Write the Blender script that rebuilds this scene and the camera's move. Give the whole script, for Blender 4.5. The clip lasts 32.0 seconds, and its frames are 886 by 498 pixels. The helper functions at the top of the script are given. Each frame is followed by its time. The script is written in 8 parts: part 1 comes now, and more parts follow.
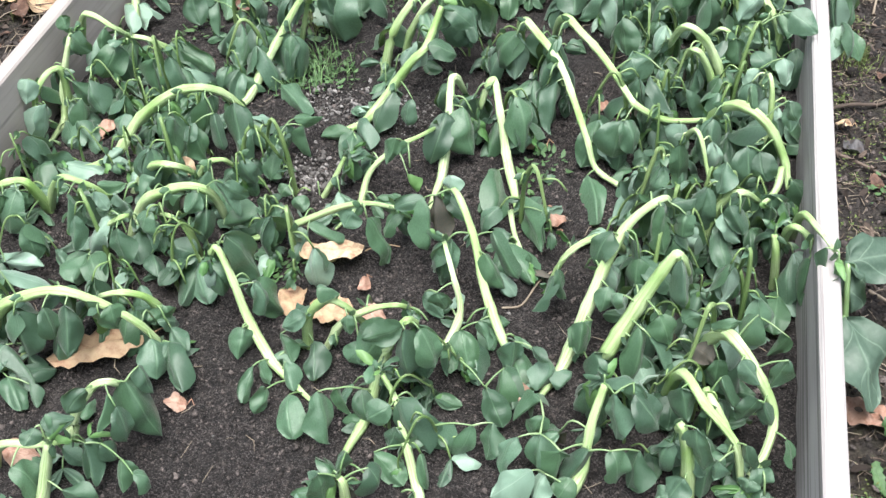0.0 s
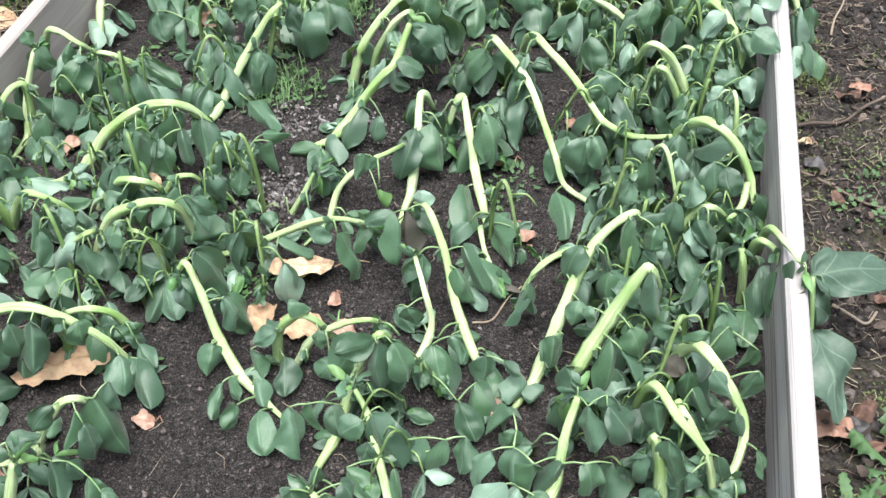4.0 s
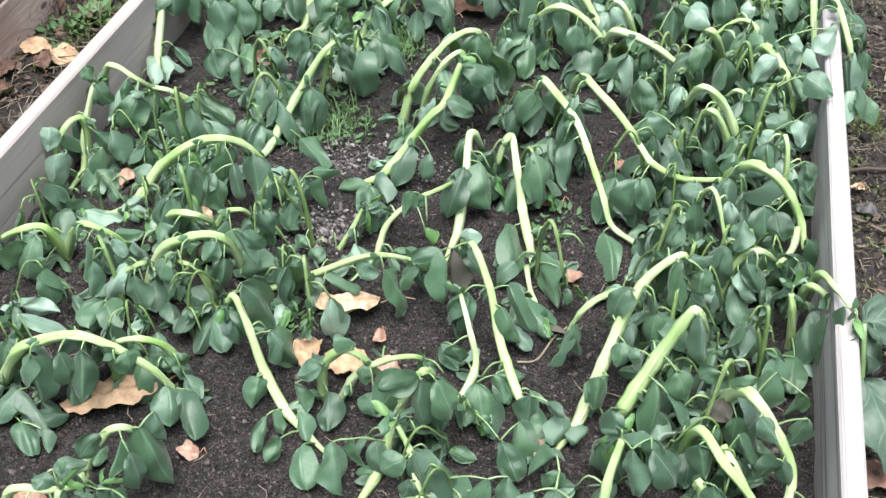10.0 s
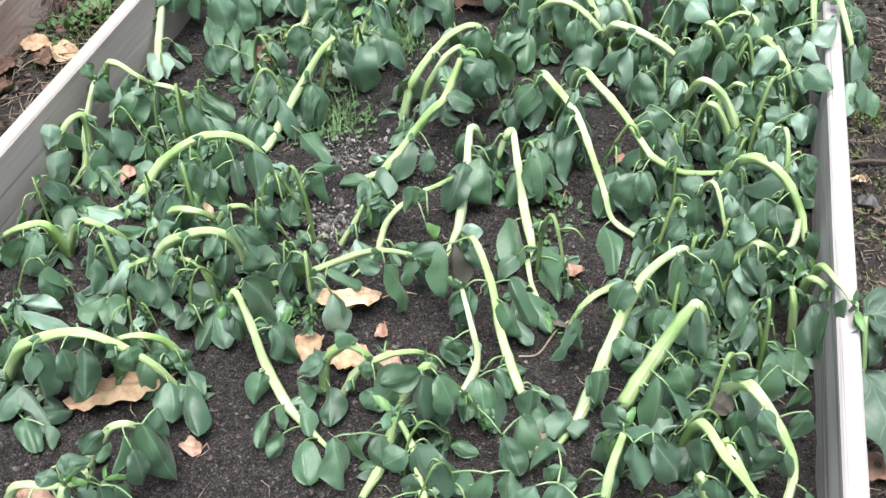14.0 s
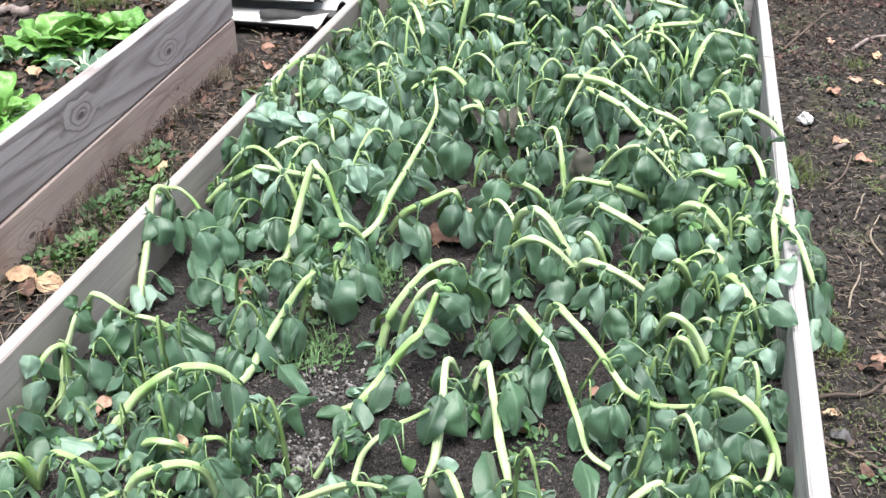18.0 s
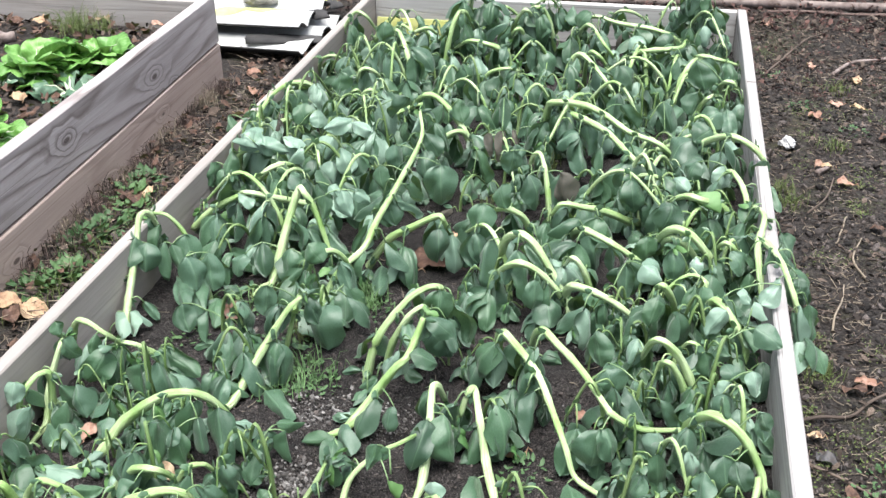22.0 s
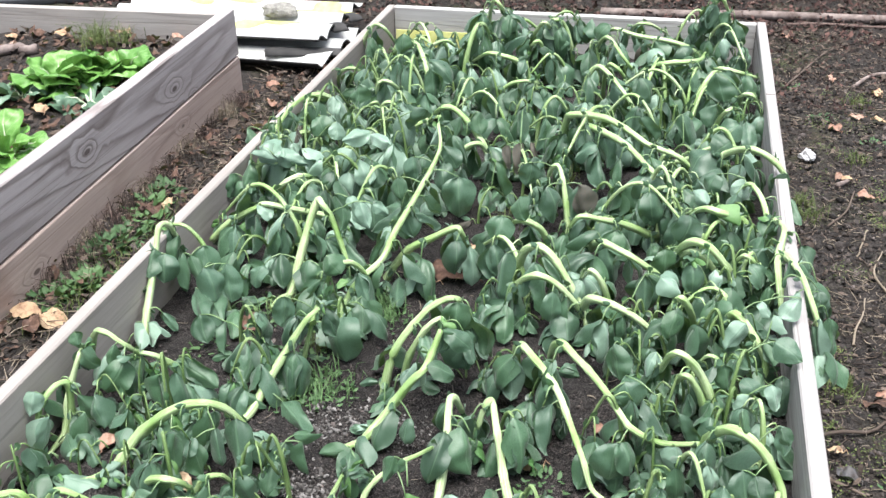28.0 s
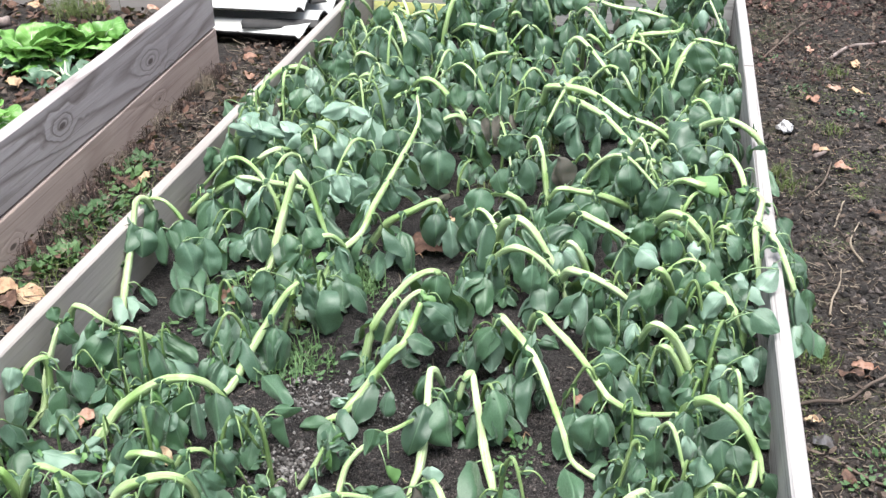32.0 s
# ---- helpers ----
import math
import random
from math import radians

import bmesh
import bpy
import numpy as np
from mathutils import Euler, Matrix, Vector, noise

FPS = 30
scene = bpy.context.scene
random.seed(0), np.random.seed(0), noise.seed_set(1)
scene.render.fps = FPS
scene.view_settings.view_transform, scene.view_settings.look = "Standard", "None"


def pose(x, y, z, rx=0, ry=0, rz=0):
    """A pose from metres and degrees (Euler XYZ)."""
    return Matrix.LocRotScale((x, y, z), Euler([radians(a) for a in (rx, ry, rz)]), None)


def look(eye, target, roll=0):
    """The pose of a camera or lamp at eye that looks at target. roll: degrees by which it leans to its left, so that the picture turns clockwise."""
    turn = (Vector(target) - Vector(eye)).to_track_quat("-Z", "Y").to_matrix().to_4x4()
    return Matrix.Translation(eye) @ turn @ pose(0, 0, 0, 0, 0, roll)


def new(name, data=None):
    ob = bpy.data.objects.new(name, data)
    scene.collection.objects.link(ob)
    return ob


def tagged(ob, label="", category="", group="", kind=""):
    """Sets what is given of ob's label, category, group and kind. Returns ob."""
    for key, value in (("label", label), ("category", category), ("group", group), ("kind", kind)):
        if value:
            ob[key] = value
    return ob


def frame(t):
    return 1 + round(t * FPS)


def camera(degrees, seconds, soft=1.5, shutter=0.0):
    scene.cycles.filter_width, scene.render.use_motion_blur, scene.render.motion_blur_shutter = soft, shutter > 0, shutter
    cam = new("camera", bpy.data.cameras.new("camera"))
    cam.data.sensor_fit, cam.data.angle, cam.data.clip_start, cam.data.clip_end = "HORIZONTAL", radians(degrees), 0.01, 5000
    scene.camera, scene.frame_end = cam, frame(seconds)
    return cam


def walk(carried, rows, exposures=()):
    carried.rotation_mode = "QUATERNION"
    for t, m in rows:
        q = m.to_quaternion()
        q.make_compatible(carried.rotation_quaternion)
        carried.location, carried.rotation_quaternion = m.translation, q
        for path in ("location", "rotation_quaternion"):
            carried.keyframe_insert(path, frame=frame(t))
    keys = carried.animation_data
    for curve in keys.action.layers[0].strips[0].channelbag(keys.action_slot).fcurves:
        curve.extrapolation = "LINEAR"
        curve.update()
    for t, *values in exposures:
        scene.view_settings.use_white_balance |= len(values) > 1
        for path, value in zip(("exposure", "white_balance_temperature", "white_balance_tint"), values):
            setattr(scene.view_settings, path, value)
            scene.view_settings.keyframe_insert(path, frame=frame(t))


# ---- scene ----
EXPOSURE = 1.56
cam = camera(45.32, 32.0, soft=1.45)


def aim(x, y, z, yaw, pitch, roll):
    """A camera at x, y, z that turns left by yaw, looks up by pitch and leans by roll."""
    return pose(x, y, z, 90 + pitch, 0, yaw) @ pose(0, 0, 0, 0, 0, roll)


# seconds, eye, yaw, pitch, roll
ROWS = [
    (0, 0.3650, 0.7174, 1.1856, 14.689, -45.251, -2.759),
    (0.5, 0.3574, 0.7094, 1.1787, 12.771, -44.893, -1.881),
    (1, 0.3576, 0.7093, 1.1812, 11.187, -44.690, -1.014),
    (1.5, 0.3601, 0.7079, 1.1790, 10.683, -44.321, -0.660),
    (2, 0.3551, 0.7055, 1.1755, 9.940, -44.029, -0.237),
    (2.5, 0.3572, 0.7081, 1.1783, 10.025, -44.087, -0.249),
    (4.5, 0.3498, 0.7047, 1.1779, 12.652, -43.969, -1.083),
    (5, 0.3516, 0.7026, 1.1808, 13.962, -43.056, -1.509),
    (5.5, 0.3536, 0.7028, 1.1804, 14.704, -42.260, -1.912),
    (6, 0.3520, 0.7025, 1.1789, 15.026, -41.704, -2.155),
    (6.5, 0.3508, 0.7026, 1.1805, 15.004, -41.556, -2.223),
    (7, 0.3549, 0.7023, 1.1790, 14.978, -41.391, -2.420),
    (7.5, 0.3555, 0.7030, 1.1807, 14.558, -41.481, -2.310),
    (8, 0.3539, 0.7033, 1.1809, 14.084, -41.598, -2.122),
    (8.5, 0.3554, 0.7060, 1.1810, 13.905, -41.751, -2.007),
    (9, 0.3557, 0.7029, 1.1785, 13.711, -41.699, -1.874),
    (9.5, 0.3547, 0.7021, 1.1797, 14.068, -41.736, -1.665),
    (10, 0.3523, 0.7030, 1.1787, 14.859, -41.855, -1.780),
    (10.5, 0.3505, 0.7017, 1.1778, 15.479, -41.945, -1.978),
    (11, 0.3526, 0.7022, 1.1795, 16.180, -42.089, -2.353),
    (11.5, 0.3505, 0.7019, 1.1785, 16.164, -42.110, -2.441),
    (12, 0.3528, 0.7025, 1.1794, 16.007, -42.192, -2.650),
    (12.5, 0.3544, 0.7046, 1.1791, 15.895, -42.220, -2.628),
    (13, 0.3554, 0.7029, 1.1777, 15.732, -42.148, -2.548),
    (13.5, 0.3537, 0.7029, 1.1797, 15.393, -42.221, -2.353),
    (15.5, 0.3538, 0.7023, 1.1817, 13.931, -41.794, -1.820),
    (16, 0.3510, 0.7074, 1.1937, 13.594, -41.207, -1.437),
    (16.5, 0.3551, 0.6988, 1.1985, 13.567, -37.065, -1.159),
    (17, 0.3582, 0.6885, 1.2028, 13.382, -31.201, -0.866),
    (17.5, 0.3591, 0.6886, 1.2020, 13.321, -30.338, -0.842),
    (18, 0.3585, 0.6878, 1.1993, 13.081, -29.907, -0.798),
    (18.5, 0.3585, 0.6872, 1.2049, 12.703, -29.160, -0.750),
    (19, 0.3574, 0.6812, 1.2077, 12.562, -27.393, -0.457),
    (19.5, 0.3585, 0.6806, 1.2077, 12.656, -25.875, -0.405),
    (20, 0.3570, 0.6791, 1.2031, 12.618, -25.146, -0.484),
    (20.5, 0.3594, 0.6811, 1.2003, 12.665, -26.226, -0.506),
    (21, 0.3590, 0.6833, 1.2030, 12.543, -28.220, -0.429),
    (21.5, 0.3585, 0.6832, 1.2036, 12.341, -28.492, -0.507),
    (22, 0.3577, 0.6838, 1.2045, 12.147, -28.666, -0.534),
    (22.5, 0.3593, 0.6860, 1.2024, 12.126, -28.826, -0.517),
    (23, 0.3576, 0.6870, 1.2028, 12.021, -29.430, -0.421),
    (23.5, 0.3575, 0.6905, 1.1972, 12.137, -32.073, -0.540),
    (24, 0.3575, 0.6910, 1.1978, 12.209, -33.373, -0.681),
    (24.5, 0.3568, 0.6882, 1.2045, 12.114, -31.629, -0.549),
    (25, 0.3582, 0.6867, 1.2023, 12.159, -30.112, -0.499),
    (25.5, 0.3581, 0.6848, 1.2053, 11.977, -29.646, -0.491),
    (26, 0.3586, 0.6836, 1.2040, 12.107, -28.774, -0.421),
    (26.5, 0.3581, 0.6829, 1.2030, 12.347, -28.151, -0.491),
    (28.5, 0.3582, 0.6851, 1.2029, 13.350, -27.971, -0.906),
    (29, 0.3594, 0.6852, 1.2033, 13.201, -28.496, -0.954),
    (29.5, 0.3582, 0.6846, 1.2018, 12.937, -28.808, -0.941),
    (30, 0.3596, 0.6848, 1.2037, 12.769, -29.135, -0.864),
    (30.5, 0.3570, 0.6854, 1.2030, 12.518, -29.321, -0.707),
    (31, 0.3581, 0.6849, 1.2038, 12.401, -29.420, -0.687),
    (31.5, 0.3587, 0.6853, 1.2048, 12.266, -29.504, -0.602),
    (32, 0.3577, 0.6859, 1.2030, 12.003, -29.475, -0.569),
]
walk(cam, [(t, aim(*row)) for t, *row in ROWS], exposures=[(0.0, EXPOSURE), (14.5, EXPOSURE - 0.03), (17.0, EXPOSURE + 0.04), (19.5, EXPOSURE - 0.02), (23.0, EXPOSURE - 0.08), (32.0, EXPOSURE - 0.05)])

# ---- light: an overcast sky ----
world = bpy.data.worlds.new("sky")
scene.world = world
world.use_nodes = True
wn = world.node_tree
sky = wn.nodes.new("ShaderNodeTexSky")
sky.sky_type, sky.sun_disc = "NISHITA", False
sky.sun_elevation, sky.sun_rotation = radians(80), radians(171)
sky.air_density, sky.dust_density, sky.ozone_density = 1.0, 3.0, 1.0
cloud = wn.nodes.new("ShaderNodeHueSaturation")
cloud.inputs["Saturation"].default_value = 0.55
wn.links.new(sky.outputs["Color"], cloud.inputs["Color"])
wn.links.new(cloud.outputs["Color"], wn.nodes["Background"].inputs["Color"])
wn.nodes["Background"].inputs["Strength"].default_value = 0.10
sun = new("sun", bpy.data.lights.new("sun", "SUN"))
sun.data.energy, sun.data.angle, sun.data.color = 2.8, radians(45), (1.0, 0.985, 0.96)
sun.matrix_world = look((0.2, 0.7, 8.0), (0.0, 2.0, 0.0))

# ---- materials ----
KNOTS_UP = ((0.448, 0.084, 0.017), (0.979, 0.061, 0.018), (-0.3, 0.05, 0.02), (1.11, 0.0, 0.010))
KNOTS_LOW = ((0.627, 0.076, 0.012), (0.14, 0.10, 0.014), (1.0, 0.12, 0.010))
def shader(name, rough=0.6):
    m = bpy.data.materials.new(name)
    m.use_nodes = True
    b = m.node_tree.nodes["Principled BSDF"]
    b.inputs["Roughness"].default_value = rough
    return m, m.node_tree, b


def node(nt, kind, **values):
    """A node; values name inputs (spaces as _) and are numbers or sockets."""
    n = nt.nodes.new("ShaderNode" + kind)
    for key, value in values.items():
        s = n.inputs[int(key[1:])] if key[1:].isdigit() else n.inputs[key.replace("_", " ")]
        if isinstance(value, bpy.types.NodeSocket):
            nt.links.new(value, s)
        else:
            s.default_value = value
    return n


def calc(nt, op, a, b=0.0, clamp=False):
    n = node(nt, "Math", i0=a, i1=b)
    n.operation, n.use_clamp = op, clamp
    return n.outputs[0]


def ramp(nt, fac, *stops):
    n = node(nt, "ValToRGB", Fac=fac)
    e = n.color_ramp.elements
    while len(e) < len(stops):
        e.new(0.5)
    for k, (at, c) in zip(e, stops):
        k.position, k.color = at, (*c, 1) if len(c) == 3 else c
    return n.outputs["Color"]


def mix(nt, fac, a, b, how="MIX"):
    n = nt.nodes.new("ShaderNodeMix")
    n.data_type, n.blend_type = "RGBA", how
    for k, v in (("Factor", fac), ("A", a), ("B", b)):
        s = [i for i in n.inputs if i.name == k and i.enabled][0]
        if isinstance(v, bpy.types.NodeSocket):
            nt.links.new(v, s)
        else:
            s.default_value = (*v, 1) if isinstance(v, tuple) else v
    return [o for o in n.outputs if o.enabled][0]


def coords(nt, scale=(1, 1, 1), which="Object"):
    n = node(nt, "Mapping", Vector=nt.nodes.new("ShaderNodeTexCoord").outputs[which])
    n.inputs["Scale"].default_value = scale
    return n.outputs[0]


def noise_tex(nt, vec, scale, detail=4.0, rough=0.55, distort=0.0):
    return node(nt, "TexNoise", Vector=vec, Scale=scale, Detail=detail, Roughness=rough, Distortion=distort).outputs["Fac"]


def relief(nt, b, height, strength=0.3, distance=0.01):
    nt.links.new(node(nt, "Bump", Height=height, Strength=strength, Distance=distance).outputs[0], b.inputs["Normal"])


def wood_material(name, light, dark, line, contrast=1.0, knots=(), rows=30.0, stain=(0.16, 0.15, 0.12), split=0.55, crack_at=(0.60, 0.68), fibres=0.30, bump=0.35):
    """Weathered softwood; the grain runs along local x and flows round the knots, each x, z and radius in metres."""
    m, nt, b = shader(name, 0.75)
    here = coords(nt)
    rnd = nt.nodes.new("ShaderNodeObjectInfo").outputs["Random"]
    shift = node(nt, "CombineXYZ", X=calc(nt, "MULTIPLY", rnd, 37.0), Y=calc(nt, "MULTIPLY", rnd, 11.0))
    vec = node(nt, "VectorMath", i0=here, i1=shift.outputs[0]).outputs[0]
    xyz = node(nt, "SeparateXYZ", Vector=here)
    broad = noise_tex(nt, node(nt, "Mapping", Vector=vec, Scale=(0.55, 5.0, 5.0)).outputs[0], 1.0, 2.0, 0.5, 0.3)
    level = calc(nt, "ADD", calc(nt, "MULTIPLY", broad, 9.0), calc(nt, "MULTIPLY", calc(nt, "ADD", xyz.outputs[2], xyz.outputs[1]), rows))
    eye = None
    for kx, kz, kr in knots:
        dx, dz = calc(nt, "MULTIPLY", calc(nt, "SUBTRACT", xyz.outputs[0], kx), 0.42), calc(nt, "SUBTRACT", xyz.outputs[2], kz)
        d = calc(nt, "SQRT", calc(nt, "ADD", calc(nt, "MULTIPLY", dx, dx), calc(nt, "MULTIPLY", dz, dz)))
        d = calc(nt, "MULTIPLY", d, calc(nt, "ADD", 0.55, calc(nt, "MULTIPLY", noise_tex(nt, here, 16.0, 2.0), 0.9)))
        near = calc(nt, "POWER", 2.718, calc(nt, "MULTIPLY", calc(nt, "POWER", calc(nt, "DIVIDE", d, kr * 1.6), 2.0), -1.0))
        level = calc(nt, "ADD", level, calc(nt, "MULTIPLY", near, 2.6))
        spot = ramp(nt, calc(nt, "DIVIDE", d, kr), (0.30, (1, 1, 1)), (0.50, (0, 0, 0)))
        eye = spot if eye is None else calc(nt, "MAXIMUM", eye, spot)
    wave = calc(nt, "FRACT", level)
    rings = ramp(nt, wave, (0.0, (0.1, 0.1, 0.1)), (0.55, (0.15, 0.15, 0.15)), (0.86, (1, 1, 1)), (1.0, (0.05, 0.05, 0.05)))
    fibre = noise_tex(nt, node(nt, "Mapping", Vector=vec, Scale=(4.0, 160.0, 160.0)).outputs[0], 1.0, 3.0)
    blotch = noise_tex(nt, vec, 6.0, 5.0, 0.6)
    wet = noise_tex(nt, node(nt, "Mapping", Vector=vec, Scale=(1.5, 6.0, 6.0)).outputs[0], 1.4, 4.0)
    fade = ramp(nt, noise_tex(nt, node(nt, "Mapping", Vector=vec, Scale=(2.0, 9.0, 9.0)).outputs[0], 1.0, 3.0), (0.3, (0.45, 0.45, 0.45)), (0.6, (1, 1, 1)))
    col = mix(nt, ramp(nt, wet, (0.35, (0, 0, 0)), (0.7, (1, 1, 1))), light, dark)
    col = mix(nt, calc(nt, "MULTIPLY", calc(nt, "MULTIPLY", rings, fade), 0.70 * contrast), col, line)
    crack = noise_tex(nt, node(nt, "Mapping", Vector=vec, Scale=(1.6, 150.0, 150.0)).outputs[0], 1.0, 2.0, 0.5)
    col = mix(nt, calc(nt, "MULTIPLY", ramp(nt, crack, (crack_at[0], (0, 0, 0)), (crack_at[1], (1, 1, 1))), split), col, line)
    col = mix(nt, calc(nt, "MULTIPLY", ramp(nt, fibre, (0.45, (0, 0, 0)), (0.75, (1, 1, 1))), fibres), col, line)
    if eye is not None:
        col = mix(nt, calc(nt, "MULTIPLY", eye, 0.85), col, (0.05, 0.033, 0.028))
    col = mix(nt, calc(nt, "MULTIPLY", ramp(nt, blotch, (0.55, (0, 0, 0)), (0.8, (1, 1, 1))), 0.35), col, stain)
    nt.links.new(col, b.inputs["Base Color"])
    relief(nt, b, calc(nt, "ADD", calc(nt, "MULTIPLY", fibre, 0.7), calc(nt, "MULTIPLY", rings, -0.4)), bump, 0.004)
    return m


WOOD = wood_material("weathered_larch", (0.37, 0.325, 0.295), (0.27, 0.23, 0.205), (0.13, 0.092, 0.075))
WOOD_KNOTTY = wood_material("knotty_larch", (0.435, 0.40, 0.40), (0.345, 0.313, 0.313), (0.13, 0.105, 0.098), 1.25, KNOTS_UP, 12.0, split=0.4, fibres=0.22)
WOOD_LOWER = wood_material("stained_larch", (0.46, 0.375, 0.335), (0.36, 0.288, 0.256), (0.17, 0.115, 0.095), 0.7, KNOTS_LOW, 12.0, split=0.4, fibres=0.22)
WOOD_GREY = wood_material("grey_larch", (0.315, 0.285, 0.268), (0.245, 0.22, 0.205), (0.13, 0.11, 0.10), 0.12, (), 12.0, split=0.22, fibres=0.20, bump=0.25)
WOOD_PALE = wood_material("bleached_larch", (0.37, 0.355, 0.352), (0.30, 0.285, 0.28), (0.08, 0.07, 0.068), 0.35, ((0.85, 0.158, 0.006),), 14.0, (0.24, 0.21, 0.195), 0.75, (0.555, 0.64))
WOOD_SOFT = wood_material("stained_grey_larch", (0.37, 0.345, 0.325), (0.30, 0.275, 0.255), (0.2, 0.18, 0.165), 0.25, (), 12.0)
WOOD_PLAIN = wood_material("smooth_larch", (0.44, 0.43, 0.42), (0.37, 0.36, 0.35), (0.22, 0.20, 0.19), 0.35, (), 15.0)


def earth_material(name, dark, mid, pale, crumb, moss=None, litter=None):
    """Crumbly earth: clods, finer crumbs and grit, with shade of the low spots put into the colour."""
    m, nt, b = shader(name, 0.95)
    vec = coords(nt)
    big, fine, grit = noise_tex(nt, vec, 2.3, 5.0), noise_tex(nt, vec, crumb, 6.0, 0.7), noise_tex(nt, vec, crumb * 4, 3.0, 0.7)
    cell = node(nt, "TexVoronoi", Vector=vec, Scale=crumb * 2.6)
    shade = node(nt, "SeparateXYZ", Vector=cell.outputs["Color"]).outputs[0]
    col = mix(nt, ramp(nt, fine, (0.34, (0, 0, 0)), (0.62, (1, 1, 1))), dark, mid)
    col = mix(nt, ramp(nt, shade, (0.25, (0, 0, 0)), (0.9, (0.5, 0.5, 0.5))), col, tuple(0.5 * (p + q) for p, q in zip(mid, pale)))
    col = mix(nt, ramp(nt, cell.outputs["Distance"], (0.40, (0, 0, 0)), (0.85, (0.7, 0.7, 0.7))), col, dark)
    col = mix(nt, ramp(nt, grit, (0.63, (0, 0, 0)), (0.8, (0.8, 0.8, 0.8))), col, pale)
    if litter:
        part_of = noise_tex(nt, vec, 5.0, 6.0, 0.75, 0.5)
        col = mix(nt, ramp(nt, part_of, (0.5, (0, 0, 0)), (0.68, (0.8, 0.8, 0.8))), col, litter)
    if moss:
        part_of = calc(nt, "MULTIPLY", ramp(nt, noise_tex(nt, vec, 3.1, 3.0), (0.5, (0, 0, 0)), (0.66, (1, 1, 1))), ramp(nt, fine, (0.4, (0, 0, 0)), (0.6, (1, 1, 1))))
        col = mix(nt, calc(nt, "MULTIPLY", part_of, 0.8), col, moss)
    col = mix(nt, ramp(nt, big, (0.35, (0.35, 0.35, 0.35)), (0.7, (0, 0, 0))), col, dark)
    nt.links.new(col, b.inputs["Base Color"])
    lump = calc(nt, "SUBTRACT", calc(nt, "ADD", fine, calc(nt, "MULTIPLY", grit, 0.5)), calc(nt, "MULTIPLY", cell.outputs["Distance"], 0.8))
    relief(nt, b, lump, 1.0, 0.016)
    return m


def peat_material(name, dark, mid, pale):
    """Fine crumbly peat: fluff, crumbs and pits whose shade is put into the colour."""
    m, nt, b = shader(name, 1.0)
    vec = coords(nt)
    broad, lump = noise_tex(nt, vec, 9.0, 4.0, 0.6), noise_tex(nt, vec, 75.0, 3.0, 0.6, 0.6)
    crumb, fluff = noise_tex(nt, vec, 170.0, 4.0, 0.8, 1.0), noise_tex(nt, vec, 420.0, 3.0, 0.8)
    # low crumbs and pits blend to dark, a painted micro-shadow
    col = mix(nt, ramp(nt, crumb, (0.42, (0, 0, 0)), (0.56, (1, 1, 1))), dark, mid)
    col = mix(nt, calc(nt, "MULTIPLY", ramp(nt, fluff, (0.50, (0, 0, 0)), (0.64, (1, 1, 1))), 0.75), col, pale)
    col = mix(nt, ramp(nt, lump, (0.30, (0.75, 0.75, 0.75)), (0.50, (0, 0, 0))), col, dark)
    col = mix(nt, ramp(nt, broad, (0.35, (0.4, 0.4, 0.4)), (0.6, (0, 0, 0))), col, dark)
    nt.links.new(col, b.inputs["Base Color"])
    relief(nt, b, calc(nt, "ADD", calc(nt, "MULTIPLY", lump, 1.6), calc(nt, "ADD", crumb, calc(nt, "MULTIPLY", fluff, 0.4))), 1.0, 0.02)
    return m


SOIL = peat_material("bed_soil", (0.003, 0.0024, 0.0022), (0.038, 0.030, 0.028), (0.27, 0.235, 0.225))
NEXT_SOIL = peat_material("neighbour_soil", (0.010, 0.0075, 0.006), (0.072, 0.056, 0.048), (0.22, 0.18, 0.16))
EARTH = earth_material("garden_earth", (0.010, 0.0078, 0.0066), (0.056, 0.046, 0.041), (0.19, 0.16, 0.145), 60.0, (0.072, 0.080, 0.022), (0.052, 0.036, 0.029))


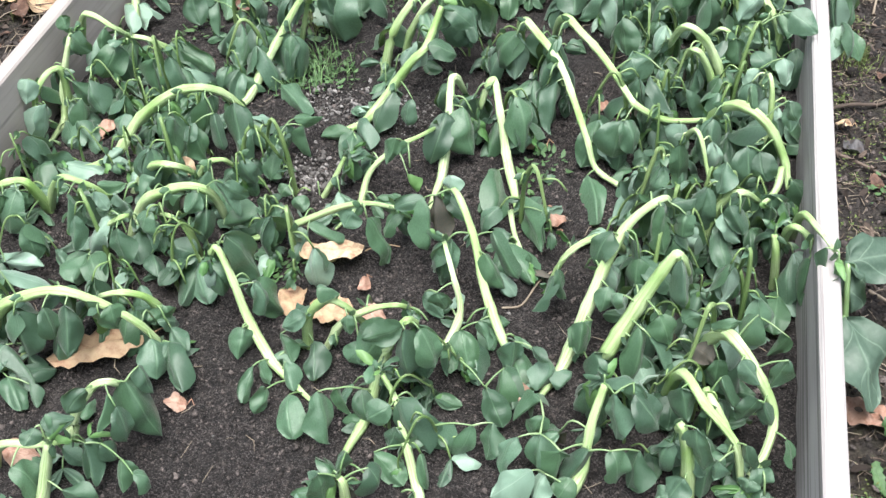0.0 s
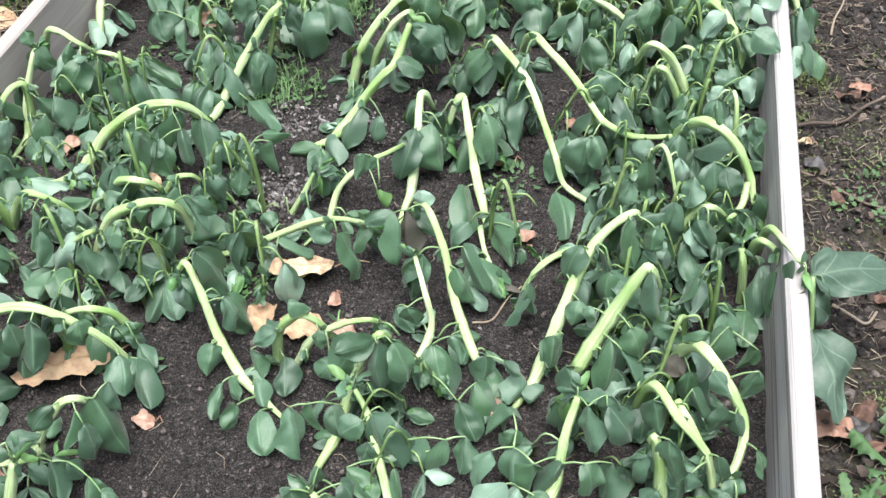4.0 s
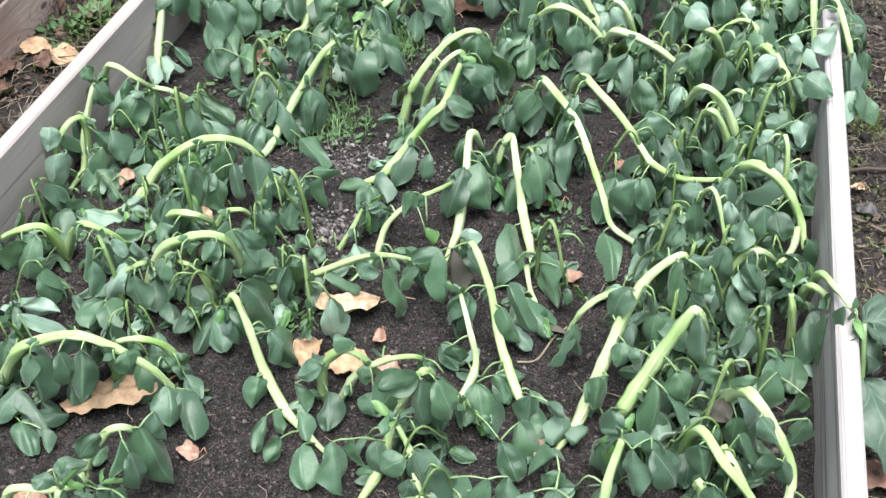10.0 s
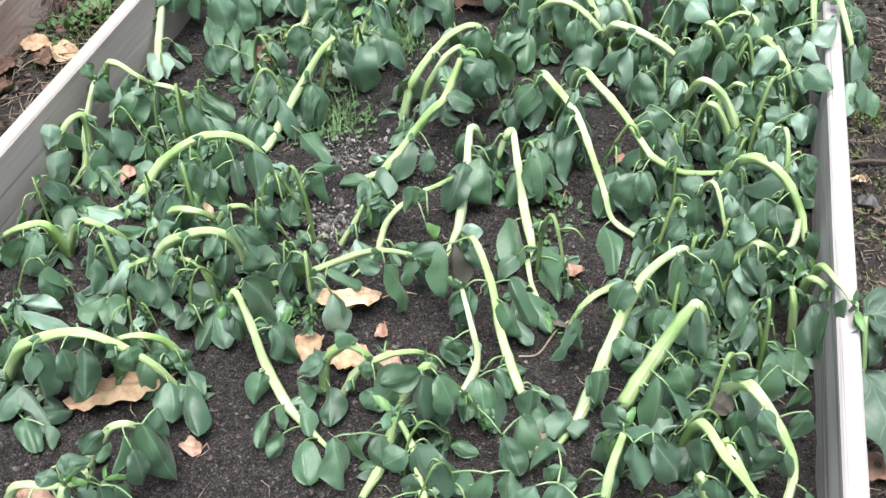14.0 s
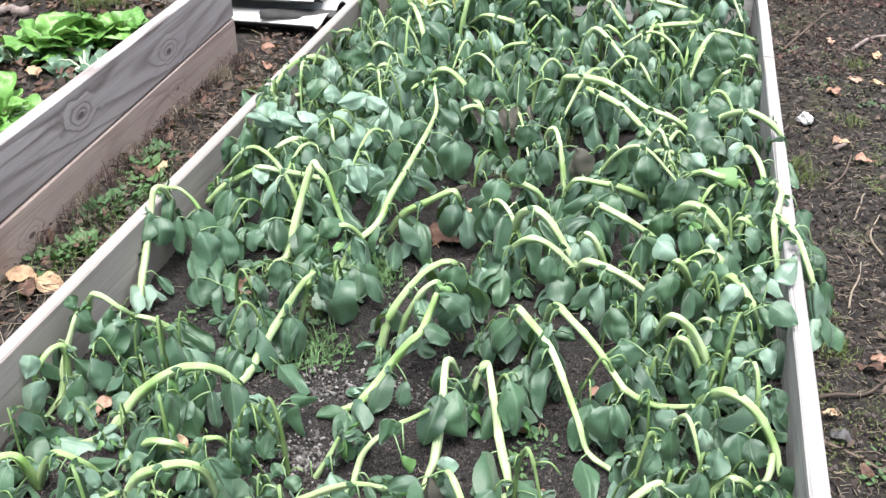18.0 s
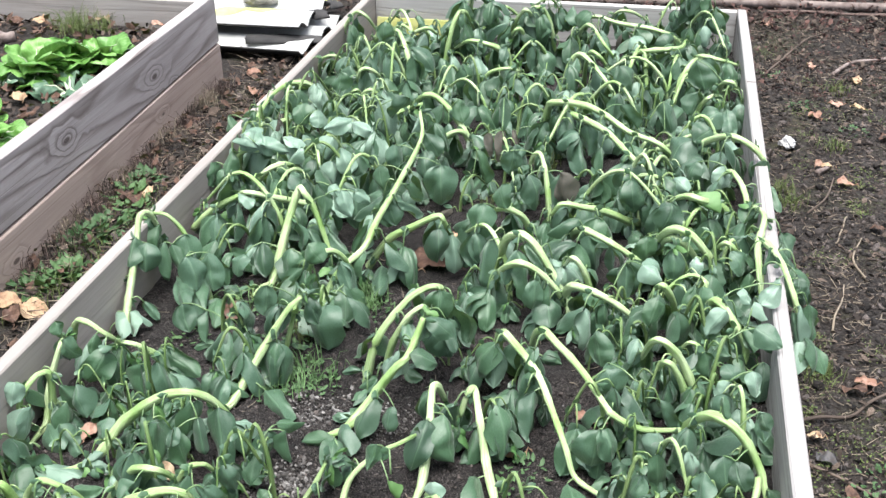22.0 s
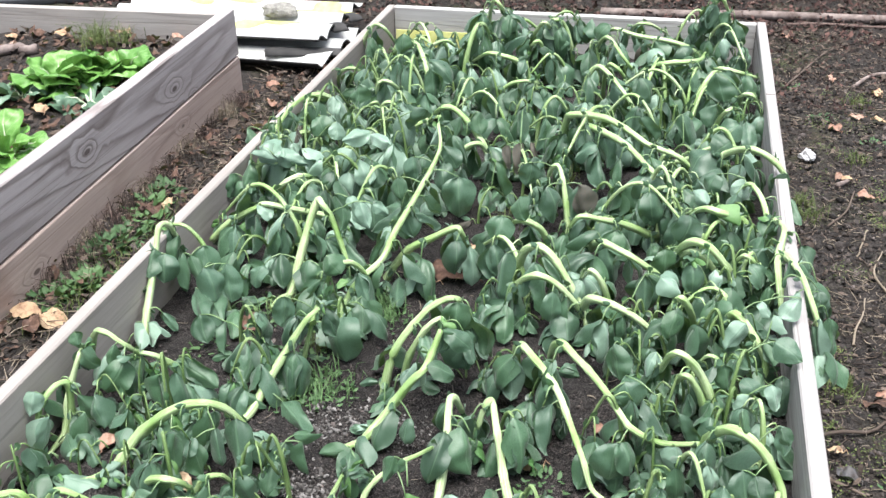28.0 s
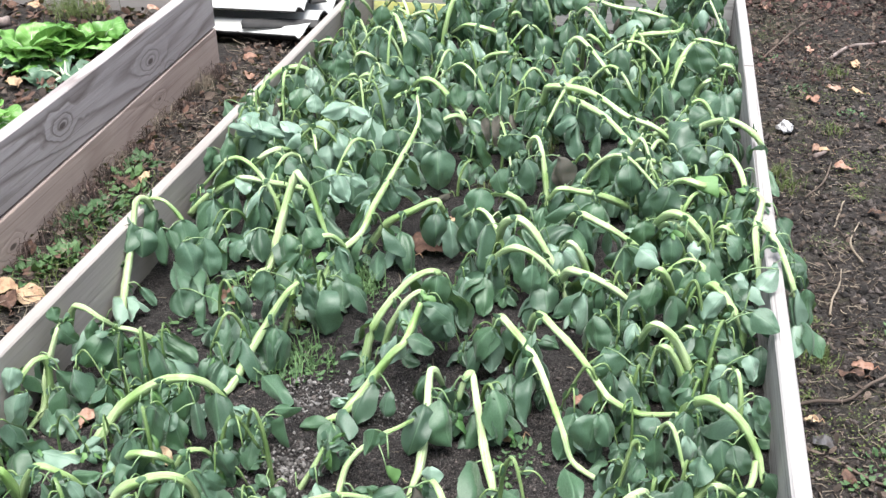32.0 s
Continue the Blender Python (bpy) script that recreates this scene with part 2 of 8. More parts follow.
def leaf_material(name, deep, pale, rib, rough=0.45, veins=9.0, spot=None, side_vein=0.10, wax=0.5, thin=0.88, other=None, through_it=0.07, bloom=0.0):
    """A leaf blade; the UV map runs across and along it. other is a second hue that some leaves lean to."""
    m, nt, b = shader(name, rough)
    b.inputs["Specular IOR Level"].default_value = wax
    uv = nt.nodes.new("ShaderNodeTexCoord").outputs["UV"]
    xyz = node(nt, "SeparateXYZ", Vector=uv)
    across = calc(nt, "ABSOLUTE", calc(nt, "SUBTRACT", xyz.outputs[0], 0.5))
    rnd = nt.nodes.new("ShaderNodeObjectInfo").outputs["Random"]
    patch = noise_tex(nt, coords(nt), 30.0, 4.0)
    fine = noise_tex(nt, coords(nt), 160.0, 3.0)
    col = mix(nt, calc(nt, "POWER", rnd, 1.3), deep, pale)
    if other:
        own = calc(nt, "FRACT", calc(nt, "MULTIPLY", rnd, 13.7))
        col = mix(nt, ramp(nt, own, (0.25, (0, 0, 0)), (1.0, (0.85, 0.85, 0.85))), col, other)
    col = mix(nt, calc(nt, "MULTIPLY", ramp(nt, patch, (0.35, (0, 0, 0)), (0.7, (1, 1, 1))), 0.5), col, deep)
    col = mix(nt, calc(nt, "MULTIPLY", ramp(nt, fine, (0.45, (0, 0, 0)), (0.72, (1, 1, 1))), 0.16), col, rib)
    ribs = calc(nt, "SINE", calc(nt, "MULTIPLY", calc(nt, "SUBTRACT", xyz.outputs[1], calc(nt, "MULTIPLY", across, 0.8)), veins * 6.28))
    side = ramp(nt, ribs, (thin, (0, 0, 0)), (1.0, (side_vein,) * 3))
    main = ramp(nt, across, (0.0, (0.9, 0.9, 0.9)), (0.015, (0.6, 0.6, 0.6)), (0.035, (0, 0, 0)))
    col = mix(nt, calc(nt, "MAXIMUM", calc(nt, "MULTIPLY", main, 0.42), side), col, rib)
    if spot:
        col = mix(nt, ramp(nt, noise_tex(nt, coords(nt), 60.0, 6.0, 0.75), (0.46, (0, 0, 0)), (0.66, (0.9, 0.9, 0.9))), col, spot)
    nt.links.new(col, b.inputs["Base Color"])
    relief(nt, b, calc(nt, "ADD", calc(nt, "MULTIPLY", main, -0.8), calc(nt, "ADD", calc(nt, "MULTIPLY", side, -0.8), calc(nt, "ADD", calc(nt, "MULTIPLY", patch, 0.5), calc(nt, "MULTIPLY", fine, 0.22)))), 0.34, 0.003)
    nt.links.new(ramp(nt, patch, (0.3, (rough - 0.08,) * 3), (0.7, (rough + 0.16,) * 3)), b.inputs["Roughness"])
    thin = node(nt, "BsdfTranslucent", Color=mix(nt, 0.6, col, (0.25, 0.42, 0.08)))
    b.inputs["Sheen Weight"].default_value, b.inputs["Sheen Roughness"].default_value = bloom, 0.45
    both = node(nt, "MixShader", i0=through_it, i1=b.outputs[0], i2=thin.outputs[0])
    nt.links.new(both.outputs[0], nt.nodes["Material Output"].inputs["Surface"])
    return m


BEAN_LEAF = leaf_material("bean_leaf", (0.018, 0.055, 0.0285), (0.088, 0.176, 0.114), (0.17, 0.30, 0.17), 0.44, 7.0, None, 0.045, 0.8, 0.90, (0.058, 0.142, 0.062), 0.17, 0.15)
BEAN_LEAF_PALE = leaf_material("bean_leaf_underside", (0.13, 0.225, 0.16), (0.235, 0.345, 0.268), (0.31, 0.42, 0.33), 0.42, 7.0, None, 0.06, 0.7, 0.88, None, 0.10, 0.2)
BEAN_LEAF_SICK = leaf_material("bean_leaf_withered", (0.04, 0.048, 0.04), (0.085, 0.085, 0.07), (0.13, 0.12, 0.09), 0.7, 9.0, (0.12, 0.08, 0.06))
YOUNG_LEAF = leaf_material("young_leaf", (0.07, 0.18, 0.055), (0.14, 0.27, 0.09), (0.26, 0.38, 0.18), 0.45, through_it=0.15)
CHOI_LEAF = leaf_material("cabbage_leaf_bright", (0.08, 0.22, 0.038), (0.17, 0.36, 0.08), (0.42, 0.55, 0.28), 0.4, 5.0, None, 0.2, through_it=0.15)
KALE_LEAF = leaf_material("cabbage_leaf_blue", (0.06, 0.125, 0.075), (0.11, 0.185, 0.125), (0.25, 0.35, 0.25), 0.42, 3.0, None, 0.12)
WEED_LEAF = leaf_material("weed_leaf", (0.035, 0.085, 0.03), (0.08, 0.155, 0.055), (0.14, 0.24, 0.09), 0.55)
DRY_TAN = leaf_material("dry_leaf_tan", (0.40, 0.285, 0.175), (0.58, 0.46, 0.31), (0.28, 0.165, 0.10), 0.75, 8.0, (0.24, 0.125, 0.08))
DRY_ORANGE = leaf_material("dry_leaf_orange", (0.29, 0.175, 0.13), (0.45, 0.315, 0.245), (0.24, 0.12, 0.08), 0.75, 8.0, (0.19, 0.085, 0.055))
SLATE_LEAF = leaf_material("rotten_leaf_grey", (0.05, 0.05, 0.055), (0.10, 0.10, 0.11), (0.05, 0.045, 0.045), 0.6, 8.0, (0.07, 0.055, 0.05))
DRY_BROWN = leaf_material("dry_leaf_brown", (0.05, 0.025, 0.018), (0.14, 0.068, 0.048), (0.04, 0.02, 0.014), 0.75, 8.0, (0.17, 0.1, 0.07))


def stem_material(name, young, pale, brown):
    """A ribbed green stem; the UV map runs round and along it, in metres."""
    m, nt, b = shader(name, 0.30)
    rnd = nt.nodes.new("ShaderNodeObjectInfo").outputs["Random"]
    uv = nt.nodes.new("ShaderNodeTexCoord").outputs["UV"]
    vec = coords(nt)
    blot = noise_tex(nt, vec, 13.0, 4.0)
    stripe = noise_tex(nt, node(nt, "Mapping", Vector=uv, Scale=(9.0, 7.0, 1.0)).outputs[0], 1.0, 3.0, 0.6)
    thread = noise_tex(nt, node(nt, "Mapping", Vector=uv, Scale=(26.0, 22.0, 1.0)).outputs[0], 1.0, 2.0, 0.6)
    col = mix(nt, ramp(nt, blot, (0.30, (0, 0, 0)), (0.58, (1, 1, 1))), young, pale)
    col = mix(nt, calc(nt, "MULTIPLY", rnd, 0.45), col, young)
    col = mix(nt, calc(nt, "MULTIPLY", ramp(nt, stripe, (0.48, (0, 0, 0)), (0.62, (1, 1, 1))), 0.7), col, young)
    col = mix(nt, calc(nt, "MULTIPLY", ramp(nt, thread, (0.55, (0, 0, 0)), (0.7, (1, 1, 1))), 0.3), col, brown)
    col = mix(nt, ramp(nt, noise_tex(nt, vec, 30.0, 5.0, 0.7), (0.63, (0, 0, 0)), (0.76, (0.7, 0.7, 0.7))), col, brown)
    nt.links.new(col, b.inputs["Base Color"])
    relief(nt, b, calc(nt, "ADD", stripe, calc(nt, "MULTIPLY", thread, 0.4)), 0.6, 0.003)
    return m


STEM = stem_material("bean_stem", (0.215, 0.37, 0.105), (0.515, 0.615, 0.375), (0.19, 0.22, 0.10))
SHOOT = stem_material("side_shoot", (0.10, 0.185, 0.055), (0.24, 0.335, 0.14), (0.14, 0.14, 0.075))
STALK = stem_material("leaf_stalk", (0.10, 0.19, 0.07), (0.24, 0.34, 0.17), (0.14, 0.15, 0.08))


def plain_material(name, a, b_col, scale, rough=0.6, bump=0.3, metal=0.0):
    m, nt, b = shader(name, rough)
    vec = coords(nt)
    col = mix(nt, ramp(nt, noise_tex(nt, vec, scale, 6.0, 0.65), (0.35, (0, 0, 0)), (0.68, (1, 1, 1))), a, b_col)
    col = mix(nt, calc(nt, "MULTIPLY", nt.nodes.new("ShaderNodeObjectInfo").outputs["Random"], 0.25), col, a)
    nt.links.new(col, b.inputs["Base Color"])
    b.inputs["Metallic"].default_value = metal
    relief(nt, b, noise_tex(nt, vec, scale * 4, 4.0, 0.7), bump, 0.006)
    return m


SHEET = plain_material("cement_sheet_white", (0.50, 0.50, 0.495), (0.37, 0.38, 0.36), 5.0, 0.8)
# dark broken cement; also painted on the sheets as the shade beneath them
SHEET_DARK_AND_SHADE = plain_material("cement_sheet_dark_and_shade", (0.02, 0.02, 0.021), (0.055, 0.053, 0.052), 12.0, 0.85)
LICHEN = plain_material("yellow_lichen", (0.42, 0.45, 0.11), (0.52, 0.52, 0.25), 18.0, 0.9)
RAIL = plain_material("grey_plastic", (0.025, 0.027, 0.032), (0.05, 0.053, 0.06), 9.0, 0.45)
BARK = plain_material("weathered_pole", (0.075, 0.052, 0.045), (0.31, 0.255, 0.235), 26.0, 0.85)
TWIG = plain_material("dry_twig", (0.05, 0.036, 0.028), (0.17, 0.13, 0.105), 6.0, 0.85)
STRAW = plain_material("straw", (0.15, 0.12, 0.085), (0.34, 0.285, 0.225), 8.0, 0.8)
STONE = plain_material("grey_stone", (0.12, 0.115, 0.105), (0.34, 0.33, 0.30), 40.0, 0.9, 0.7)
def crumb_material(name, dark, pale):
    """Loose crumbs, each with a shade of its own."""
    m, nt, b = shader(name, 0.95)
    own = nt.nodes.new("ShaderNodeNewGeometry").outputs["Random Per Island"]
    grain = noise_tex(nt, coords(nt), 400.0, 3.0, 0.7)
    col = mix(nt, calc(nt, "POWER", own, 2.0), dark, pale)
    col = mix(nt, ramp(nt, grain, (0.4, (0.6, 0.6, 0.6)), (0.6, (0, 0, 0))), col, dark)
    nt.links.new(col, b.inputs["Base Color"])
    relief(nt, b, grain, 0.6, 0.002)
    return m


CLOD = crumb_material("soil_crumb", (0.005, 0.004, 0.0035), (0.165, 0.138, 0.128))
GRAVEL = crumb_material("pale_gravel", (0.06, 0.055, 0.052), (0.36, 0.345, 0.335))
BRUSH = crumb_material("dead_brush", (0.045, 0.027, 0.022), (0.36, 0.265, 0.235))
RUST = crumb_material("rusty_leaf_scrap", (0.030, 0.013, 0.011), (0.165, 0.090, 0.075))
MULCH = crumb_material("mulch_scrap", (0.020, 0.014, 0.011), (0.20, 0.152, 0.122))
RIB = plain_material("white_leaf_rib", (0.50, 0.58, 0.40), (0.62, 0.68, 0.52), 40.0, 0.4, 0.1)
CABBAGE = leaf_material("cabbage_leaf_veined", (0.045, 0.084, 0.058), (0.066, 0.108, 0.079), (0.17, 0.25, 0.18), 0.5, 2.3, None, 0.45, 0.5, 0.965)
NET = plain_material("green_netting", (0.05, 0.46, 0.40), (0.14, 0.62, 0.54), 20.0, 0.5)
POST = plain_material("rusty_post", (0.14, 0.05, 0.035), (0.24, 0.10, 0.07), 15.0, 0.8)
MOSS = plain_material("green_moss", (0.05, 0.085, 0.020), (0.13, 0.16, 0.045), 60.0, 0.8)
GRASS = plain_material("grass_blade", (0.06, 0.10, 0.02), (0.17, 0.20, 0.07), 5.0, 0.6)
PAPER = plain_material("white_paper", (0.55, 0.55, 0.56), (0.35, 0.35, 0.36), 60.0, 0.8)


# ---- mesh helpers ----
def smooth_mesh(name, verts, faces, mats, uvs=None, slots=None, smooth=True):
    me = bpy.data.meshes.new(name)
    me.from_pydata(verts, [], faces)
    for k in mats if isinstance(mats, (list, tuple)) else [mats]:
        me.materials.append(k)
    if slots is not None:
        me.polygons.foreach_set("material_index", slots)
    me.polygons.foreach_set("use_smooth", [smooth] * len(me.polygons))
    if uvs is not None:
        layer = me.uv_layers.new(name="UVMap")
        idx = np.empty(len(me.loops), dtype=np.int32)
        me.loops.foreach_get("vertex_index", idx)
        layer.data.foreach_set("uv", np.asarray(uvs, float)[idx].ravel())
    me.update()
    return me


def child(name, data, parent, m=None, label=""):
    ob = new(name, data)
    ob.parent = parent
    if m is not None:
        ob.matrix_basis = m
    if label:
        ob["label"] = label
    return ob


def thing(name, at=(0, 0, 0), label="", category="", group="", kind="", turn=0.0):
    ob = new(name)
    ob.empty_display_size = 0.05
    ob.matrix_basis = pose(*at, 0, 0, turn)
    return tagged(ob, label, category, group, kind)


def rounded_box(bm, size, at, bevel=0.004, m=None):
    r = bmesh.ops.create_cube(bm, size=1.0)
    bmesh.ops.scale(bm, vec=size, verts=r["verts"])
    edges = list({e for v in r["verts"] for e in v.link_edges})
    r = bmesh.ops.bevel(bm, geom=edges, offset=bevel, segments=2, profile=0.6, affect="EDGES")
    vs = list({v for f in bm.faces for v in f.verts})
    bmesh.ops.transform(bm, matrix=(m or Matrix()) @ Matrix.Translation(at), verts=vs)


def bm_mesh(bm, name, mats):
    me = bpy.data.meshes.new(name)
    bm.to_mesh(me)
    bm.free()
    for k in mats if isinstance(mats, (list, tuple)) else [mats]:
        me.materials.append(k)
    me.polygons.foreach_set("use_smooth", [True] * len(me.polygons))
    me.set_sharp_from_angle(angle=radians(35))
    return me


def tube_geo(pts, radii, sides=6, square=0.0, verts=None, faces=None, caps=True, uv=None):
    """A tube along pts with a radius at each; square > 0 makes it four-cornered."""
    verts, faces = ([], []) if verts is None else (verts, faces)
    start = len(verts)
    up = Vector((0.31, 0.17, 0.93))
    n = len(pts)
    for i, p in enumerate(pts):
        d = (pts[min(i + 1, n - 1)] - pts[max(i - 1, 0)]).normalized()
        a = up.cross(d)
        a = a.normalized() if a.length > 1e-4 else Vector((1, 0, 0))
        b = d.cross(a)
        for k in range(sides):
            w = 2 * math.pi * k / sides
            r = radii[i] * (1 + square * math.cos(4 * w))
            verts.append(p + a * (r * math.cos(w)) + b * (r * math.sin(w)))
    for i in range(n - 1):
        for k in range(sides):
            p, q = start + i * sides + k, start + i * sides + (k + 1) % sides
            faces.append((p, q, q + sides, p + sides))
    if uv is not None:
        d = 0.0
        for i in range(n):
            d += (pts[i] - pts[i - 1]).length if i else 0.0
            uv += [(abs(2 * k / sides - 1), d) for k in range(sides)]
    if caps:
        faces.append(tuple(range(start + sides - 1, start - 1, -1)))
        faces.append(tuple(start + (n - 1) * sides + k for k in range(sides)))
    return verts, faces


def spline(ctrl, steps):
    """Catmull-Rom through the control points."""
    c = [Vector(p) for p in ctrl]
    c = [2 * c[0] - c[1]] + c + [2 * c[-1] - c[-2]]
    out = []
    for i in range(1, len(c) - 2):
        for s in range(steps):
            t = s / steps
            out.append(0.5 * (2 * c[i] + (c[i + 1] - c[i - 1]) * t + (2 * c[i - 1] - 5 * c[i] + 4 * c[i + 1] - c[i + 2]) * t * t + (3 * c[i] - c[i - 1] - 3 * c[i + 1] + c[i + 2]) * t ** 3))
    return out + [c[-2]]


# ---- plan (metres) ----
TOP = 0.277            # top of the beds' boards
SOIL_Z = 0.15          # soil inside the bean bed
HALF, THICK = 0.600, 0.026
NEAR, FAR = 1.00, 4.02  # the bean bed's ends


def fbm(x, y, s, seed=0.0, octaves=4):
    v, a, f = 0.0, 1.0, s
    for _ in range(octaves):
        v += a * noise.noise(Vector((x * f + seed, y * f - seed, seed * 0.37)))
        a, f = a * 0.5, f * 2.1
    return v


def soil_height(x, y):
    return SOIL_Z + 0.012 * fbm(x, y, 3.0, 5.0, 2) + 0.008 * fbm(x, y, 24.0, 9.0, 3) + 0.0030 * noise.noise(Vector((x * 115, y * 115, 3.0)))


def ground_height(x, y):
    far = max(0.0, abs(x) + abs(y - 2.5) - 3.5)
    return 0.016 * fbm(x, y, 1.7, 2.0, 2) + 0.009 * fbm(x, y, 16.0, 3.0, 3) * (1.0 if far < 3 else 0.3)


def sheet_geo(xs, ys, height):
    verts = [(x, y, height(x, y)) for y in ys for x in xs]
    w = len(xs)
    faces = [(j * w + i, j * w + i + 1, (j + 1) * w + i + 1, (j + 1) * w + i) for j in range(len(ys) - 1) for i in range(w - 1)]
    return verts, faces


def spaced(lo, hi, step, reach):
    mid = list(np.arange(lo, hi + 1e-6, step))
    d, a, b = step, [lo], [hi]
    while b[-1] < hi + reach:
        d *= 1.45
        a.append(a[-1] - d), b.append(b[-1] + d)
    return a[:0:-1] + mid + b[1:]


ground = new("ground", smooth_mesh("ground", *sheet_geo(spaced(-2.4, 1.6, 0.022, 400), spaced(0.9, 6.4, 0.026, 400), ground_height), EARTH))
tagged(ground, "dark garden earth with moss, straw and leaf litter", "ground", kind="structure")
bed_soil = new("bed_soil", smooth_mesh("bed_soil", *sheet_geo(list(np.linspace(-HALF + 0.02, HALF - 0.02, 210)), list(np.linspace(NEAR + 0.02, 2.3, 230)) + list(np.linspace(2.31, FAR - 0.02, 150)), soil_height), SOIL))
tagged(bed_soil, "dark crumbly peat soil filling the raised bed", "soil", kind="structure")


def plank(parent, length, height, thick, at, turn, material, name="plank", warp=0.003, seed=0.0, label=""):
    """A sawn board, its length along local x, its foot at z = at[2]."""
    nx, prof = max(6, int(length / 0.12)), []
    h, t, c = height, thick / 2, 0.003
    prof = [(-t + c, 0), (t - c, 0), (t, c), (t, h - c), (t - c, h), (-t + c, h), (-t, h - c), (-t, c)]
    verts, faces = [], []
    for i in range(nx + 1):
        x = -length / 2 + length * i / nx
        dy, dz = warp * noise.noise(Vector((x * 1.3, seed, 0))), 0.6 * warp * noise.noise(Vector((x * 2.1, 4.0, seed)))
        for y, z in prof:
            verts.append((x, y + dy + 0.0006 * noise.noise(Vector((x * 30, y * 90, z * 40))), z + (dz if z > h / 2 else 0)))
    k = len(prof)
    for i in range(nx):
        for j in range(k):
            a, b = i * k + j, i * k + (j + 1) % k
            faces.append((a, a + k, b + k, b))
    faces += [tuple(range(k)), tuple(nx * k + j for j in range(k - 1, -1, -1))]
    me = smooth_mesh(name, verts, faces, material)
    me.set_sharp_from_angle(angle=radians(30))
    return child(name, me, parent, pose(*at, 0, 0, turn), label)


bed = thing("raised_bed", (0, (NEAR + FAR) / 2, 0), "long raised bed of weathered grey larch boards full of bean plants", "raised bed")
LONG = FAR - NEAR
SEAM = 0.118
for side, name in ((-1, "left"), (1, "right")):
    x = side * (HALF - THICK / 2)
    plank(bed, LONG, TOP - SEAM - 0.002, THICK, (x, 0, SEAM + 0.002), 90, WOOD_GREY if side < 0 else WOOD_PALE, seed=side * 3.1)
    plank(bed, LONG, SEAM + 0.06, THICK, (x, 0, -0.06), 90, WOOD_GREY, seed=side * 5.7)
for end, y in ((1, LONG / 2 - THICK / 2), (-1, -LONG / 2 + THICK / 2)):
    wide = 2 * (HALF - THICK) - 0.004
    plank(bed, wide, TOP - SEAM - 0.002, THICK, (0, y, SEAM + 0.002), 0, WOOD_PLAIN, seed=end * 8.3)
    plank(bed, wide, SEAM + 0.06, THICK, (0, y, -0.06), 0, WOOD_GREY, seed=end * 2.2)

# the neighbouring bed, turned a little; its near side stands along the path
NB_TURN = 2.6
NB_W, NB_L = 1.2, 3.0
nbed = thing("raised_bed", (-1.088, 3.885, 0), "raised bed of two stacked knotty larch boards with salad greens", "raised bed", turn=NB_TURN)
NB_SEAM = 0.116
plank(nbed, NB_L, TOP - NB_SEAM - 0.005, 0.036, (-0.018, -NB_L / 2, NB_SEAM + 0.005), 90, WOOD_KNOTTY, seed=1.7, warp=0.004)
plank(nbed, NB_L, NB_SEAM + 0.06, 0.036, (-0.016, -NB_L / 2, -0.06), 90, WOOD_LOWER, seed=6.1, warp=0.004)
plank(nbed, NB_L, TOP - NB_SEAM - 0.005, 0.03, (-NB_W + 0.015, -NB_L / 2, NB_SEAM + 0.005), 90, WOOD, seed=3.3)
plank(nbed, NB_L, NB_SEAM + 0.06, 0.03, (-NB_W + 0.017, -NB_L / 2, -0.06), 90, WOOD, seed=4.1)
for k, y in enumerate((-0.045, -NB_L + 0.015)):
    plank(nbed, NB_W - 0.070, TOP - NB_SEAM - 0.009, 0.03, (-NB_W / 2 - 0.003, y, NB_SEAM + 0.005), 0, WOOD_SOFT, seed=9.1 + k)
    plank(nbed, NB_W - 0.070, NB_SEAM + 0.06, 0.03, (-NB_W / 2 - 0.003, y, -0.06), 0, WOOD_GREY, seed=12.1 + k)
nsoil = new("bed_soil", smooth_mesh("bed_soil", *sheet_geo(list(np.linspace(-NB_W + 0.03, -0.03, 70)), list(np.linspace(-NB_L + 0.03, -0.06, 150)), lambda x, y: 0.180 + 0.014 * fbm(x, y, 4.0, 7.0, 2) + 0.008 * fbm(x, y, 22.0, 4.0, 3)), NEXT_SOIL))
nsoil.matrix_basis = nbed.matrix_basis
tagged(nsoil, "dark soil in the neighbouring bed with leaf litter", "soil", kind="structure")


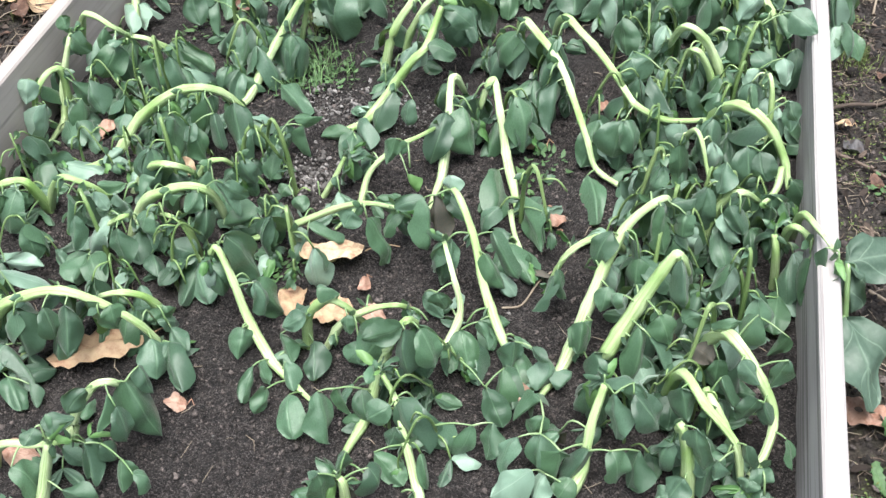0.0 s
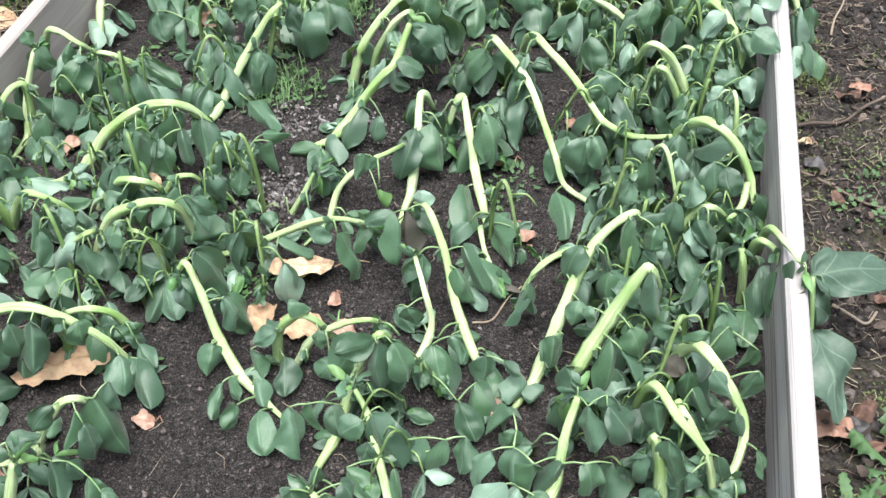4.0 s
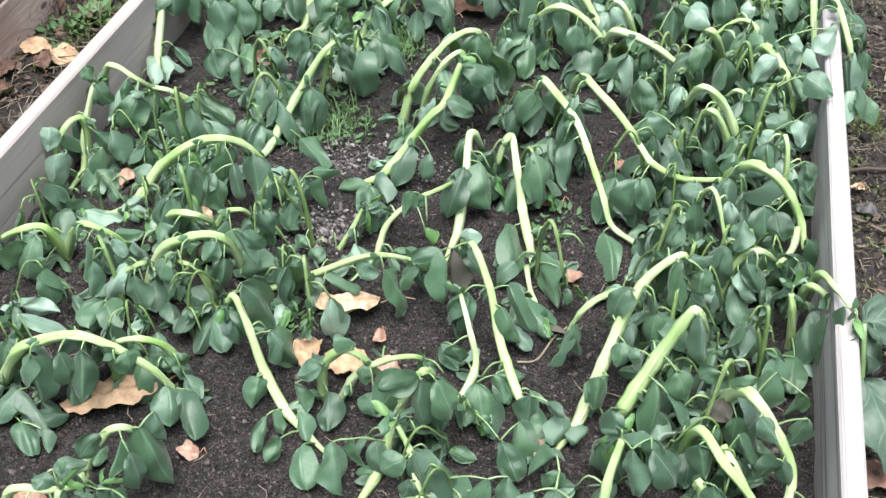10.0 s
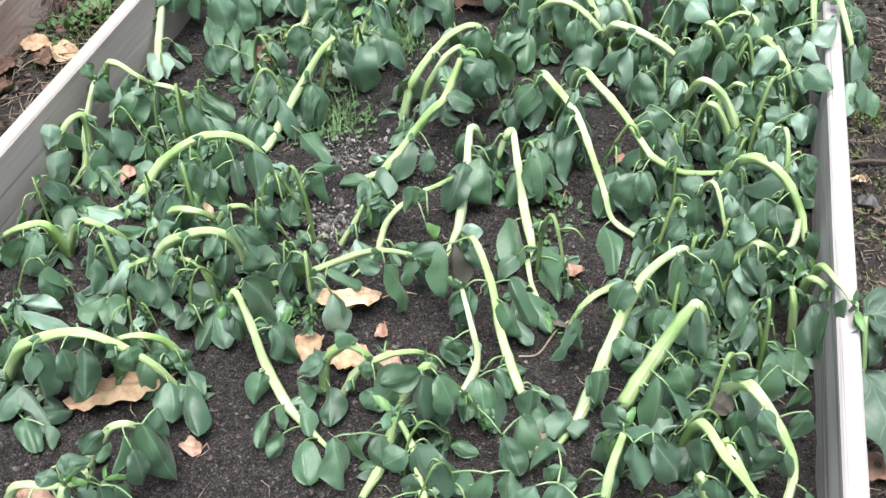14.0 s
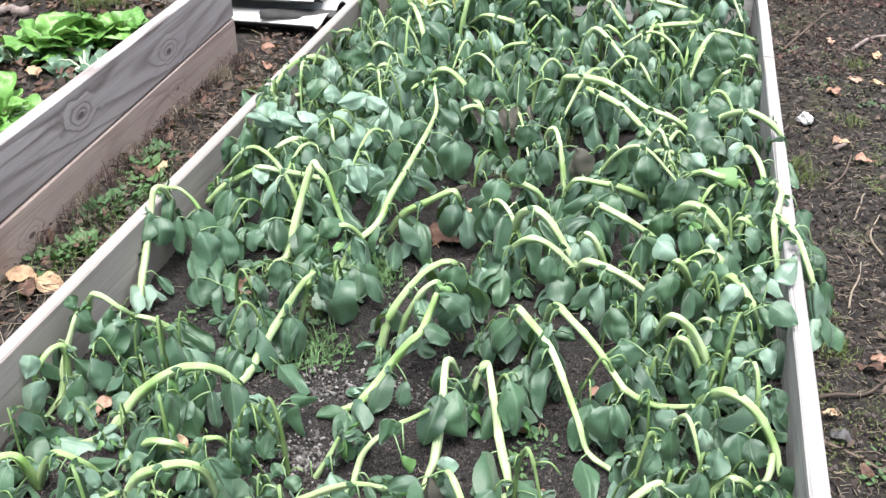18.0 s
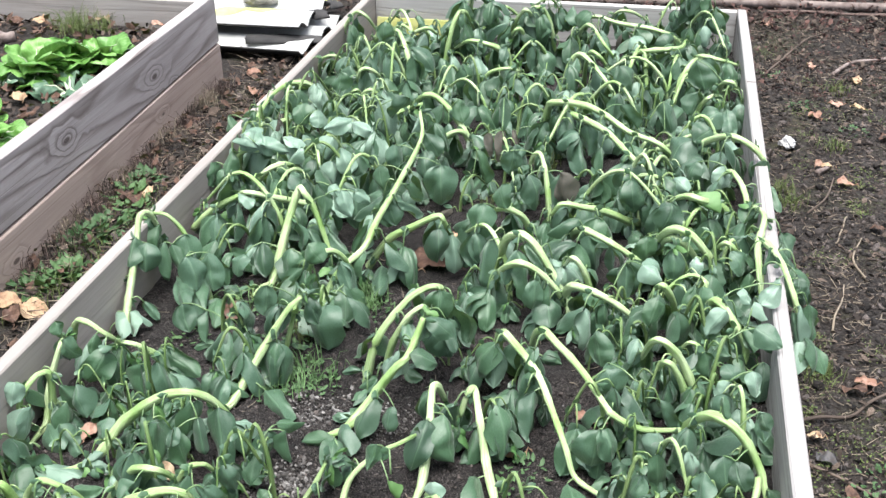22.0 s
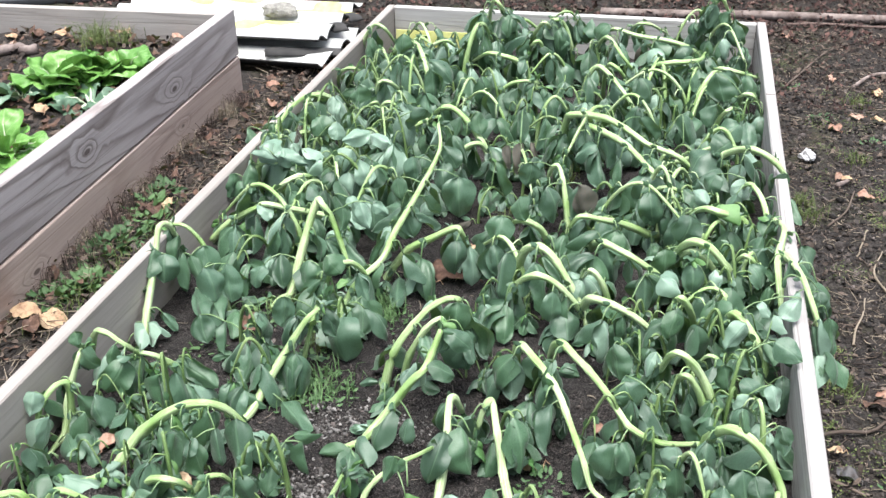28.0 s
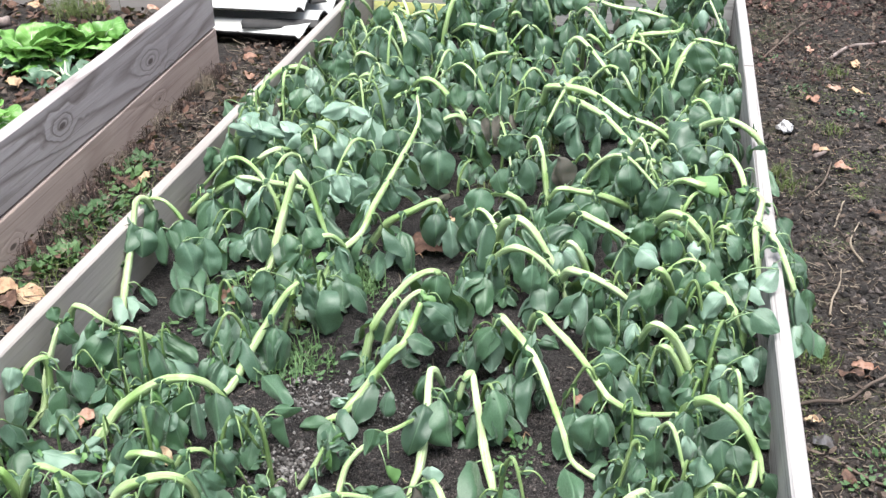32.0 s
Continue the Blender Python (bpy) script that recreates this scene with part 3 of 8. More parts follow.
# ---- leaves ----
def blade_geo(length, width, fold, curl, wave, seed, nu=6, nv=8, full=0.58, blunt=0.60):
    """A leaf blade hanging down local -z from its foot at the origin, its face to local y. Gives verts, faces, uvs.
    fold shuts it along the rib, curl bows it, wave ruffles its margin."""
    r = random.Random(seed)
    ph, ph2, ph3 = r.uniform(0, 6.28), r.uniform(0, 6.28), r.uniform(0, 6.28)
    cup, lop, hook = r.uniform(0.0, 0.95), r.uniform(-0.5, 0.5), r.uniform(-0.12, 0.30)
    twist, lean, dent = r.uniform(-0.7, 0.7), r.uniform(-0.10, 0.10), r.uniform(0.04, 0.13)
    roll = (r.uniform(-0.16, 0.22), r.uniform(-0.16, 0.22))
    peak = full / (full + blunt)
    norm = peak ** full * (1 - peak) ** blunt
    verts, uvs, faces = [], [], []
    path = [(0.0, 0.0)]        # the rib arches outwards, then hangs
    for j in range(nv):
        v = (j + 0.5) / nv
        th = 4.2 * curl * (1 - v) ** 1.4 - 2.2 * hook * v
        path.append((path[-1][0] + math.sin(th) / nv, path[-1][1] + math.cos(th) / nv))
    far = math.hypot(*path[-1])
    ca, sa = path[-1][1] / far, path[-1][0] / far
    path = [((y * ca - z * sa) / far, (z * ca + y * sa) / far) for y, z in path]
    for j in range(nv + 1):
        v = j / nv
        w = width * 0.5 * (max(0.0, v) ** full * max(0.0, 1 - v) ** blunt / norm if 0 < j < nv else 0.02)
        bow, fall = path[j][0] * length, path[j][1] * length
        for i in range(nu + 1):
            u = i / nu * 2 - 1
            shut = fold * (1 + lop * (1 if u > 0 else -1))
            ang = max(-1.2, min(1.2, shut * (0.7 + 0.3 * math.sin(ph3 + v * 3))))
            k = max(0.05, cup * (0.6 + 0.6 * math.sin(ph + v * 2.2)))
            x = math.copysign(w * math.sin(k * abs(u)) / k, u)
            y = -w * (1 - math.cos(k * u)) / k
            x, y = x * math.cos(ang), y * math.cos(ang) - abs(x) * math.sin(ang)
            y += wave * width * math.sin(ph + v * 7 + (2.5 if u > 0 else 0)) * u * u * math.sin(math.pi * v)
            y += 0.012 * length * math.sin(ph2 + (v - abs(u) * 0.35) * 20) * abs(u) * (1 - abs(u)) * 3
            y += dent * width * noise.noise(Vector((u * 1.5 + seed * 3.1, v * 3.0, ph)))
            y += 0.055 * width * noise.noise(Vector((u * 3.2, v * 6.0 + seed * 1.7, ph2))) * (0.3 + abs(u))
            y += roll[0 if u < 0 else 1] * width * abs(u) ** 4 * math.sin(math.pi * v) ** 0.6
            turn = twist * (v - 0.25)
            x, y = x * math.cos(turn) - y * math.sin(turn), x * math.sin(turn) + y * math.cos(turn) + bow
            x += 0.07 * length * math.sin(ph2 + v * 2.5) * v
            verts.append((x, y, -fall + lean * x))
            uvs.append((i / nu, v))
    for j in range(nv):
        for i in range(nu):
            a = j * (nu + 1) + i
            faces.append((a, a + 1, a + nu + 2, a + nu + 1))
    return verts, faces, uvs


def blade(name, material, *shape, **more):
    v, f, uv = blade_geo(*shape, **more)
    return smooth_mesh(name, v, f, material, uv)


def blade_set(name, material, count, seed, widths=(0.52, 0.78)):
    r = random.Random(seed)
    return [blade(name, material, 1.0, r.uniform(*widths), r.uniform(0.30, 1.15), r.uniform(0.06, 0.34), r.uniform(0.05, 0.20), seed * 50 + k, 8, 14, full=r.uniform(0.55, 0.85), blunt=r.uniform(0.52, 0.86)) for k in range(count)]


LEAVES = blade_set("leaf", BEAN_LEAF, 28, 1)
LEAVES_PALE = blade_set("leaf", BEAN_LEAF_PALE, 6, 2)
LEAVES_SICK = blade_set("leaf", BEAN_LEAF_SICK, 4, 3)
LEAVES_YOUNG = blade_set("leaf", YOUNG_LEAF, 6, 4, (0.35, 0.5))


def hang_pose(at, down, face, size):
    """The pose of a blade of that size with its foot at a point, hanging along down with its face towards face."""
    z = -Vector(down).normalized()
    y = Vector(face) - z * Vector(face).dot(z)
    y = y.normalized() if y.length > 1e-4 else z.orthogonal().normalized()
    x = y.cross(z)
    return Matrix.Translation(at) @ Matrix((x, y, z)).transposed().to_4x4() @ Matrix.Diagonal((size, size, size, 1))


def settle(at, down, size, floor):
    """Tilts a hanging direction so that a blade's tip stays over the soil."""
    down = down.normalized()
    low = (floor - at.z) / size
    if down.z < low:
        flat = Vector((down.x, down.y, 0))
        flat = flat.normalized() if flat.length > 1e-3 else Vector((0.6, -0.8, 0))
        z = max(-1.0, min(0.35, low))
        down = flat * math.sqrt(1 - z * z) + Vector((0, 0, z))
    return down


BEAN_LABEL = "frost-wilted broad bean plant with pale bent stem, drooping leaves"
plants, lines, fronds = [], [], []
# open patches of soil that no chance leaf hangs over: x, y
OPEN = ((0.05, 1.62), (-0.01, 1.65), (0.05, 1.56), (-0.13, 1.45), (-0.13, 1.37), (-0.06, 1.33), (-0.15, 1.32), (0.02, 1.49), (0.18, 1.41), (0.26, 1.73), (0.28, 1.65), (0.27, 1.59), (0.24, 1.98), (0.21, 1.89), (-0.15, 1.97), (-0.11, 1.79), (0.08, 1.67), (-0.08, 1.59), (-0.26, 1.43), (-0.29, 1.40), (0.51, 1.69), (-0.26, 1.83))
OPEN_AT = np.array(OPEN)


def crowded(p):
    """True where a chance leaf would hide a leaf that stands out or an open patch."""
    if p.y > 3.2:
        return False
    if np.hypot(OPEN_AT[:, 0] - p.x, OPEN_AT[:, 1] - p.y).min() < 0.040:
        return True
    return any(abs(foot.x + 0.5 * reach.x - p.x) < 0.028 and abs(foot.y + 0.5 * reach.y - 0.012 - p.y) < 0.034 and p.z > foot.z + 0.5 * reach.z - 0.012 for k, foot, reach, width, look_of in fronds)




def bean(girth, *ctrl, leafy=1.0, size=1.0, skip=0.0, low=False, pale=0.13, label=BEAN_LABEL):
    """A limp bean stem through the control points (cm), thick at the base, with leaves hanging from its joints."""
    n = len(plants)
    r = random.Random(1000 + n)
    x, y, z = ctrl[0]
    dx, dy = x - ctrl[1][0], y - ctrl[1][1]
    far_off = math.hypot(dx, dy)
    trail = not low and z < 16.5 and y < 242 and dy < -1.5 and far_off > 1.5
    if trail:                # the limp end lies on the soil
        reach, bend = r.uniform(5.0, 8.5), r.uniform(-0.5, 0.5)
        dx, dy = dx / far_off, dy / far_off
        tail = []
        for part_way in (1.0, 0.5, 0.0):
            px, py = x + dx * reach * part_way - dy * bend * part_way ** 2 * 3, y + dy * reach * part_way + dx * bend * part_way ** 2 * 3
            tail.append((px, py, 100 * soil_height(px * 0.01, py * 0.01) + 0.5 + 0.5 * (1 - part_way)))
        ctrl = [*tail, *ctrl[1:]]
    else:
        ctrl = [(x, y, min(z, 11.5) if z < 17.5 else z), *ctrl[1:]]
    pts = spline([[c * 0.01 for c in p] for p in ctrl], 7)
    base = pts[0].copy()
    size *= 1.12 if base.y > 2.3 else 1.0
    girth *= (1.0 if low else 1.28) if base.y > 2.3 else 1.08
    plant = thing("bean_plant", base, label, "bean plant", "bean plants in the bed")
    plants.append(plant)
    pts = [p - base for p in pts]
    run = [0.0]
    for a, b in zip(pts, pts[1:]):
        run.append(run[-1] + (b - a).length)
    total = run[-1]
    joints, s = [], r.uniform(0.015, 0.04) + skip * total
    while s < total - 0.01:
        joints.append(s)
        s += r.uniform(0.042, 0.062)
    radii = []
    for d in run:
        swell = sum(math.exp(-((d - j) / 0.006) ** 2) for j in joints)
        radii.append(girth * 0.001 * (1 - 0.48 * (d / total) ** 1.5) * (1 + 0.16 * swell) * (min(1.0, 0.32 + 0.68 * d / (reach * 0.012)) if trail else 1.0))
    stem_uv, shoots = [], []
    stem_v, stem_f = tube_geo(pts, radii, 12, 0.13, uv=stem_uv)
    if not low:
        child("stem", smooth_mesh("stem", stem_v, stem_f, STEM, stem_uv), plant)

    def spot(d):
        k = max(i for i in range(len(run)) if run[i] <= d)
        k = min(k, len(run) - 2)
        f = (d - run[k]) / max(1e-6, run[k + 1] - run[k])
        return pts[k].lerp(pts[k + 1], f), (pts[k + 1] - pts[k]).normalized()

    flip = r.choice((-1, 1))
    for i, j in enumerate(joints + [total - 0.003]):
        last = i == len(joints)
        if not last and r.random() > 0.92 * leafy:
            continue
        p, along = spot(j)
        flip = -flip
        side = along.cross(Vector((0, 0, 1)))
        side = (side.normalized() if side.length > 0.1 else Vector((1, 0, 0))) * flip
        side = (side + Vector((r.uniform(-0.6, 0.6), r.uniform(-0.8, 0.4), 0))).normalized()
        reach = r.uniform(0.012, 0.038) * size
        if last:
            side, reach = (along + Vector((r.uniform(-0.4, 0.4), r.uniform(-0.4, 0.4), -0.2))).normalized(), 0.015
        mid = p + side * reach * 0.6 + Vector((0, 0, 0.006))
        end = p + side * reach + Vector((0, 0, -reach * r.uniform(0.2, 1.0)))
        floor = soil_height(base.x + end.x, base.y + end.y) + 0.012 - base.z
        if end.z < floor:
            end.z = floor
            mid.z = max(mid.z, floor + 0.004)
        v, f = tube_geo(spline([p, mid, end], 3), [0.0013] * 7, 5)
        slots = [0] * len(f)
        uv = [(0.5, 0.5)] * len(v)
        for q in (-1, 1):      # the pair of small bracts at the joint
            bv, bf, bu = blade_geo(0.019 * size, 0.011, 0.4, 0.2, 0.0, n + i, 2, 3)
            m = hang_pose(p + side * 0.003, (along * -0.6 + side * 0.5 + Vector((0, 0, q * 0.5))), side + Vector((0, 0, 0.5)), 1.0)
            f += [tuple(c + len(v) for c in face) for face in bf]
            v += [m @ Vector(b) for b in bv]
            uv += bu
            slots += [1] * len(bf)
        for q in range(7 if last else 0):      # the bud of small crumpled leaves at the tip
            bv, bf, bu = blade_geo(r.uniform(0.016, 0.030) * size, r.uniform(0.008, 0.015), 0.9, 0.3, 0.2, n * 7 + q, 2, 5)
            m = hang_pose(end + Vector((r.uniform(-1, 1), r.uniform(-1, 1), r.uniform(0, 1))) * 0.006, along + Vector((r.gauss(0, 0.6), r.gauss(0, 0.6), r.uniform(-1.2, 0.1))), Vector((r.gauss(0, 1), r.gauss(0, 1), 0.6)), 1.0)
            f += [tuple(c + len(v) for c in face) for face in bf]
            v += [m @ Vector(b) for b in bv]
            uv += bu
            slots += [2 if q < 2 else 1] * len(bf)
        if low:            # a side shoot's stalks grow in one piece with it
            stem_f += [tuple(c + len(stem_v) for c in face) for face in f]
            stem_v += v
            stem_uv += uv
            shoots += slots
        else:
            child("leaf_stalk", smooth_mesh("leaf_stalk", v, f, [STALK, BEAN_LEAF, YOUNG_LEAF], uv, slots), plant)
        many = r.choice((2, 2, 3, 4)) if not last else r.choice((4, 5, 6))
        spread = r.uniform(0, 6.28)
        ahead = math.atan2(side.y, side.x)
        for q in range(many):
            near = (q // 2) * 0.35
            foot = end.lerp(p, near * 0.5) if not last else end
            turn = spread + q * 2.6 + r.uniform(-0.4, 0.4) if last else ahead + (1 if q % 2 else -1) * r.uniform(0.45, 1.35)
            out = Vector((math.cos(turn), math.sin(turn), 0))
            length = r.uniform(0.062, 0.100) * size * (0.75 if last else 1.0) * (1 - 0.25 * j / total)
            down = Vector((0, 0, -1)) + out * (r.uniform(0.03, 0.42) if r.random() < 0.78 else r.uniform(0.6, 1.5)) + side * 0.12
            if low:
                down = Vector((0, 0, -0.9)) + out * r.uniform(0.05, 0.34)
            length = max(0.036, min(length, (foot.z - floor + 0.006) * 1.35))
            down = settle(foot, down, length, floor - 0.006)
            face = out + Vector((r.uniform(-0.35, 0.35), r.uniform(-0.5, 0.2), 0.2))
            pool = LEAVES
            c = r.random()
            if c < pale:
                pool = LEAVES_PALE
            elif c < pale + 0.01:
                pool = LEAVES_SICK
            elif last and c > 0.88:
                pool = LEAVES_YOUNG
            if not crowded(base + foot + down * length * 0.5):
                child("leaf", r.choice(pool), plant, hang_pose(foot, down, face, length))
    if low:
        child("stem", smooth_mesh("stem", stem_v, stem_f, [STEM if girth > 4.1 else SHOOT, BEAN_LEAF, YOUNG_LEAF], stem_uv, [0] * (len(stem_f) - len(shoots)) + shoots), plant)
    lines.append([base + p for p in pts])
    return plant


WIDE = {"": blade_set("leaf", BEAN_LEAF, 26, 11, (1.0, 1.0)), "p": blade_set("leaf", BEAN_LEAF_PALE, 6, 12, (1.0, 1.0)),
        "s": blade_set("leaf", BEAN_LEAF_SICK, 3, 13, (1.0, 1.0)), "y": blade_set("leaf", YOUNG_LEAF, 3, 14, (1.0, 1.0))}
leaf_rng = random.Random(5)


def frond(k, foot, reach, width, look_of=""):
    """One large leaf by plant k; it is hung once all the stems stand."""
    fronds.append((k, Vector(foot) * 0.01, Vector(reach) * 0.01, width, look_of))


def hang_frond(near, joint, foot, reach, width, look_of):
    """A large leaf on a stalk that springs from the joint."""
    plant = plants[near]
    origin = plant.matrix_basis.translation
    foot, joint = foot - origin, joint - origin
    gap = (joint - foot).length
    if gap > 0.004:
        mid = joint.lerp(foot, 0.5) + Vector((0, 0, 0.10 * gap))
        child("leaf_stalk", smooth_mesh("leaf_stalk", *tube_geo(spline([joint, mid, foot], 4), [0.0015 - 0.00008 * i for i in range(9)], 5), STALK), plant)
    face = Vector((0.36, 0.69, 1.2)) - origin - foot + Vector((0, 0, 0.4))
    face = Matrix.Rotation(leaf_rng.uniform(-0.85, 0.85), 3, -reach.normalized()) @ face
    m = hang_pose(foot, reach, face, 1.0) @ Matrix.Diagonal((width * 0.0118, 0.5 * (width * 0.01 + reach.length), reach.length, 1))
    child("leaf", leaf_rng.choice(WIDE[look_of]), plant, m)


def hang_all():
    """Hangs the leaves nearest to a stem first; later ones may share their stalks."""
    stems = np.array([p for pts in lines for p in pts])
    owner = [q for q, pts in enumerate(lines) for p in pts]
    near = []
    for k, foot, reach, width, look_of in fronds:
        d = np.linalg.norm(stems - np.array(foot), axis=1) + np.where(np.array(owner) == k, 0.0, 0.008)
        i = int(d.argmin())
        near.append((float(d[i]), owner[i], Vector(stems[i]), foot, reach, width, look_of))
    feet = []
    for gap, own, joint, foot, *rest in sorted(near, key=lambda e: e[0]):
        for q, p in feet:
            if (p - foot).length + 0.006 < gap:
                gap, own, joint = (p - foot).length, q, p
        hang_frond(own, joint, foot, *rest)
        feet.append((own, foot))
        reach, width, look_of = rest
        for turn in (leaf_rng.uniform(0.6, 1.5), -leaf_rng.uniform(0.6, 1.5)):       # the other leaflets of the same leaf
            other = Matrix.Rotation(turn, 3, "Z") @ reach * leaf_rng.uniform(0.75, 1.0) + Vector((0, 0.008, -0.010))
            tip = foot + other
            tip.z = max(tip.z, soil_height(tip.x, tip.y) + 0.006)
            other = tip - foot
            if width > 2.4 and foot.y < 2.5 and leaf_rng.random() < 0.75 and 0.02 < other.length < 0.072 and not crowded(foot + other * 0.6):
                hang_frond(own, foot, foot, other, width * leaf_rng.uniform(0.8, 1.0), look_of)


# leaves that stand out: plant, foot (cm), reach to the tip (cm), width (cm)
frond(77, (-54.5, 183.5, 21.6), (-1.1, -2.3, -5.5), 4.6, 'p')
frond(77, (-55.9, 184.1, 25.7), (-0.7, -1.9, -3.4), 3.2, 'p')
frond(75, (-47.8, 196.7, 24.4), (-2.2, -2.5, -5.2), 4.7)
frond(75, (-47.8, 196.7, 24.4), (0.7, -0.2, -7.1), 4.3)
frond(76, (-41.3, 195.1, 23.4), (0.7, -1.0, -5.7), 4.6)
frond(76, (-39.1, 200.1, 22.9), (5.3, 0.1, -4.3), 4.2)
frond(74, (-53.1, 193.7, 27.6), (2.8, 0.3, -2.8), 3.3)
frond(74, (-54.4, 194.6, 30.2), (0.9, -0.5, -2.0), 2.8)
frond(77, (-51.6, 188.3, 22.7), (3.3, 0.7, -6.1), 3.7)
frond(77, (-52.5, 187.4, 19.4), (4.3, -2.9, -3.3), 4.2)
frond(74, (-52.8, 185.2, 17.2), (4.8, -4.1, -1.1), 3.8)
frond(77, (-48.2, 183.2, 17.2), (3.4, -2.6, -0.7), 2.8)
frond(64, (-56.7, 216.1, 18.5), (2.9, -4.9, -2.5), 3.8, 'p')
frond(64, (-54.5, 216.9, 18.3), (2.6, -4.3, -2.3), 2.7, 'p')
frond(75, (-49.7, 197.7, 26.4), (-0.7, -1.6, -3.3), 2.1)
frond(77, (-50.2, 176.0, 17.3), (8.0, -0.1, -1.2), 4.1, 'p')
frond(78, (-42.2, 177.6, 17.2), (3.6, -0.2, -1.2), 2.7, 'p')
frond(78, (-40.6, 179.9, 17.8), (-1.8, -3.2, -0.3), 1.8, 'p')
frond(77, (-51.8, 175.4, 17.2), (2.2, -4.6, -0.9), 4.1)
frond(78, (-32.0, 181.0, 24.5), (0.7, -1.4, -7.2), 4.3)
frond(78, (-34.3, 181.9, 24.0), (1.4, -1.4, -4.0), 2.6)
frond(78, (-38.3, 180.9, 18.9), (1.7, -1.5, -3.1), 2.2)
frond(78, (-26.5, 182.5, 27.6), (-0.5, -1.1, -5.6), 4.2)
frond(78, (-25.2, 181.5, 25.5), (1.6, -1.7, -5.2), 3.3)
frond(78, (-27.4, 179.6, 24.9), (-1.6, -1.5, -2.2), 2.5)
frond(79, (-47.5, 163.6, 23.1), (-1.2, -2.7, -6.3), 5.0)
frond(79, (-47.2, 162.2, 18.0), (3.2, -3.1, -1.9), 3.8)
frond(79, (-48.9, 162.3, 23.0), (-2.2, -2.0, -4.4), 4.2)
frond(80, (-40.0, 164.0, 23.0), (-0.2, -2.1, -5.5), 4.5)
frond(80, (-37.9, 164.5, 22.3), (1.0, -0.3, -4.4), 2.4)
frond(80, (-37.2, 165.7, 22.4), (1.7, -0.4, -2.7), 1.6, 'p')
frond(80, (-35.9, 167.8, 20.2), (1.2, 1.0, -4.2), 1.7, 'p')
frond(81, (-37.2, 173.1, 17.4), (-2.3, -3.1, 1.6), 3.1)
frond(81, (-29.5, 169.3, 23.1), (-1.5, -2.1, -2.2), 3.2)
frond(84, (-30.7, 159.3, 22.7), (0.4, -1.6, -5.2), 3.5)
frond(83, (-30.9, 163.8, 17.8), (1.9, -4.4, -1.8), 4.1)
frond(84, (-36.2, 158.9, 17.2), (0.5, -5.1, -0.5), 4.5)
frond(84, (-35.8, 158.8, 17.2), (3.9, -3.9, -0.8), 3.6)
frond(83, (-18.8, 166.6, 26.7), (2.8, -0.5, -5.4), 3.4)
frond(83, (-18.1, 167.0, 25.9), (2.7, 1.5, -2.9), 2.3)
frond(83, (-20.6, 164.5, 26.0), (-1.5, -2.1, -1.9), 2.7)
frond(83, (-19.8, 164.2, 23.6), (-0.6, -2.0, -4.7), 2.8)
frond(83, (-19.1, 166.4, 18.8), (5.5, 1.2, 1.4), 3.5)
frond(86, (-12.9, 155.2, 28.9), (2.9, 1.2, -8.4), 4.6)
frond(85, (-21.4, 161.8, 17.2), (-3.6, -0.2, 1.9), 3.5)
frond(85, (-21.4, 161.2, 17.2), (-3.0, -5.5, -0.6), 3.5)
frond(85, (-20.9, 160.8, 17.2), (0.6, -7.4, -1.1), 3.5)
frond(85, (-20.6, 160.8, 17.2), (3.5, -6.2, -1.2), 3.9)
frond(85, (-20.4, 161.4, 17.2), (2.6, -1.2, -1.0), 3.0)
frond(86, (-8.9, 152.5, 23.9), (1.5, -1.5, -4.0), 3.9)
frond(85, (-26.3, 161.6, 24.4), (-1.0, -1.6, -2.5), 3.8)
frond(83, (-27.7, 160.6, 17.2), (2.4, -3.4, -0.7), 3.2)
frond(87, (-43.7, 152.4, 21.0), (4.1, 1.6, -1.9), 2.7, 'p')
frond(87, (-36.8, 144.0, 29.2), (4.1, 2.6, -5.1), 2.5, 'p')
frond(78, (-16.4, 181.7, 21.0), (-0.2, -3.7, -3.9), 3.3)
frond(94, (-13.3, 176.7, 17.9), (-0.9, -1.3, -1.1), 2.5)
frond(83, (-14.9, 170.3, 21.0), (1.5, -0.6, -3.5), 2.8)
frond(82, (-19.3, 175.4, 22.6), (1.4, -0.1, -4.5), 2.9)
frond(72, (-22.5, 200.3, 17.2), (6.6, -7.2, 0.0), 4.6)
frond(78, (-15.8, 187.7, 21.0), (3.4, 3.3, -1.6), 2.0)
frond(78, (-16.5, 186.0, 21.0), (0.6, -2.1, -3.6), 3.9)
frond(94, (-14.1, 186.4, 21.0), (1.1, -0.9, -5.1), 3.0)
frond(60, (-7.8, 190.6, 17.2), (0.8, -6.2, -1.1), 3.5)
frond(60, (-7.7, 193.9, 17.3), (3.2, -5.9, -1.1), 3.1)
frond(95, (1.6, 181.9, 24.5), (-1.1, -1.6, -3.7), 2.8)
frond(60, (0.4, 195.7, 20.8), (-0.5, -2.2, -3.4), 3.0)
frond(61, (9.2, 191.2, 23.9), (1.8, -2.9, -6.4), 6.2)
frond(62, (16.5, 193.4, 25.1), (1.6, -3.6, -7.4), 4.6)
frond(57, (21.6, 199.5, 24.0), (-0.3, -4.5, -6.4), 5.1)
frond(61, (6.9, 190.2, 23.4), (-1.2, -4.7, -6.1), 3.7)
frond(62, (15.2, 186.2, 17.0), (0.9, -10.7, 0.0), 4.6)
frond(96, (12.0, 171.4, 28.4), (0.2, -1.2, -2.6), 2.8, 'p')
frond(96, (10.4, 169.3, 26.6), (0.6, -1.5, -9.0), 3.5, 's')
frond(93, (4.5, 169.4, 23.2), (4.1, 0.9, 1.7), 1.9)
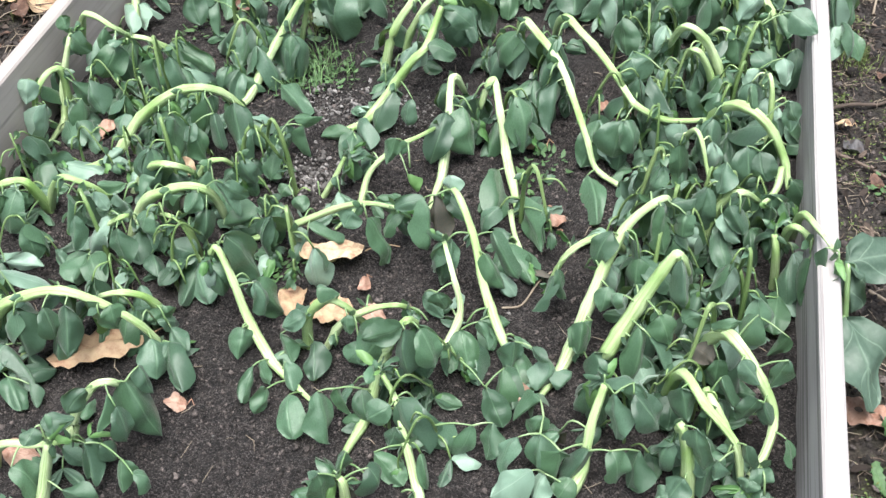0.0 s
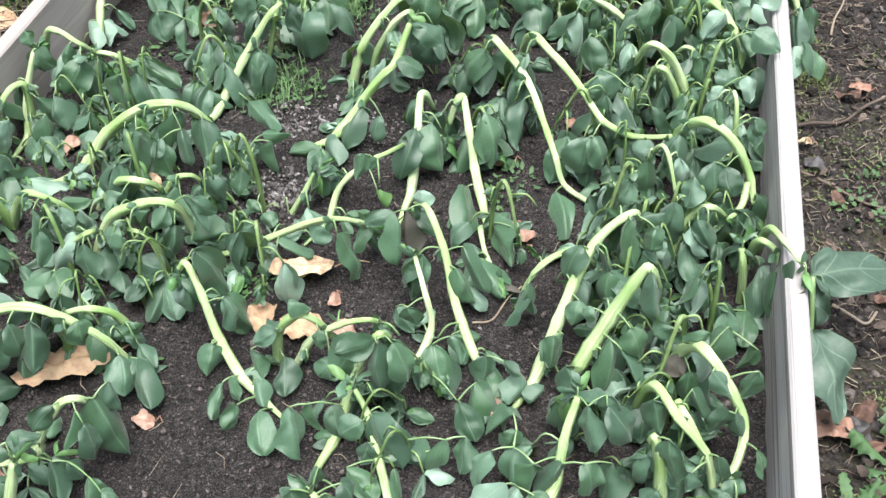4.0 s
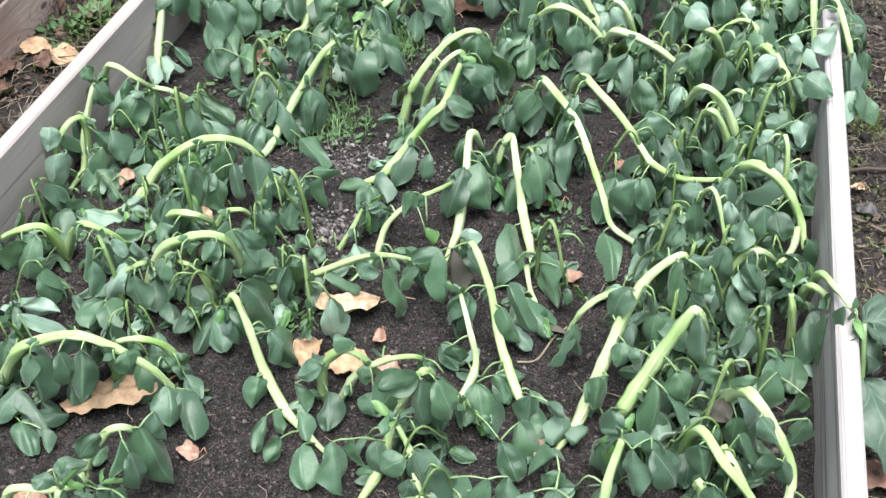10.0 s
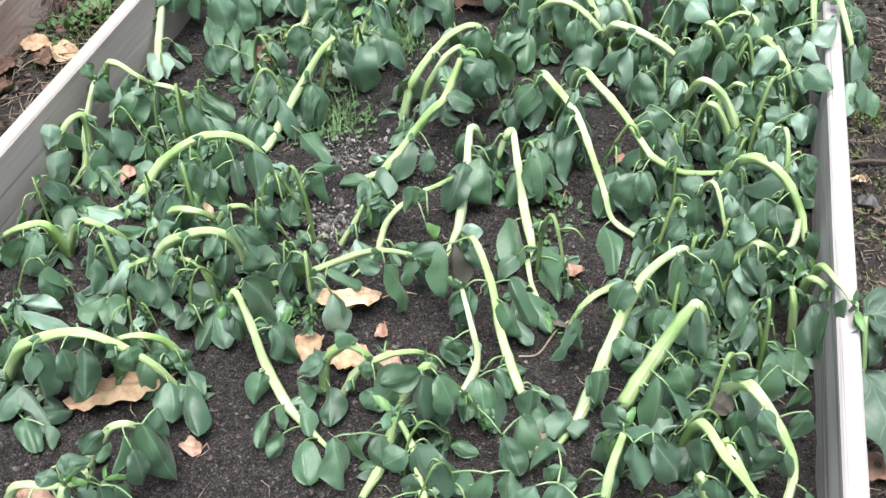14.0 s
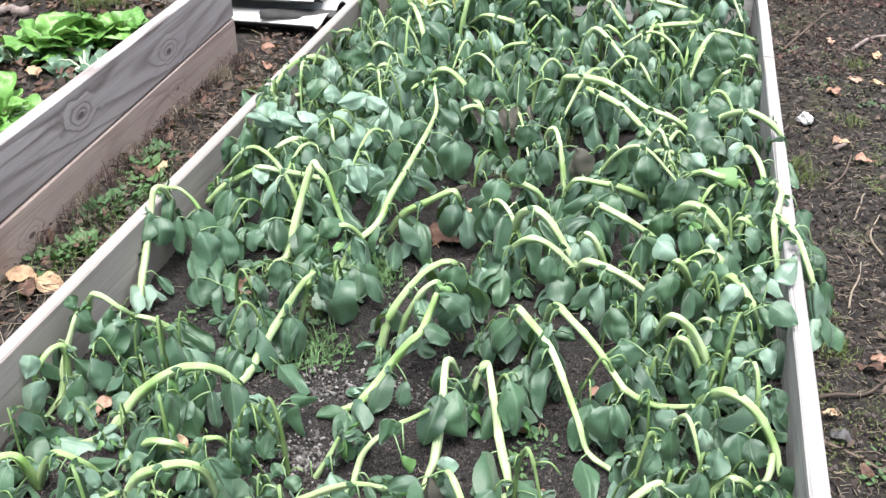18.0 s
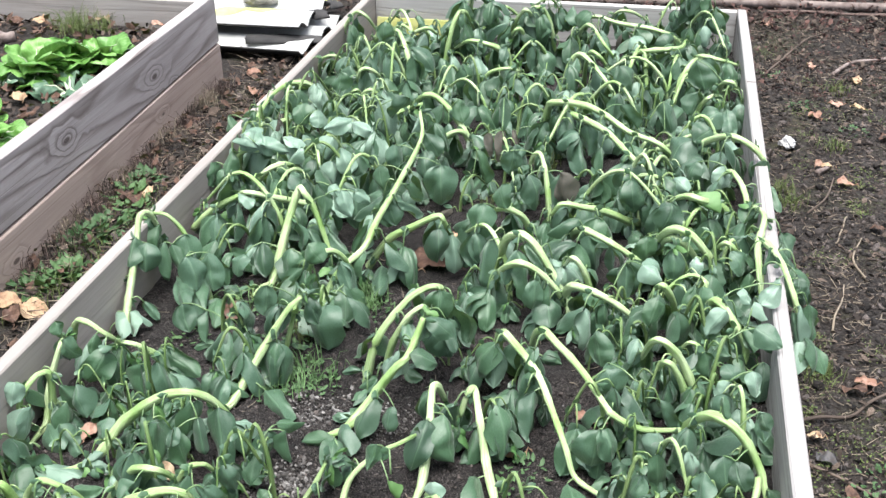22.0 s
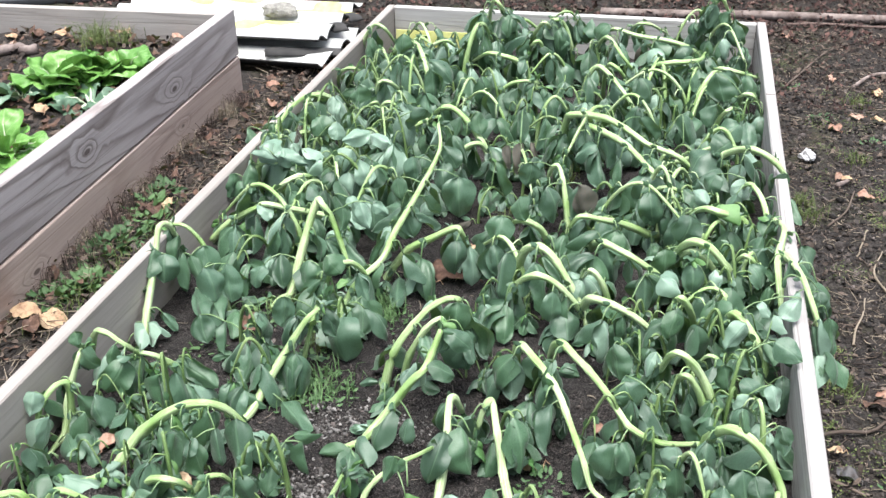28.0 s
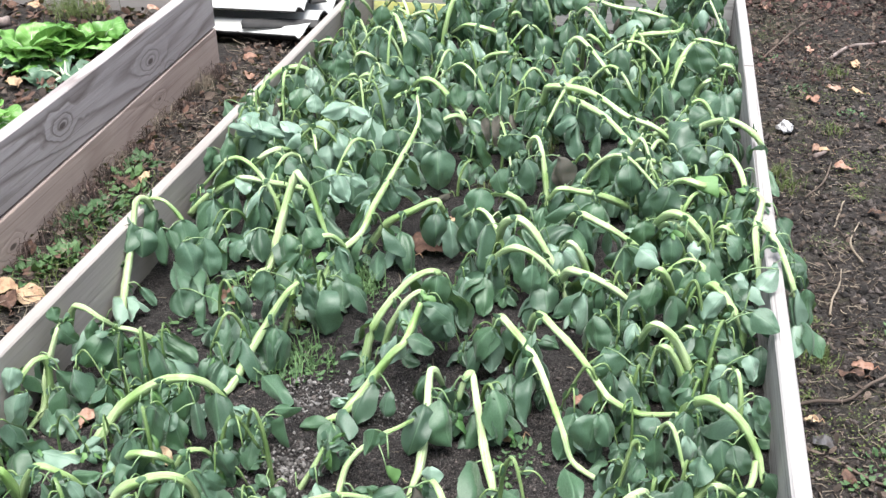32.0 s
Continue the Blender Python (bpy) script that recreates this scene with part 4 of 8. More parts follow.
frond(96, (8.7, 169.1, 26.0), (1.1, -2.9, -6.5), 3.3)
frond(94, (-12.1, 175.0, 17.2), (1.8, -1.6, -1.1), 2.8)
frond(93, (-7.5, 168.0, 19.1), (4.8, 0.8, -2.9), 3.1)
frond(93, (-7.4, 167.5, 18.7), (-1.3, -3.7, -2.4), 2.3)
frond(93, (-0.3, 167.0, 23.9), (-1.3, -0.9, -2.2), 3.0)
frond(63, (19.5, 181.2, 17.5), (4.5, -10.7, 0.0), 3.6)
frond(96, (18.5, 165.4, 25.2), (4.0, -1.7, -5.9), 3.9)
frond(63, (19.5, 171.7, 17.2), (4.2, -5.9, -1.0), 3.1)
frond(63, (23.1, 177.3, 18.5), (1.2, -4.1, -1.9), 2.7)
frond(96, (17.9, 163.2, 23.3), (2.6, -0.8, -5.1), 3.2)
frond(95, (3.8, 179.1, 20.6), (1.1, -0.3, -2.9), 1.9, 'y')
frond(57, (28.1, 187.5, 17.1), (2.4, -9.9, 0.0), 3.0)
frond(56, (31.9, 192.1, 24.0), (-1.0, -2.1, -5.2), 5.7)
frond(56, (32.4, 192.0, 24.2), (1.8, -1.8, -4.4), 4.1)
frond(56, (40.2, 194.1, 23.0), (0.0, -0.8, -4.2), 3.0, 'p')
frond(57, (33.7, 187.3, 17.7), (2.2, -3.3, -1.8), 3.3)
frond(56, (35.0, 197.0, 28.5), (3.8, -2.6, -4.2), 3.7)
frond(54, (40.4, 202.6, 22.8), (1.5, -1.9, -4.1), 4.3)
frond(103, (38.6, 167.4, 31.2), (1.2, -1.4, -6.7), 3.9)
frond(103, (39.7, 168.6, 30.8), (2.9, 0.8, 0.7), 1.9)
frond(103, (41.7, 168.0, 29.8), (0.5, -1.1, -3.0), 4.6)
frond(113, (47.1, 174.1, 26.6), (2.0, -1.5, -3.4), 3.3)
frond(113, (46.3, 174.3, 25.0), (2.6, -1.6, -3.4), 2.5, 'p')
frond(113, (46.0, 174.5, 22.6), (1.8, -4.2, -3.9), 3.4)
frond(112, (52.8, 181.9, 22.4), (1.2, -0.9, -6.5), 4.9)
frond(112, (54.4, 181.6, 21.7), (1.8, -1.4, -2.9), 2.4)
frond(111, (55.6, 186.1, 21.8), (3.1, -0.1, -4.3), 3.5)
frond(111, (49.0, 187.1, 26.0), (0.9, -1.6, -5.9), 4.4)
frond(111, (50.8, 187.1, 25.3), (1.5, -2.4, -3.1), 3.6)
frond(113, (46.0, 177.6, 30.6), (-0.6, -1.8, -3.6), 3.3)
frond(112, (50.8, 179.5, 20.7), (-2.7, -1.8, -2.1), 2.6)
frond(115, (57.1, 169.0, 24.2), (0.3, -2.2, -6.2), 2.6)
frond(116, (57.7, 165.0, 30.2), (0.4, -0.6, -5.5), 2.5)
frond(103, (33.4, 164.2, 29.0), (-1.2, -1.7, -4.4), 3.4)
frond(103, (36.0, 163.9, 28.4), (1.4, -0.6, -6.7), 2.7)
frond(105, (41.6, 158.1, 32.0), (1.3, -3.1, -4.1), 3.3)
frond(52, (54.3, 216.2, 20.6), (1.7, -1.1, -4.3), 3.4)
frond(52, (52.0, 215.6, 18.1), (1.5, -4.7, -2.2), 3.4)
frond(111, (53.3, 190.7, 31.4), (1.2, -1.9, -3.5), 2.1)
frond(52, (53.2, 218.4, 27.7), (4.2, -1.3, -1.6), 3.3)
frond(52, (55.9, 217.2, 24.6), (2.8, -0.2, 1.5), 2.8)
frond(52, (49.2, 227.4, 20.3), (-1.6, -0.4, -4.3), 3.9)
frond(87, (-28.4, 142.5, 26.6), (0.8, -3.3, -5.5), 4.2)
frond(87, (-30.8, 141.5, 26.7), (0.9, -1.5, -3.9), 3.0)
frond(89, (-37.8, 140.7, 19.2), (5.1, -3.9, -3.0), 3.8)
frond(89, (-36.4, 137.4, 17.2), (3.6, -3.7, -0.8), 2.7)
frond(89, (-33.3, 137.0, 17.2), (1.9, -2.2, -1.3), 1.9)
frond(87, (-19.9, 144.5, 20.0), (1.5, -3.5, -3.2), 4.7)
frond(87, (-18.4, 145.8, 18.2), (3.9, -6.4, -1.2), 3.2)
frond(90, (-16.7, 136.6, 25.3), (1.2, -0.9, -3.7), 2.4)
frond(88, (-19.8, 148.8, 17.2), (3.3, -2.7, -0.7), 2.2)
frond(88, (-21.0, 150.0, 19.6), (0.1, -0.9, -2.7), 3.4)
frond(87, (-23.8, 144.4, 25.4), (0.2, -0.7, -3.5), 3.5)
frond(90, (-17.6, 134.7, 24.6), (2.6, -1.0, -8.5), 4.7)
frond(90, (-18.5, 132.4, 25.0), (-0.7, -3.0, -3.3), 2.4)
frond(90, (-17.6, 131.7, 23.9), (0.9, -1.8, -4.0), 3.0)
frond(90, (-21.2, 132.4, 25.3), (-1.4, -2.7, -1.3), 3.1)
frond(91, (-23.2, 126.3, 26.3), (2.8, 2.1, -0.8), 2.0)
frond(91, (-23.6, 125.9, 26.3), (-0.3, -2.0, -0.8), 2.0)
frond(92, (-20.3, 128.1, 21.2), (1.5, -2.6, -4.3), 3.1)
frond(92, (-18.9, 128.7, 20.7), (1.4, -0.0, -2.6), 2.4)
frond(92, (-15.6, 127.1, 21.0), (0.7, -2.3, -3.1), 2.8)
frond(92, (-13.4, 125.5, 21.0), (1.4, 0.2, -2.3), 2.3)
frond(91, (-21.2, 123.1, 19.1), (2.9, 0.7, -3.0), 2.8)
frond(92, (-27.2, 123.8, 20.8), (2.2, -0.1, -4.2), 3.4)
frond(86, (-9.8, 148.9, 19.3), (-0.0, -2.5, -3.3), 3.7)
frond(86, (-6.8, 145.8, 17.2), (1.8, -2.3, -1.4), 2.5)
frond(86, (-7.4, 144.9, 17.2), (0.1, -4.9, -0.8), 2.3)
frond(86, (-4.6, 142.0, 17.2), (-0.5, -3.3, -0.7), 3.2)
frond(98, (-4.9, 149.0, 19.2), (2.0, -1.8, -3.0), 3.0)
frond(98, (-1.1, 149.8, 17.7), (1.5, -4.4, -1.9), 3.0)
frond(86, (-3.7, 146.4, 17.2), (2.3, -3.5, -0.7), 2.5)
frond(86, (-1.6, 141.7, 17.2), (2.2, -5.4, -0.9), 3.6)
frond(99, (2.9, 140.1, 21.0), (1.9, -4.3, -3.9), 4.4)
frond(100, (4.7, 140.9, 21.0), (1.6, -0.2, -4.6), 2.4)
frond(100, (7.3, 142.6, 19.5), (1.0, -2.2, -3.3), 2.4)
frond(100, (12.1, 145.4, 28.5), (-4.2, -2.2, -0.7), 3.2)
frond(100, (12.4, 145.2, 28.3), (0.2, -1.2, -6.5), 3.9)
frond(100, (13.7, 146.4, 27.3), (1.9, -1.8, -4.4), 3.6)
frond(98, (5.4, 150.5, 17.9), (-1.6, -1.8, -2.0), 3.2)
frond(101, (12.5, 140.8, 21.1), (4.0, -3.8, -4.4), 4.9)
frond(101, (11.6, 140.0, 20.8), (-2.7, -1.1, -1.9), 3.2)
frond(101, (16.0, 139.3, 19.2), (2.8, -1.1, -3.2), 3.6)
frond(101, (12.6, 138.2, 19.2), (-0.6, -1.4, -2.5), 2.7)
frond(101, (10.7, 135.3, 18.1), (3.8, -2.5, -2.1), 2.7)
frond(102, (8.8, 132.0, 22.4), (-1.5, -1.1, -3.4), 2.2)
frond(102, (6.3, 129.3, 21.5), (0.4, -0.8, -4.4), 3.2)
frond(102, (11.4, 131.3, 21.2), (0.5, -0.8, -3.6), 3.2)
frond(97, (13.0, 157.2, 21.6), (1.3, -0.3, -2.5), 3.2)
frond(97, (15.9, 153.2, 17.2), (0.4, -4.2, -0.7), 2.5)
frond(97, (18.1, 154.5, 17.2), (2.2, -6.2, -1.1), 3.9)
frond(96, (18.4, 157.4, 17.3), (2.2, -3.4, -1.5), 2.6)
frond(101, (21.3, 139.0, 21.0), (-1.9, -1.2, -4.8), 2.0)
frond(96, (21.9, 144.3, 21.0), (2.1, -2.6, -3.5), 3.0)
frond(96, (23.4, 139.8, 21.0), (-0.3, -2.5, -3.6), 2.9)
frond(96, (22.7, 154.5, 17.2), (2.3, -5.3, -1.0), 3.2)
frond(96, (23.0, 151.0, 17.2), (1.6, -5.7, -1.0), 2.9)
frond(103, (27.9, 152.8, 17.2), (-0.8, -4.3, -0.7), 2.9)
frond(103, (28.1, 144.0, 21.0), (-2.8, -1.3, -3.2), 3.0)
frond(106, (28.8, 141.7, 21.0), (-1.2, -0.7, -3.1), 2.6)
frond(106, (26.5, 138.5, 21.0), (-1.1, -2.9, -3.6), 2.7)
frond(106, (28.8, 139.4, 21.0), (1.2, -3.4, -5.1), 2.7)
frond(106, (28.7, 134.6, 21.0), (-4.2, -1.5, -4.3), 2.8, 'p')
frond(106, (29.8, 136.1, 18.5), (-0.9, -2.7, -2.2), 3.2, 'p')
frond(106, (31.3, 137.4, 21.3), (-0.1, -0.9, -4.7), 3.8)
frond(104, (27.1, 162.4, 22.0), (-2.3, -2.8, -4.2), 3.3)
frond(104, (27.2, 162.4, 23.1), (1.0, -0.7, -4.6), 1.8)
frond(98, (-1.7, 150.2, 22.0), (-2.8, -1.1, -1.8), 2.5)
frond(98, (2.6, 151.4, 25.4), (-2.5, -0.6, 1.3), 2.7)
frond(98, (3.6, 150.4, 22.9), (0.5, -1.1, -2.2), 1.8)
frond(103, (32.3, 156.9, 20.9), (-1.0, -2.0, -4.7), 3.6)
frond(103, (33.7, 159.5, 24.4), (-0.7, -1.7, -2.7), 2.7)
frond(105, (34.9, 156.7, 26.6), (0.3, -0.9, -1.9), 2.0)
frond(105, (33.2, 152.5, 20.4), (2.5, -1.6, -3.8), 4.1)
frond(103, (30.8, 151.6, 17.2), (-1.3, -2.3, -1.2), 3.4)
frond(105, (38.0, 154.3, 24.0), (-0.5, -2.6, -7.9), 3.7)
frond(105, (40.0, 154.8, 25.9), (1.5, -1.3, -3.5), 2.8)
frond(105, (39.4, 153.5, 23.3), (2.8, -2.0, -3.5), 3.1)
frond(106, (38.0, 142.7, 28.3), (1.0, -0.8, -3.1), 2.4)
frond(108, (42.5, 149.1, 19.0), (0.1, -3.2, -2.7), 3.5)
frond(108, (43.2, 145.4, 25.2), (1.5, -1.3, -3.9), 3.6)
frond(106, (38.2, 141.7, 27.6), (2.9, -1.2, -4.1), 3.7)
frond(106, (36.2, 141.5, 27.4), (0.8, -1.6, -5.7), 3.2)
frond(107, (45.5, 151.1, 29.0), (3.1, 0.6, 1.1), 1.9)
frond(107, (47.1, 150.9, 24.2), (0.3, -0.7, -4.6), 2.4)
frond(107, (48.9, 147.4, 28.9), (2.4, -1.4, -1.9), 2.3)
frond(109, (47.3, 147.4, 25.6), (2.4, -1.1, -3.4), 2.6)
frond(107, (44.2, 152.4, 24.2), (2.3, -1.4, -0.7), 2.6, 's')
frond(114, (54.7, 168.4, 17.2), (-0.6, -5.4, -1.0), 3.5)
frond(107, (50.0, 151.2, 32.2), (-1.2, -1.1, -4.0), 3.1)
frond(107, (55.4, 158.6, 21.0), (-1.8, 0.1, -4.1), 2.5)
frond(107, (53.7, 148.0, 29.3), (-1.1, -0.6, -4.3), 2.0)
frond(114, (51.6, 167.7, 17.2), (-1.9, 0.3, -0.9), 3.0)
frond(115, (57.8, 166.6, 20.8), (-0.0, -0.5, -4.0), 2.2)
frond(107, (44.2, 152.2, 29.8), (-1.8, -0.2, -1.4), 2.6)
frond(107, (51.3, 145.5, 25.0), (-1.4, -0.3, -4.0), 2.3)
frond(107, (52.0, 145.5, 24.7), (1.2, -0.4, -3.2), 2.3)
frond(110, (44.9, 138.9, 27.2), (1.7, -1.0, -5.7), 3.4)
frond(110, (39.6, 139.3, 21.0), (-0.7, -1.7, -4.7), 4.2)
frond(106, (36.7, 138.0, 22.0), (1.0, -1.1, -3.9), 2.9)
frond(106, (34.3, 138.1, 21.2), (-2.1, -1.8, -5.1), 3.5)
frond(106, (32.9, 136.2, 18.2), (-1.0, -2.0, -1.4), 2.7)
frond(108, (48.1, 139.9, 20.6), (-0.4, -1.1, -2.1), 3.3)
frond(108, (50.7, 141.5, 22.1), (1.1, -1.1, -2.8), 2.3)
frond(107, (52.5, 141.2, 18.8), (0.7, -0.8, -2.4), 2.6)
frond(107, (51.8, 140.2, 17.9), (-0.2, -0.9, -1.3), 2.4)
frond(107, (54.9, 143.6, 21.5), (1.1, -2.1, -2.5), 1.7)
frond(110, (44.7, 137.3, 20.2), (-1.5, -1.3, -2.6), 2.7)
frond(64, (-56.7, 226.7, 28.2), (-0.3, -3.6, -4.3), 4.6)
frond(64, (-54.8, 227.1, 27.1), (-0.1, -2.7, -4.8), 5.0)
frond(64, (-55.3, 233.2, 23.8), (1.3, -1.2, -7.6), 4.1)
frond(65, (-51.5, 230.4, 25.4), (2.9, -2.6, -5.5), 3.5)
frond(65, (-48.0, 232.3, 22.9), (1.9, -3.7, -5.6), 5.1)
frond(65, (-45.5, 233.0, 21.6), (1.9, -2.9, -4.9), 4.0)
frond(67, (-43.9, 245.9, 29.5), (3.3, -0.8, -2.3), 3.0, 'p')
frond(70, (-56.4, 264.3, 27.2), (-0.2, -2.8, -4.7), 5.3)
frond(70, (-54.3, 265.1, 25.4), (-0.3, -2.4, -4.0), 4.5)
frond(69, (-38.3, 260.9, 27.6), (5.0, -0.8, -3.7), 5.5)
frond(11, (-40.8, 294.5, 21.5), (0.9, -3.6, -5.0), 5.5, 'p')
frond(12, (-38.3, 299.9, 17.2), (4.1, -10.2, 0.0), 5.4, 'p')
frond(69, (-31.5, 268.8, 27.4), (-0.7, -1.6, -5.3), 3.4)
frond(68, (-22.6, 246.5, 31.8), (2.2, -2.2, -4.7), 2.9, 'p')
frond(14, (-20.5, 248.2, 30.7), (2.8, 0.8, -2.5), 2.9, 'p')
frond(68, (-25.6, 245.1, 31.0), (0.1, -1.8, -4.5), 3.8)
frond(14, (-14.3, 249.6, 30.0), (1.6, -0.5, -6.4), 4.7)
frond(14, (-11.8, 255.5, 29.9), (2.9, 0.0, -4.0), 4.1)
frond(68, (-31.6, 239.6, 20.7), (0.0, -4.2, -4.5), 3.8)
frond(71, (-23.8, 229.0, 29.1), (2.8, -0.8, -3.2), 4.8)
frond(14, (-15.2, 235.7, 24.7), (-2.3, -1.1, -5.0), 3.8)
frond(16, (-14.4, 244.2, 17.0), (2.2, -10.8, -0.0), 3.1)
frond(15, (-10.1, 283.3, 21.6), (2.2, -10.8, -0.0), 5.4)
frond(13, (-2.4, 291.6, 17.2), (-0.3, -11.0, -0.0), 4.8)
frond(13, (-1.1, 291.9, 17.2), (2.9, -10.6, 0.0), 4.2)
frond(17, (10.9, 275.4, 24.9), (1.0, -3.6, -6.2), 4.6)
frond(17, (17.6, 273.9, 26.9), (-0.0, -4.2, -7.9), 5.6)
frond(19, (30.2, 282.4, 26.3), (-0.2, -2.3, -7.7), 7.0)
frond(121, (38.7, 272.2, 28.3), (4.9, -1.5, -3.9), 5.0)
frond(43, (4.7, 250.6, 29.5), (-0.2, -2.8, -6.5), 4.6)
frond(41, (7.8, 238.7, 27.9), (0.1, -4.0, -7.8), 6.5)
frond(44, (23.6, 246.4, 29.8), (-6.0, -1.2, -2.9), 2.6)
frond(16, (-2.9, 243.9, 26.5), (-0.0, -1.1, -6.7), 4.1)
frond(119, (39.1, 265.6, 25.6), (-0.3, -2.1, -5.3), 5.4)
frond(48, (36.3, 247.5, 27.0), (0.2, -1.0, -5.4), 4.5)
frond(44, (33.6, 241.8, 24.4), (6.0, -0.1, -4.5), 3.8)
frond(44, (32.7, 241.0, 23.6), (0.2, -0.8, -6.0), 5.5)
frond(42, (17.5, 229.6, 25.9), (-0.3, -1.6, -5.3), 3.6)
frond(42, (19.9, 230.3, 24.6), (0.8, -2.0, -6.2), 3.2)
frond(117, (57.7, 240.5, 30.7), (-0.6, -1.4, -4.9), 4.4)
frond(117, (58.9, 233.2, 28.7), (-2.0, -1.0, -4.6), 3.6, 'p')
frond(120, (53.4, 244.9, 26.7), (3.6, 0.4, -3.2), 3.0)
frond(50, (48.0, 245.6, 17.9), (0.3, -8.4, -1.4), 5.7)
frond(52, (48.8, 220.5, 28.5), (-2.1, -2.1, -3.7), 3.4)
frond(51, (38.9, 225.2, 27.6), (-1.1, -2.7, -4.5), 3.5)
frond(118, (57.0, 234.0, 17.8), (3.3, -3.4, -1.9), 3.8)
frond(55, (48.0, 210.6, 29.9), (2.3, -1.5, -2.2), 3.2)
frond(117, (61.2, 228.3, 25.3), (2.1, -3.3, -5.9), 2.2)
frond(117, (61.9, 232.4, 29.5), (1.0, -1.4, -2.8), 2.6)
frond(56, (32.1, 199.6, 29.4), (1.8, -0.2, -4.0), 5.1)
frond(55, (46.6, 209.8, 27.6), (1.2, -1.2, -3.6), 3.3)
frond(52, (56.4, 216.5, 22.4), (-0.0, -2.7, -6.1), 3.4)
frond(52, (51.3, 216.0, 18.8), (2.2, -0.9, -2.8), 3.3)
frond(58, (4.0, 213.4, 31.7), (-0.3, -0.9, -6.5), 4.6)
frond(58, (4.9, 215.7, 28.9), (2.1, -0.9, -5.8), 3.4)
frond(60, (1.9, 200.3, 27.6), (4.1, 1.4, -2.4), 3.5)
frond(14, (-23.6, 225.7, 17.6), (6.0, -8.7, -1.5), 6.3)
frond(14, (-20.1, 228.5, 18.2), (4.2, -6.7, -1.4), 5.8)
frond(14, (-16.0, 242.2, 28.2), (-3.2, -1.7, -6.8), 2.2)
frond(2, (-54.3, 289.2, 26.6), (-1.2, -1.1, -2.8), 4.1)
frond(1, (-50.4, 335.5, 22.3), (-1.2, -2.0, -4.4), 7.9)
frond(6, (-44.4, 355.9, 22.7), (0.3, -1.7, -6.4), 6.7)
frond(0, (-55.3, 363.7, 24.0), (1.8, -0.8, -5.9), 7.8)
frond(6, (-30.8, 338.9, 29.8), (1.2, -1.8, -4.2), 7.8)
frond(34, (-12.8, 339.8, 18.4), (2.4, -10.7, 0.0), 6.3)
frond(32, (-4.2, 340.4, 17.2), (0.5, -11.0, 0.0), 8.6)
frond(30, (9.3, 376.6, 33.4), (1.4, -3.4, -5.0), 5.1)
frond(25, (14.8, 370.6, 33.7), (-3.0, 0.2, -5.3), 5.9)
frond(29, (-1.7, 370.1, 34.6), (2.3, -2.7, -9.3), 8.4)
frond(24, (25.3, 358.9, 21.1), (1.4, -10.9, 0.0), 8.2)
frond(23, (33.3, 341.3, 18.0), (1.4, -10.9, 0.0), 4.7)
frond(38, (47.1, 349.8, 28.8), (2.0, -1.9, -5.6), 7.9)
frond(37, (40.8, 340.0, 17.4), (-0.6, -11.0, 0.0), 7.0)
frond(35, (59.3, 283.1, 28.9), (-0.6, -0.5, -5.1), 3.8)
frond(36, (48.3, 294.7, 30.5), (-4.1, -2.4, -2.1), 5.9)
frond(70, (-42.6, 269.4, 32.0), (4.4, 1.7, -2.3), 5.0, 'p')
frond(70, (-50.9, 267.4, 32.8), (3.4, 0.5, -3.3), 5.6, 'p')
frond(70, (-48.3, 267.2, 31.1), (7.1, 1.4, -2.6), 3.7, 'p')
frond(11, (-41.8, 293.8, 25.0), (7.1, -0.2, -1.6), 5.5, 'p')
frond(4, (-42.8, 312.6, 17.5), (7.1, -1.2, -1.3), 4.4, 'p')
frond(65, (-49.6, 232.5, 26.6), (0.7, -1.9, -8.4), 5.0)
frond(64, (-54.9, 232.9, 28.0), (-0.3, -3.4, -6.1), 4.5)
frond(65, (-50.6, 229.0, 19.2), (5.5, -9.5, 0.0), 3.3)
frond(65, (-48.3, 228.5, 17.3), (5.7, -9.4, 0.0), 3.9)
frond(65, (-41.2, 225.9, 17.2), (2.3, -7.6, -1.4), 3.3)
frond(65, (-45.1, 231.4, 18.8), (3.2, -9.7, -1.8), 3.6)
frond(15, (2.1, 289.8, 28.7), (-0.2, -2.1, -7.1), 3.4, 's')
frond(18, (2.0, 308.6, 21.2), (2.0, -6.0, -5.2), 3.1, 's')
frond(15, (-0.8, 287.9, 28.6), (1.1, -1.1, -5.3), 2.8, 's')
frond(121, (39.2, 272.5, 26.9), (2.8, -1.5, -2.1), 2.4, 's')
frond(37, (39.3, 340.4, 17.5), (-0.4, -11.0, -0.0), 3.9, 's')
frond(119, (51.2, 266.5, 24.3), (2.9, -1.3, -4.4), 3.5)
frond(122, (55.7, 266.2, 22.9), (1.8, -1.4, -4.5), 3.5)
frond(120, (51.3, 244.0, 27.3), (2.6, -1.1, -4.0), 3.2)
frond(48, (48.4, 243.2, 26.2), (2.0, -3.4, -3.9), 3.4)
frond(118, (54.9, 241.5, 24.5), (-0.0, -0.9, -4.4), 2.8)
frond(48, (52.9, 244.3, 21.4), (1.8, -1.2, -5.3), 3.0)
frond(52, (49.3, 221.8, 30.7), (-0.3, -0.5, -5.3), 3.0)
frond(118, (56.0, 238.1, 21.9), (3.3, -3.6, -3.4), 3.7)
frond(52, (52.7, 218.2, 27.0), (1.7, -2.3, -2.8), 2.8)
frond(52, (49.8, 217.2, 25.1), (-0.8, -2.0, -3.3), 3.8)
frond(52, (51.9, 217.0, 22.3), (3.0, -2.4, -2.5), 3.2)
frond(52, (54.0, 215.5, 18.2), (-0.4, -4.9, -2.2), 3.3)
